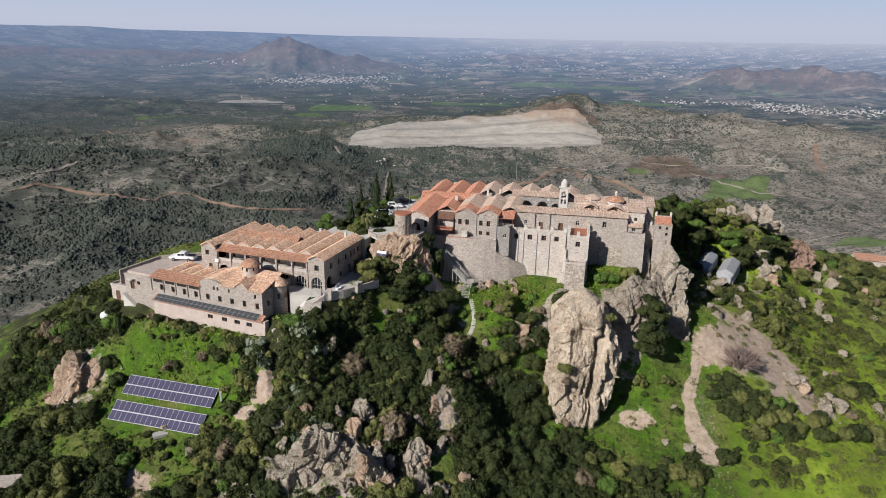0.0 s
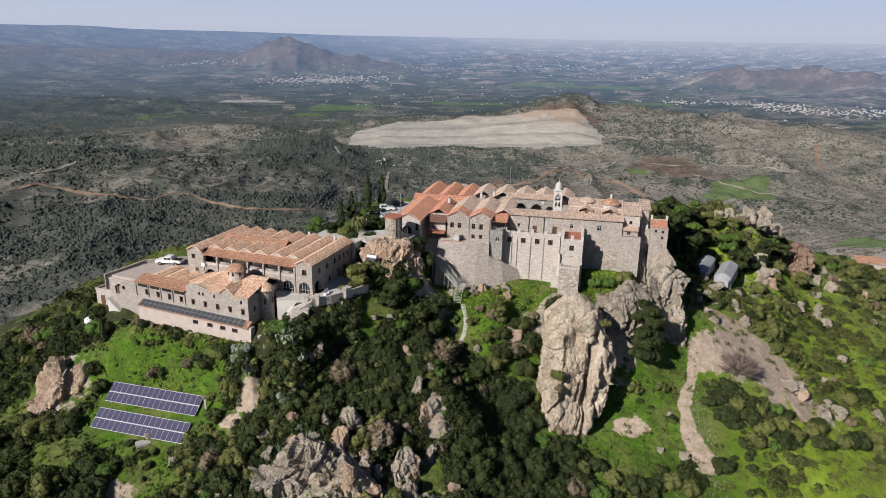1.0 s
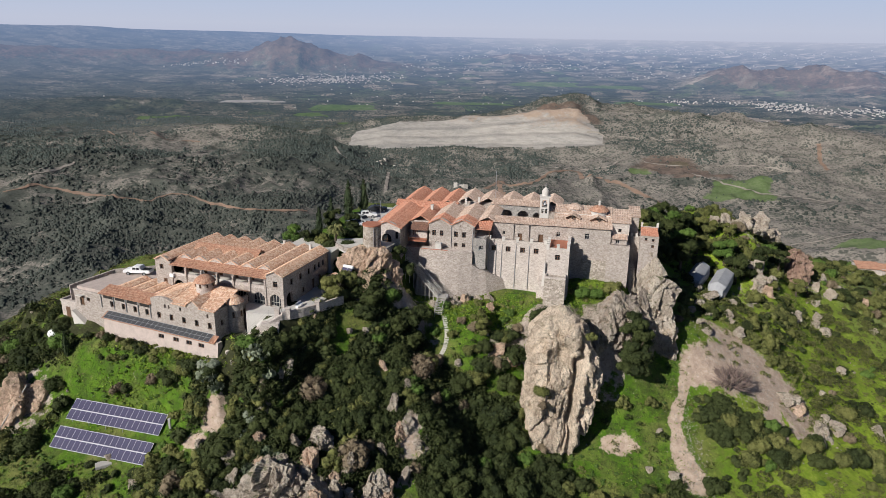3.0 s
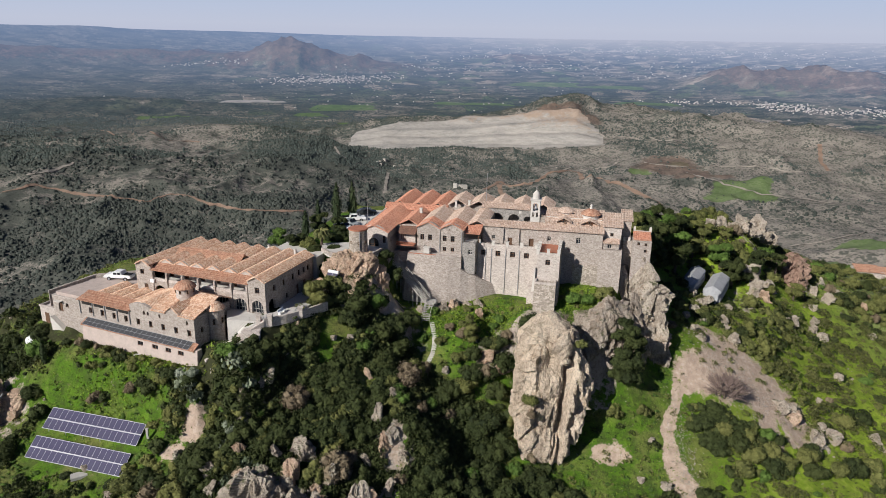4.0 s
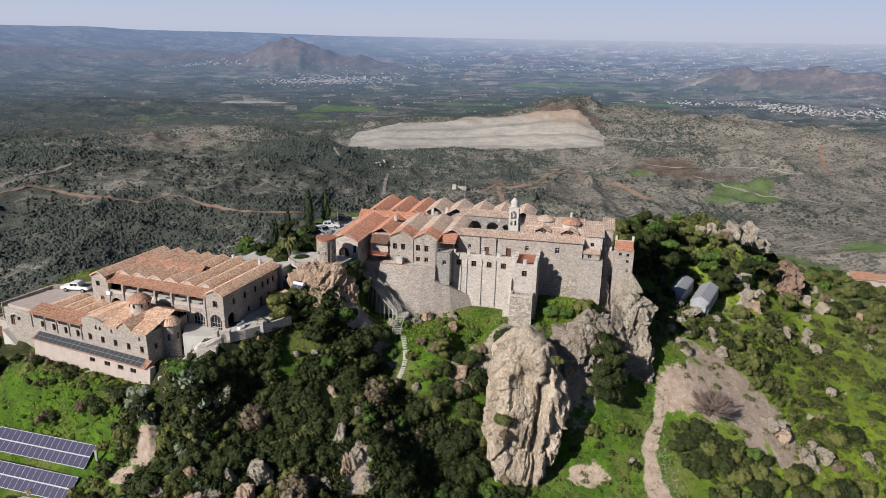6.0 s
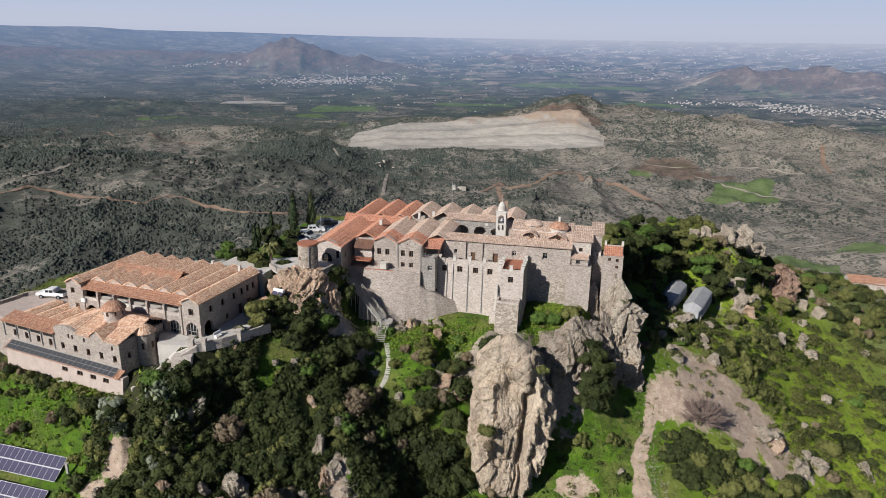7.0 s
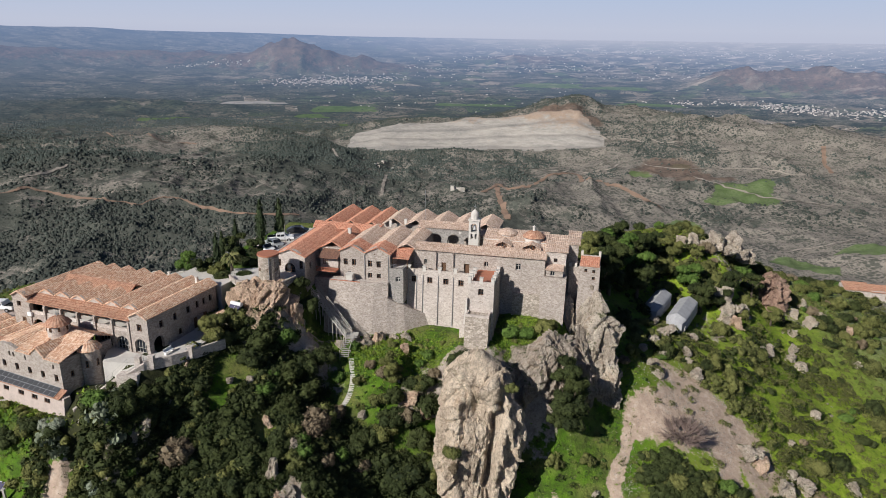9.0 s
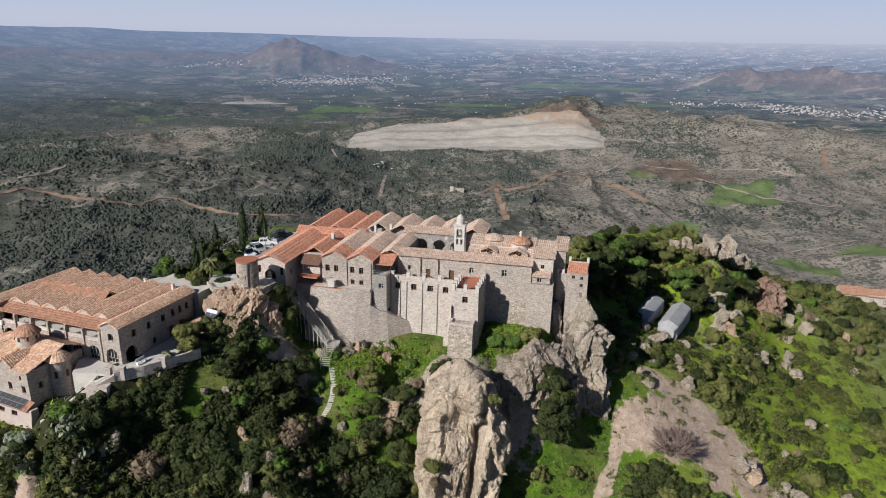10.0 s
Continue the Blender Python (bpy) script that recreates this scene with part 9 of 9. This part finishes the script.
part("hatch", boxes((-0.1, 1.0, -0.44, -0.4, -0.2, 0.7)), M_TERRACOTTA, gate, "red painted hatch")
fence = thing("yard_railing", Matrix(), "thin white metal railing along the ramp", "railing")
line = [(-25.4, 102.6, 55.2), (-23.6, 103.8, 56.6), (-21.6, 104.2, 58.4), (-19.7, 105.0, 58.9)]
for h in (0.5, 0.95):
    part("rail", tubes([((a[0], a[1], a[2] + h), (b[0], b[1], b[2] + h)) for a, b in zip(line, line[1:])], 0.02), M_CONCRETE, fence)
for a in line:
    part("post", tubes([((a[0], a[1], a[2] - 0.2), (a[0], a[1], a[2] + 1.0))], 0.03), M_CONCRETE, fence)
for x, y in ((-20.4, 104.9), (-18.7, 105.2), (-14.6, 108.4)):
    t = thing("wall_pier", pose(x, y, 58.3), "squat stone pier of the yard wall", "pier", "piers of the yard")
    part("shaft", boxes((-0.35, 0.35, -0.35, 0.35, -0.6, 1.1), (-0.42, 0.42, -0.42, 0.42, 1.1, 1.22)), M_STONE_PALE, t)
bench = thing("bench", pose(-17.6, 108.2, 58.42, 0, 0, 70), "white garden bench by the hostel door", "bench")
part("seat", boxes((-0.8, 0.8, -0.25, 0.2, 0.4, 0.46)), M_WHITEPAINT, bench)
part("backrest", boxes((-0.8, 0.8, 0.2, 0.25, 0.46, 0.85)), M_WHITEPAINT, bench)
for x in (-0.7, 0.7):
    part("leg", boxes((x - 0.04, x + 0.04, -0.22, 0.2, 0, 0.4)), M_WHITEPAINT, bench)


def solar_heater(x, y, z, deg):
    t = thing("solar_water_heater", pose(x, y, z, 0, 0, deg), "solar water heater with dark collectors and a white tank", "water heater", "solar water heaters")
    bm = bmesh.new()
    prism(bm, [(0, 0), (0.06, -0.05), (1.36, 1.45), (1.3, 1.5)], -1.0, 1.0)
    col = part("collector", moved(bm, pose(0, 0, 0.4, 0, 0, 90)), M_PV, t, "dark blue collector panel")
    part("divider", tubes([((0, 0.02, 0.42), (0, 1.33, 1.93))], 0.03), M_WHITEPAINT, t)
    bm = bmesh.new()
    tube(bm, (-1.0, 1.6, 2.05), (1.0, 1.6, 2.05), 0.3, 16)
    part("tank", bm, M_WHITEPAINT, t)
    for sx in (-0.9, 0.9):
        part("leg", tubes([((sx, 1.5, 2.0), (sx, 1.5, -0.8)), ((sx, 0, 0.4), (sx, 0, -0.6)), ((sx, 0, 0.0), (sx, 1.5, 0.0))], 0.035), M_METAL, t)
    return t


solar_heater(-11.4, 116.2, 60.2, -25)
stand = thing("pipe_frame", pose(-15.4, 108.4, 57.6, 0, 0, -35), "empty tubular steel stand beside the yard", "frame")
part("tubes", tubes([((-0.8, 0, 0.2), (-0.8, 1.4, 1.7)), ((0.8, 0, 0.2), (0.8, 1.4, 1.7)), ((0, 0, 0.2), (0, 1.4, 1.7)), ((-0.8, 1.4, 1.7), (0.8, 1.4, 1.7)), ((-0.8, 0, 0.2), (0.8, 0, 0.2)), ((-0.8, 1.4, 1.7), (-0.8, 1.4, -0.8)), ((0.8, 1.4, 1.7), (0.8, 1.4, -0.8)), ((-0.8, 0, 0.2), (-0.8, 0, -0.8)), ((0.8, 0, 0.2), (0.8, 0, -0.8))], 0.05), M_METAL, stand)
shrine = thing("small_shrine", pose(-14.2, 116.6, 58.4, 0, 0, -20), "little stone shrine with a tiled gable roof", "shrine")
part("wall", boxes((-1.2, 1.2, 0, 2.4, -0.4, 1.6)), M_STONE_PALE, shrine)
roof(shrine, M_TILE_TAN, ("gable", -1.4, 1.4, -0.2, 2.6, 1.6, 0.7))

# terrace round the lookout drum, with its parapet and cables
part_t = tagged(new("lookout_terrace", mesh_of("lookout_terrace", [(-14.0, 125.0, 63.9), (-12.2, 122.6, 63.9), (-8.0, 121.5, 63.9), (-4.6, 122.2, 64.0), (-3.2, 126.0, 64.0), (-8.0, 130.0, 64.0), (-14.8, 129.0, 63.9),
                                                                    (-14.0, 125.0, 63.2), (-12.2, 122.6, 63.2), (-8.0, 121.5, 63.2), (-4.6, 122.2, 63.2), (-3.2, 126.0, 63.2)],
                                                [(0, 1, 2, 3, 4, 5, 6), (0, 7, 8, 1), (1, 8, 9, 2), (2, 9, 10, 3), (3, 10, 11, 4)], M_PAVE)), "pale paved terrace round the lookout drum", "terrace", kind="structure")
low_wall("terrace_parapet", [(-14.0, 125.0, 64.3), (-12.2, 122.6, 64.3), (-8.0, 121.5, 64.3), (-4.6, 122.2, 64.3), (-3.2, 125.4, 64.3)], 0.3, 0.4, M_STONE, "low stone parapet round the lookout terrace", 0.3)
cable = thing("cable", Matrix(), "pale hose hanging over the rock", "hose")
part("hose", tubes([((-3.4, 121.4, 64.2), (-4.4, 119.4, 62.6)), ((-4.4, 119.4, 62.6), (-6.4, 117.8, 61.6)), ((-6.4, 117.8, 61.6), (-8.4, 116.8, 60.6)), ((-8.4, 116.8, 60.6), (-8.8, 115.8, 59.0))], 0.07, 6), M_CONCRETE, cable)
mast = thing("mast", pose(-6.4, 132.0, 64.0), "thin grey aerial mast by the lookout", "mast")
part("shaft", tubes([((0, 0, 0), (0, 0, 7.0))], 0.05), M_METAL, mast)
mast = thing("mast", pose(17.0, 146.0, 66.0), "thin grey aerial mast behind the roofs", "mast")
part("shaft", tubes([((0, 0, 0), (0, 0, 8.5))], 0.05), M_METAL, mast)

# palm
palm = thing("palm_tree", pose(-14.6, 128.0, 63.4) @ Matrix.Diagonal((1.05, 1.05, 1.05, 1)), "palm tree with a shaggy yellowish crown", "tree")
bm = bmesh.new()
tube(bm, (0, 0, -0.3), (0.1, 0, 2.6), 0.28, 10, 0.2)
part("trunk", bm, M_BARK, palm)
prng = random.Random(4)
M_FROND = leaf_material("palm_fronds", (0.07, 0.08, 0.028), (0.11, 0.115, 0.042), (0.18, 0.175, 0.07))
for k in range(26):
    a, up = k * 2.4, prng.uniform(0.1, 1.1)
    L = prng.uniform(1.6, 2.3)
    bm = bmesh.new()
    pts = [Vector((math.cos(a) * L * s * math.cos(up * 0.6), math.sin(a) * L * s * math.cos(up * 0.6), 2.6 + up * 1.3 * math.sin(s * 2.2) - s * s * 1.1)) for s in (0, 0.33, 0.66, 1.0)]
    sd2 = Vector((-math.sin(a), math.cos(a), 0))
    prev = None
    for i, p in enumerate(pts):
        w = (0.12, 0.3, 0.26, 0.03)[i]
        cur = [bm.verts.new(p - sd2 * w - Vector((0, 0, w * 0.6))), bm.verts.new(p), bm.verts.new(p + sd2 * w - Vector((0, 0, w * 0.6)))]
        if prev:
            bm.faces.new((prev[0], prev[1], cur[1], cur[0]))
            bm.faces.new((prev[1], prev[2], cur[2], cur[1]))
        prev = cur
    part("frond", bm, M_FROND, palm)

# terrace behind the hostel, garden walls, far cottage on the spur
low_wall("garden_wall", [(-33.0, 127.5, 61.2), (-26.0, 131.5, 62.0), (-19.0, 133.5, 63.2)], 0.5, 1.2, M_WHITE, "whitened garden wall with piers behind the hostel", 2.0)
for x, y, z in ((-33.0, 127.5, 61.0), (-28.6, 130.0, 61.7), (-23.4, 132.2, 62.4)):
    t = thing("garden_pier", pose(x, y, z), "white pier of the garden wall", "pier", "piers of the garden wall")
    part("shaft", boxes((-0.3, 0.3, -0.3, 0.3, -1.5, 0.9), (-0.38, 0.38, -0.38, 0.38, 0.9, 1.02)), M_WHITE, t)
low_wall("car_park_wall", [(-60.0, 116.6, 58.3), (-54.5, 122.2, 59.4), (-46.0, 124.6, 59.6)], 0.4, 0.8, M_STONE, "low stone wall along the car park", 2.0)
park = tagged(new("car_park", mesh_of("car_park", [(-57.5, 114.6, 58.98), (-50.0, 111.5, 58.98), (-43.0, 117.0, 58.98), (-44.0, 123.8, 58.98), (-53.8, 121.4, 58.98), (-57.5, 114.6, 57.5), (-50.0, 111.5, 57.5), (-43.0, 117.0, 57.5), (-44.0, 123.8, 57.5), (-53.8, 121.4, 57.5)],
                                          [(0, 1, 2, 3, 4), (0, 5, 6, 1), (1, 6, 7, 2), (2, 7, 8, 3), (3, 8, 9, 4), (4, 9, 5, 0)], M_PINK)), "dusty pinkish car park behind the chapel", "car park", kind="structure")
upper = tagged(new("upper_car_park", mesh_of("upper_car_park", [(-14.5, 140.0, 63.5), (-8.6, 138.5, 63.5), (-3.5, 156.0, 63.5), (-9.5, 157.0, 63.5), (-14.5, 140.0, 62.5), (-8.6, 138.5, 62.5), (-3.5, 156.0, 62.5), (-9.5, 157.0, 62.5)], [(0, 1, 2, 3), (0, 4, 5, 1), (3, 7, 4, 0)], M_PAVE)), "pale upper car park beside the red range", "car park", kind="structure")

cottage = thing("cottage", pose(141.8, 203.4, 31.5, 0, 0, -12), "low cottage with a faded red tiled roof", "house")
part("wall", boxes((-5, 9, 0, 6, -1, 3.2)), M_STONE_PALE, cottage)
roof(cottage, M_TILE_RUST, ("lean", -5.4, 1.5, -0.4, 4, 3.2, 4.4), ("lean", 1.5, 9.4, -0.4, 4, 3.0, 4.0), label="faded red tiled roof")
for x in (-2, 2.5, 6):
    window(cottage, pose(x, 0, 1.0), 0.9, 1.2, False, 1, deep=-0.05)
hut = thing("hut", pose(93.5, 219.0, 46.4, 0, 0, 0), "tiny white hut on the ridge", "hut")
part("wall", boxes((-1.6, 1.6, 0, 2.6, -1, 1.6)), M_STONE_PALE, hut)
part("slab", boxes((-1.75, 1.75, -0.15, 2.75, 1.6, 1.75)), M_WHITE, hut)
# old paved track at the foot of the slope
low_wall("track_edge", [(-66, 84.6, 36.2), (-59.4, 85.6, 36.2), (-54.0, 84.6, 36.0), (-50.0, 82.6, 35.6)], 0.8, 0.5, M_STONE_PALE, "broken pale edge wall of an old track", 1.2)
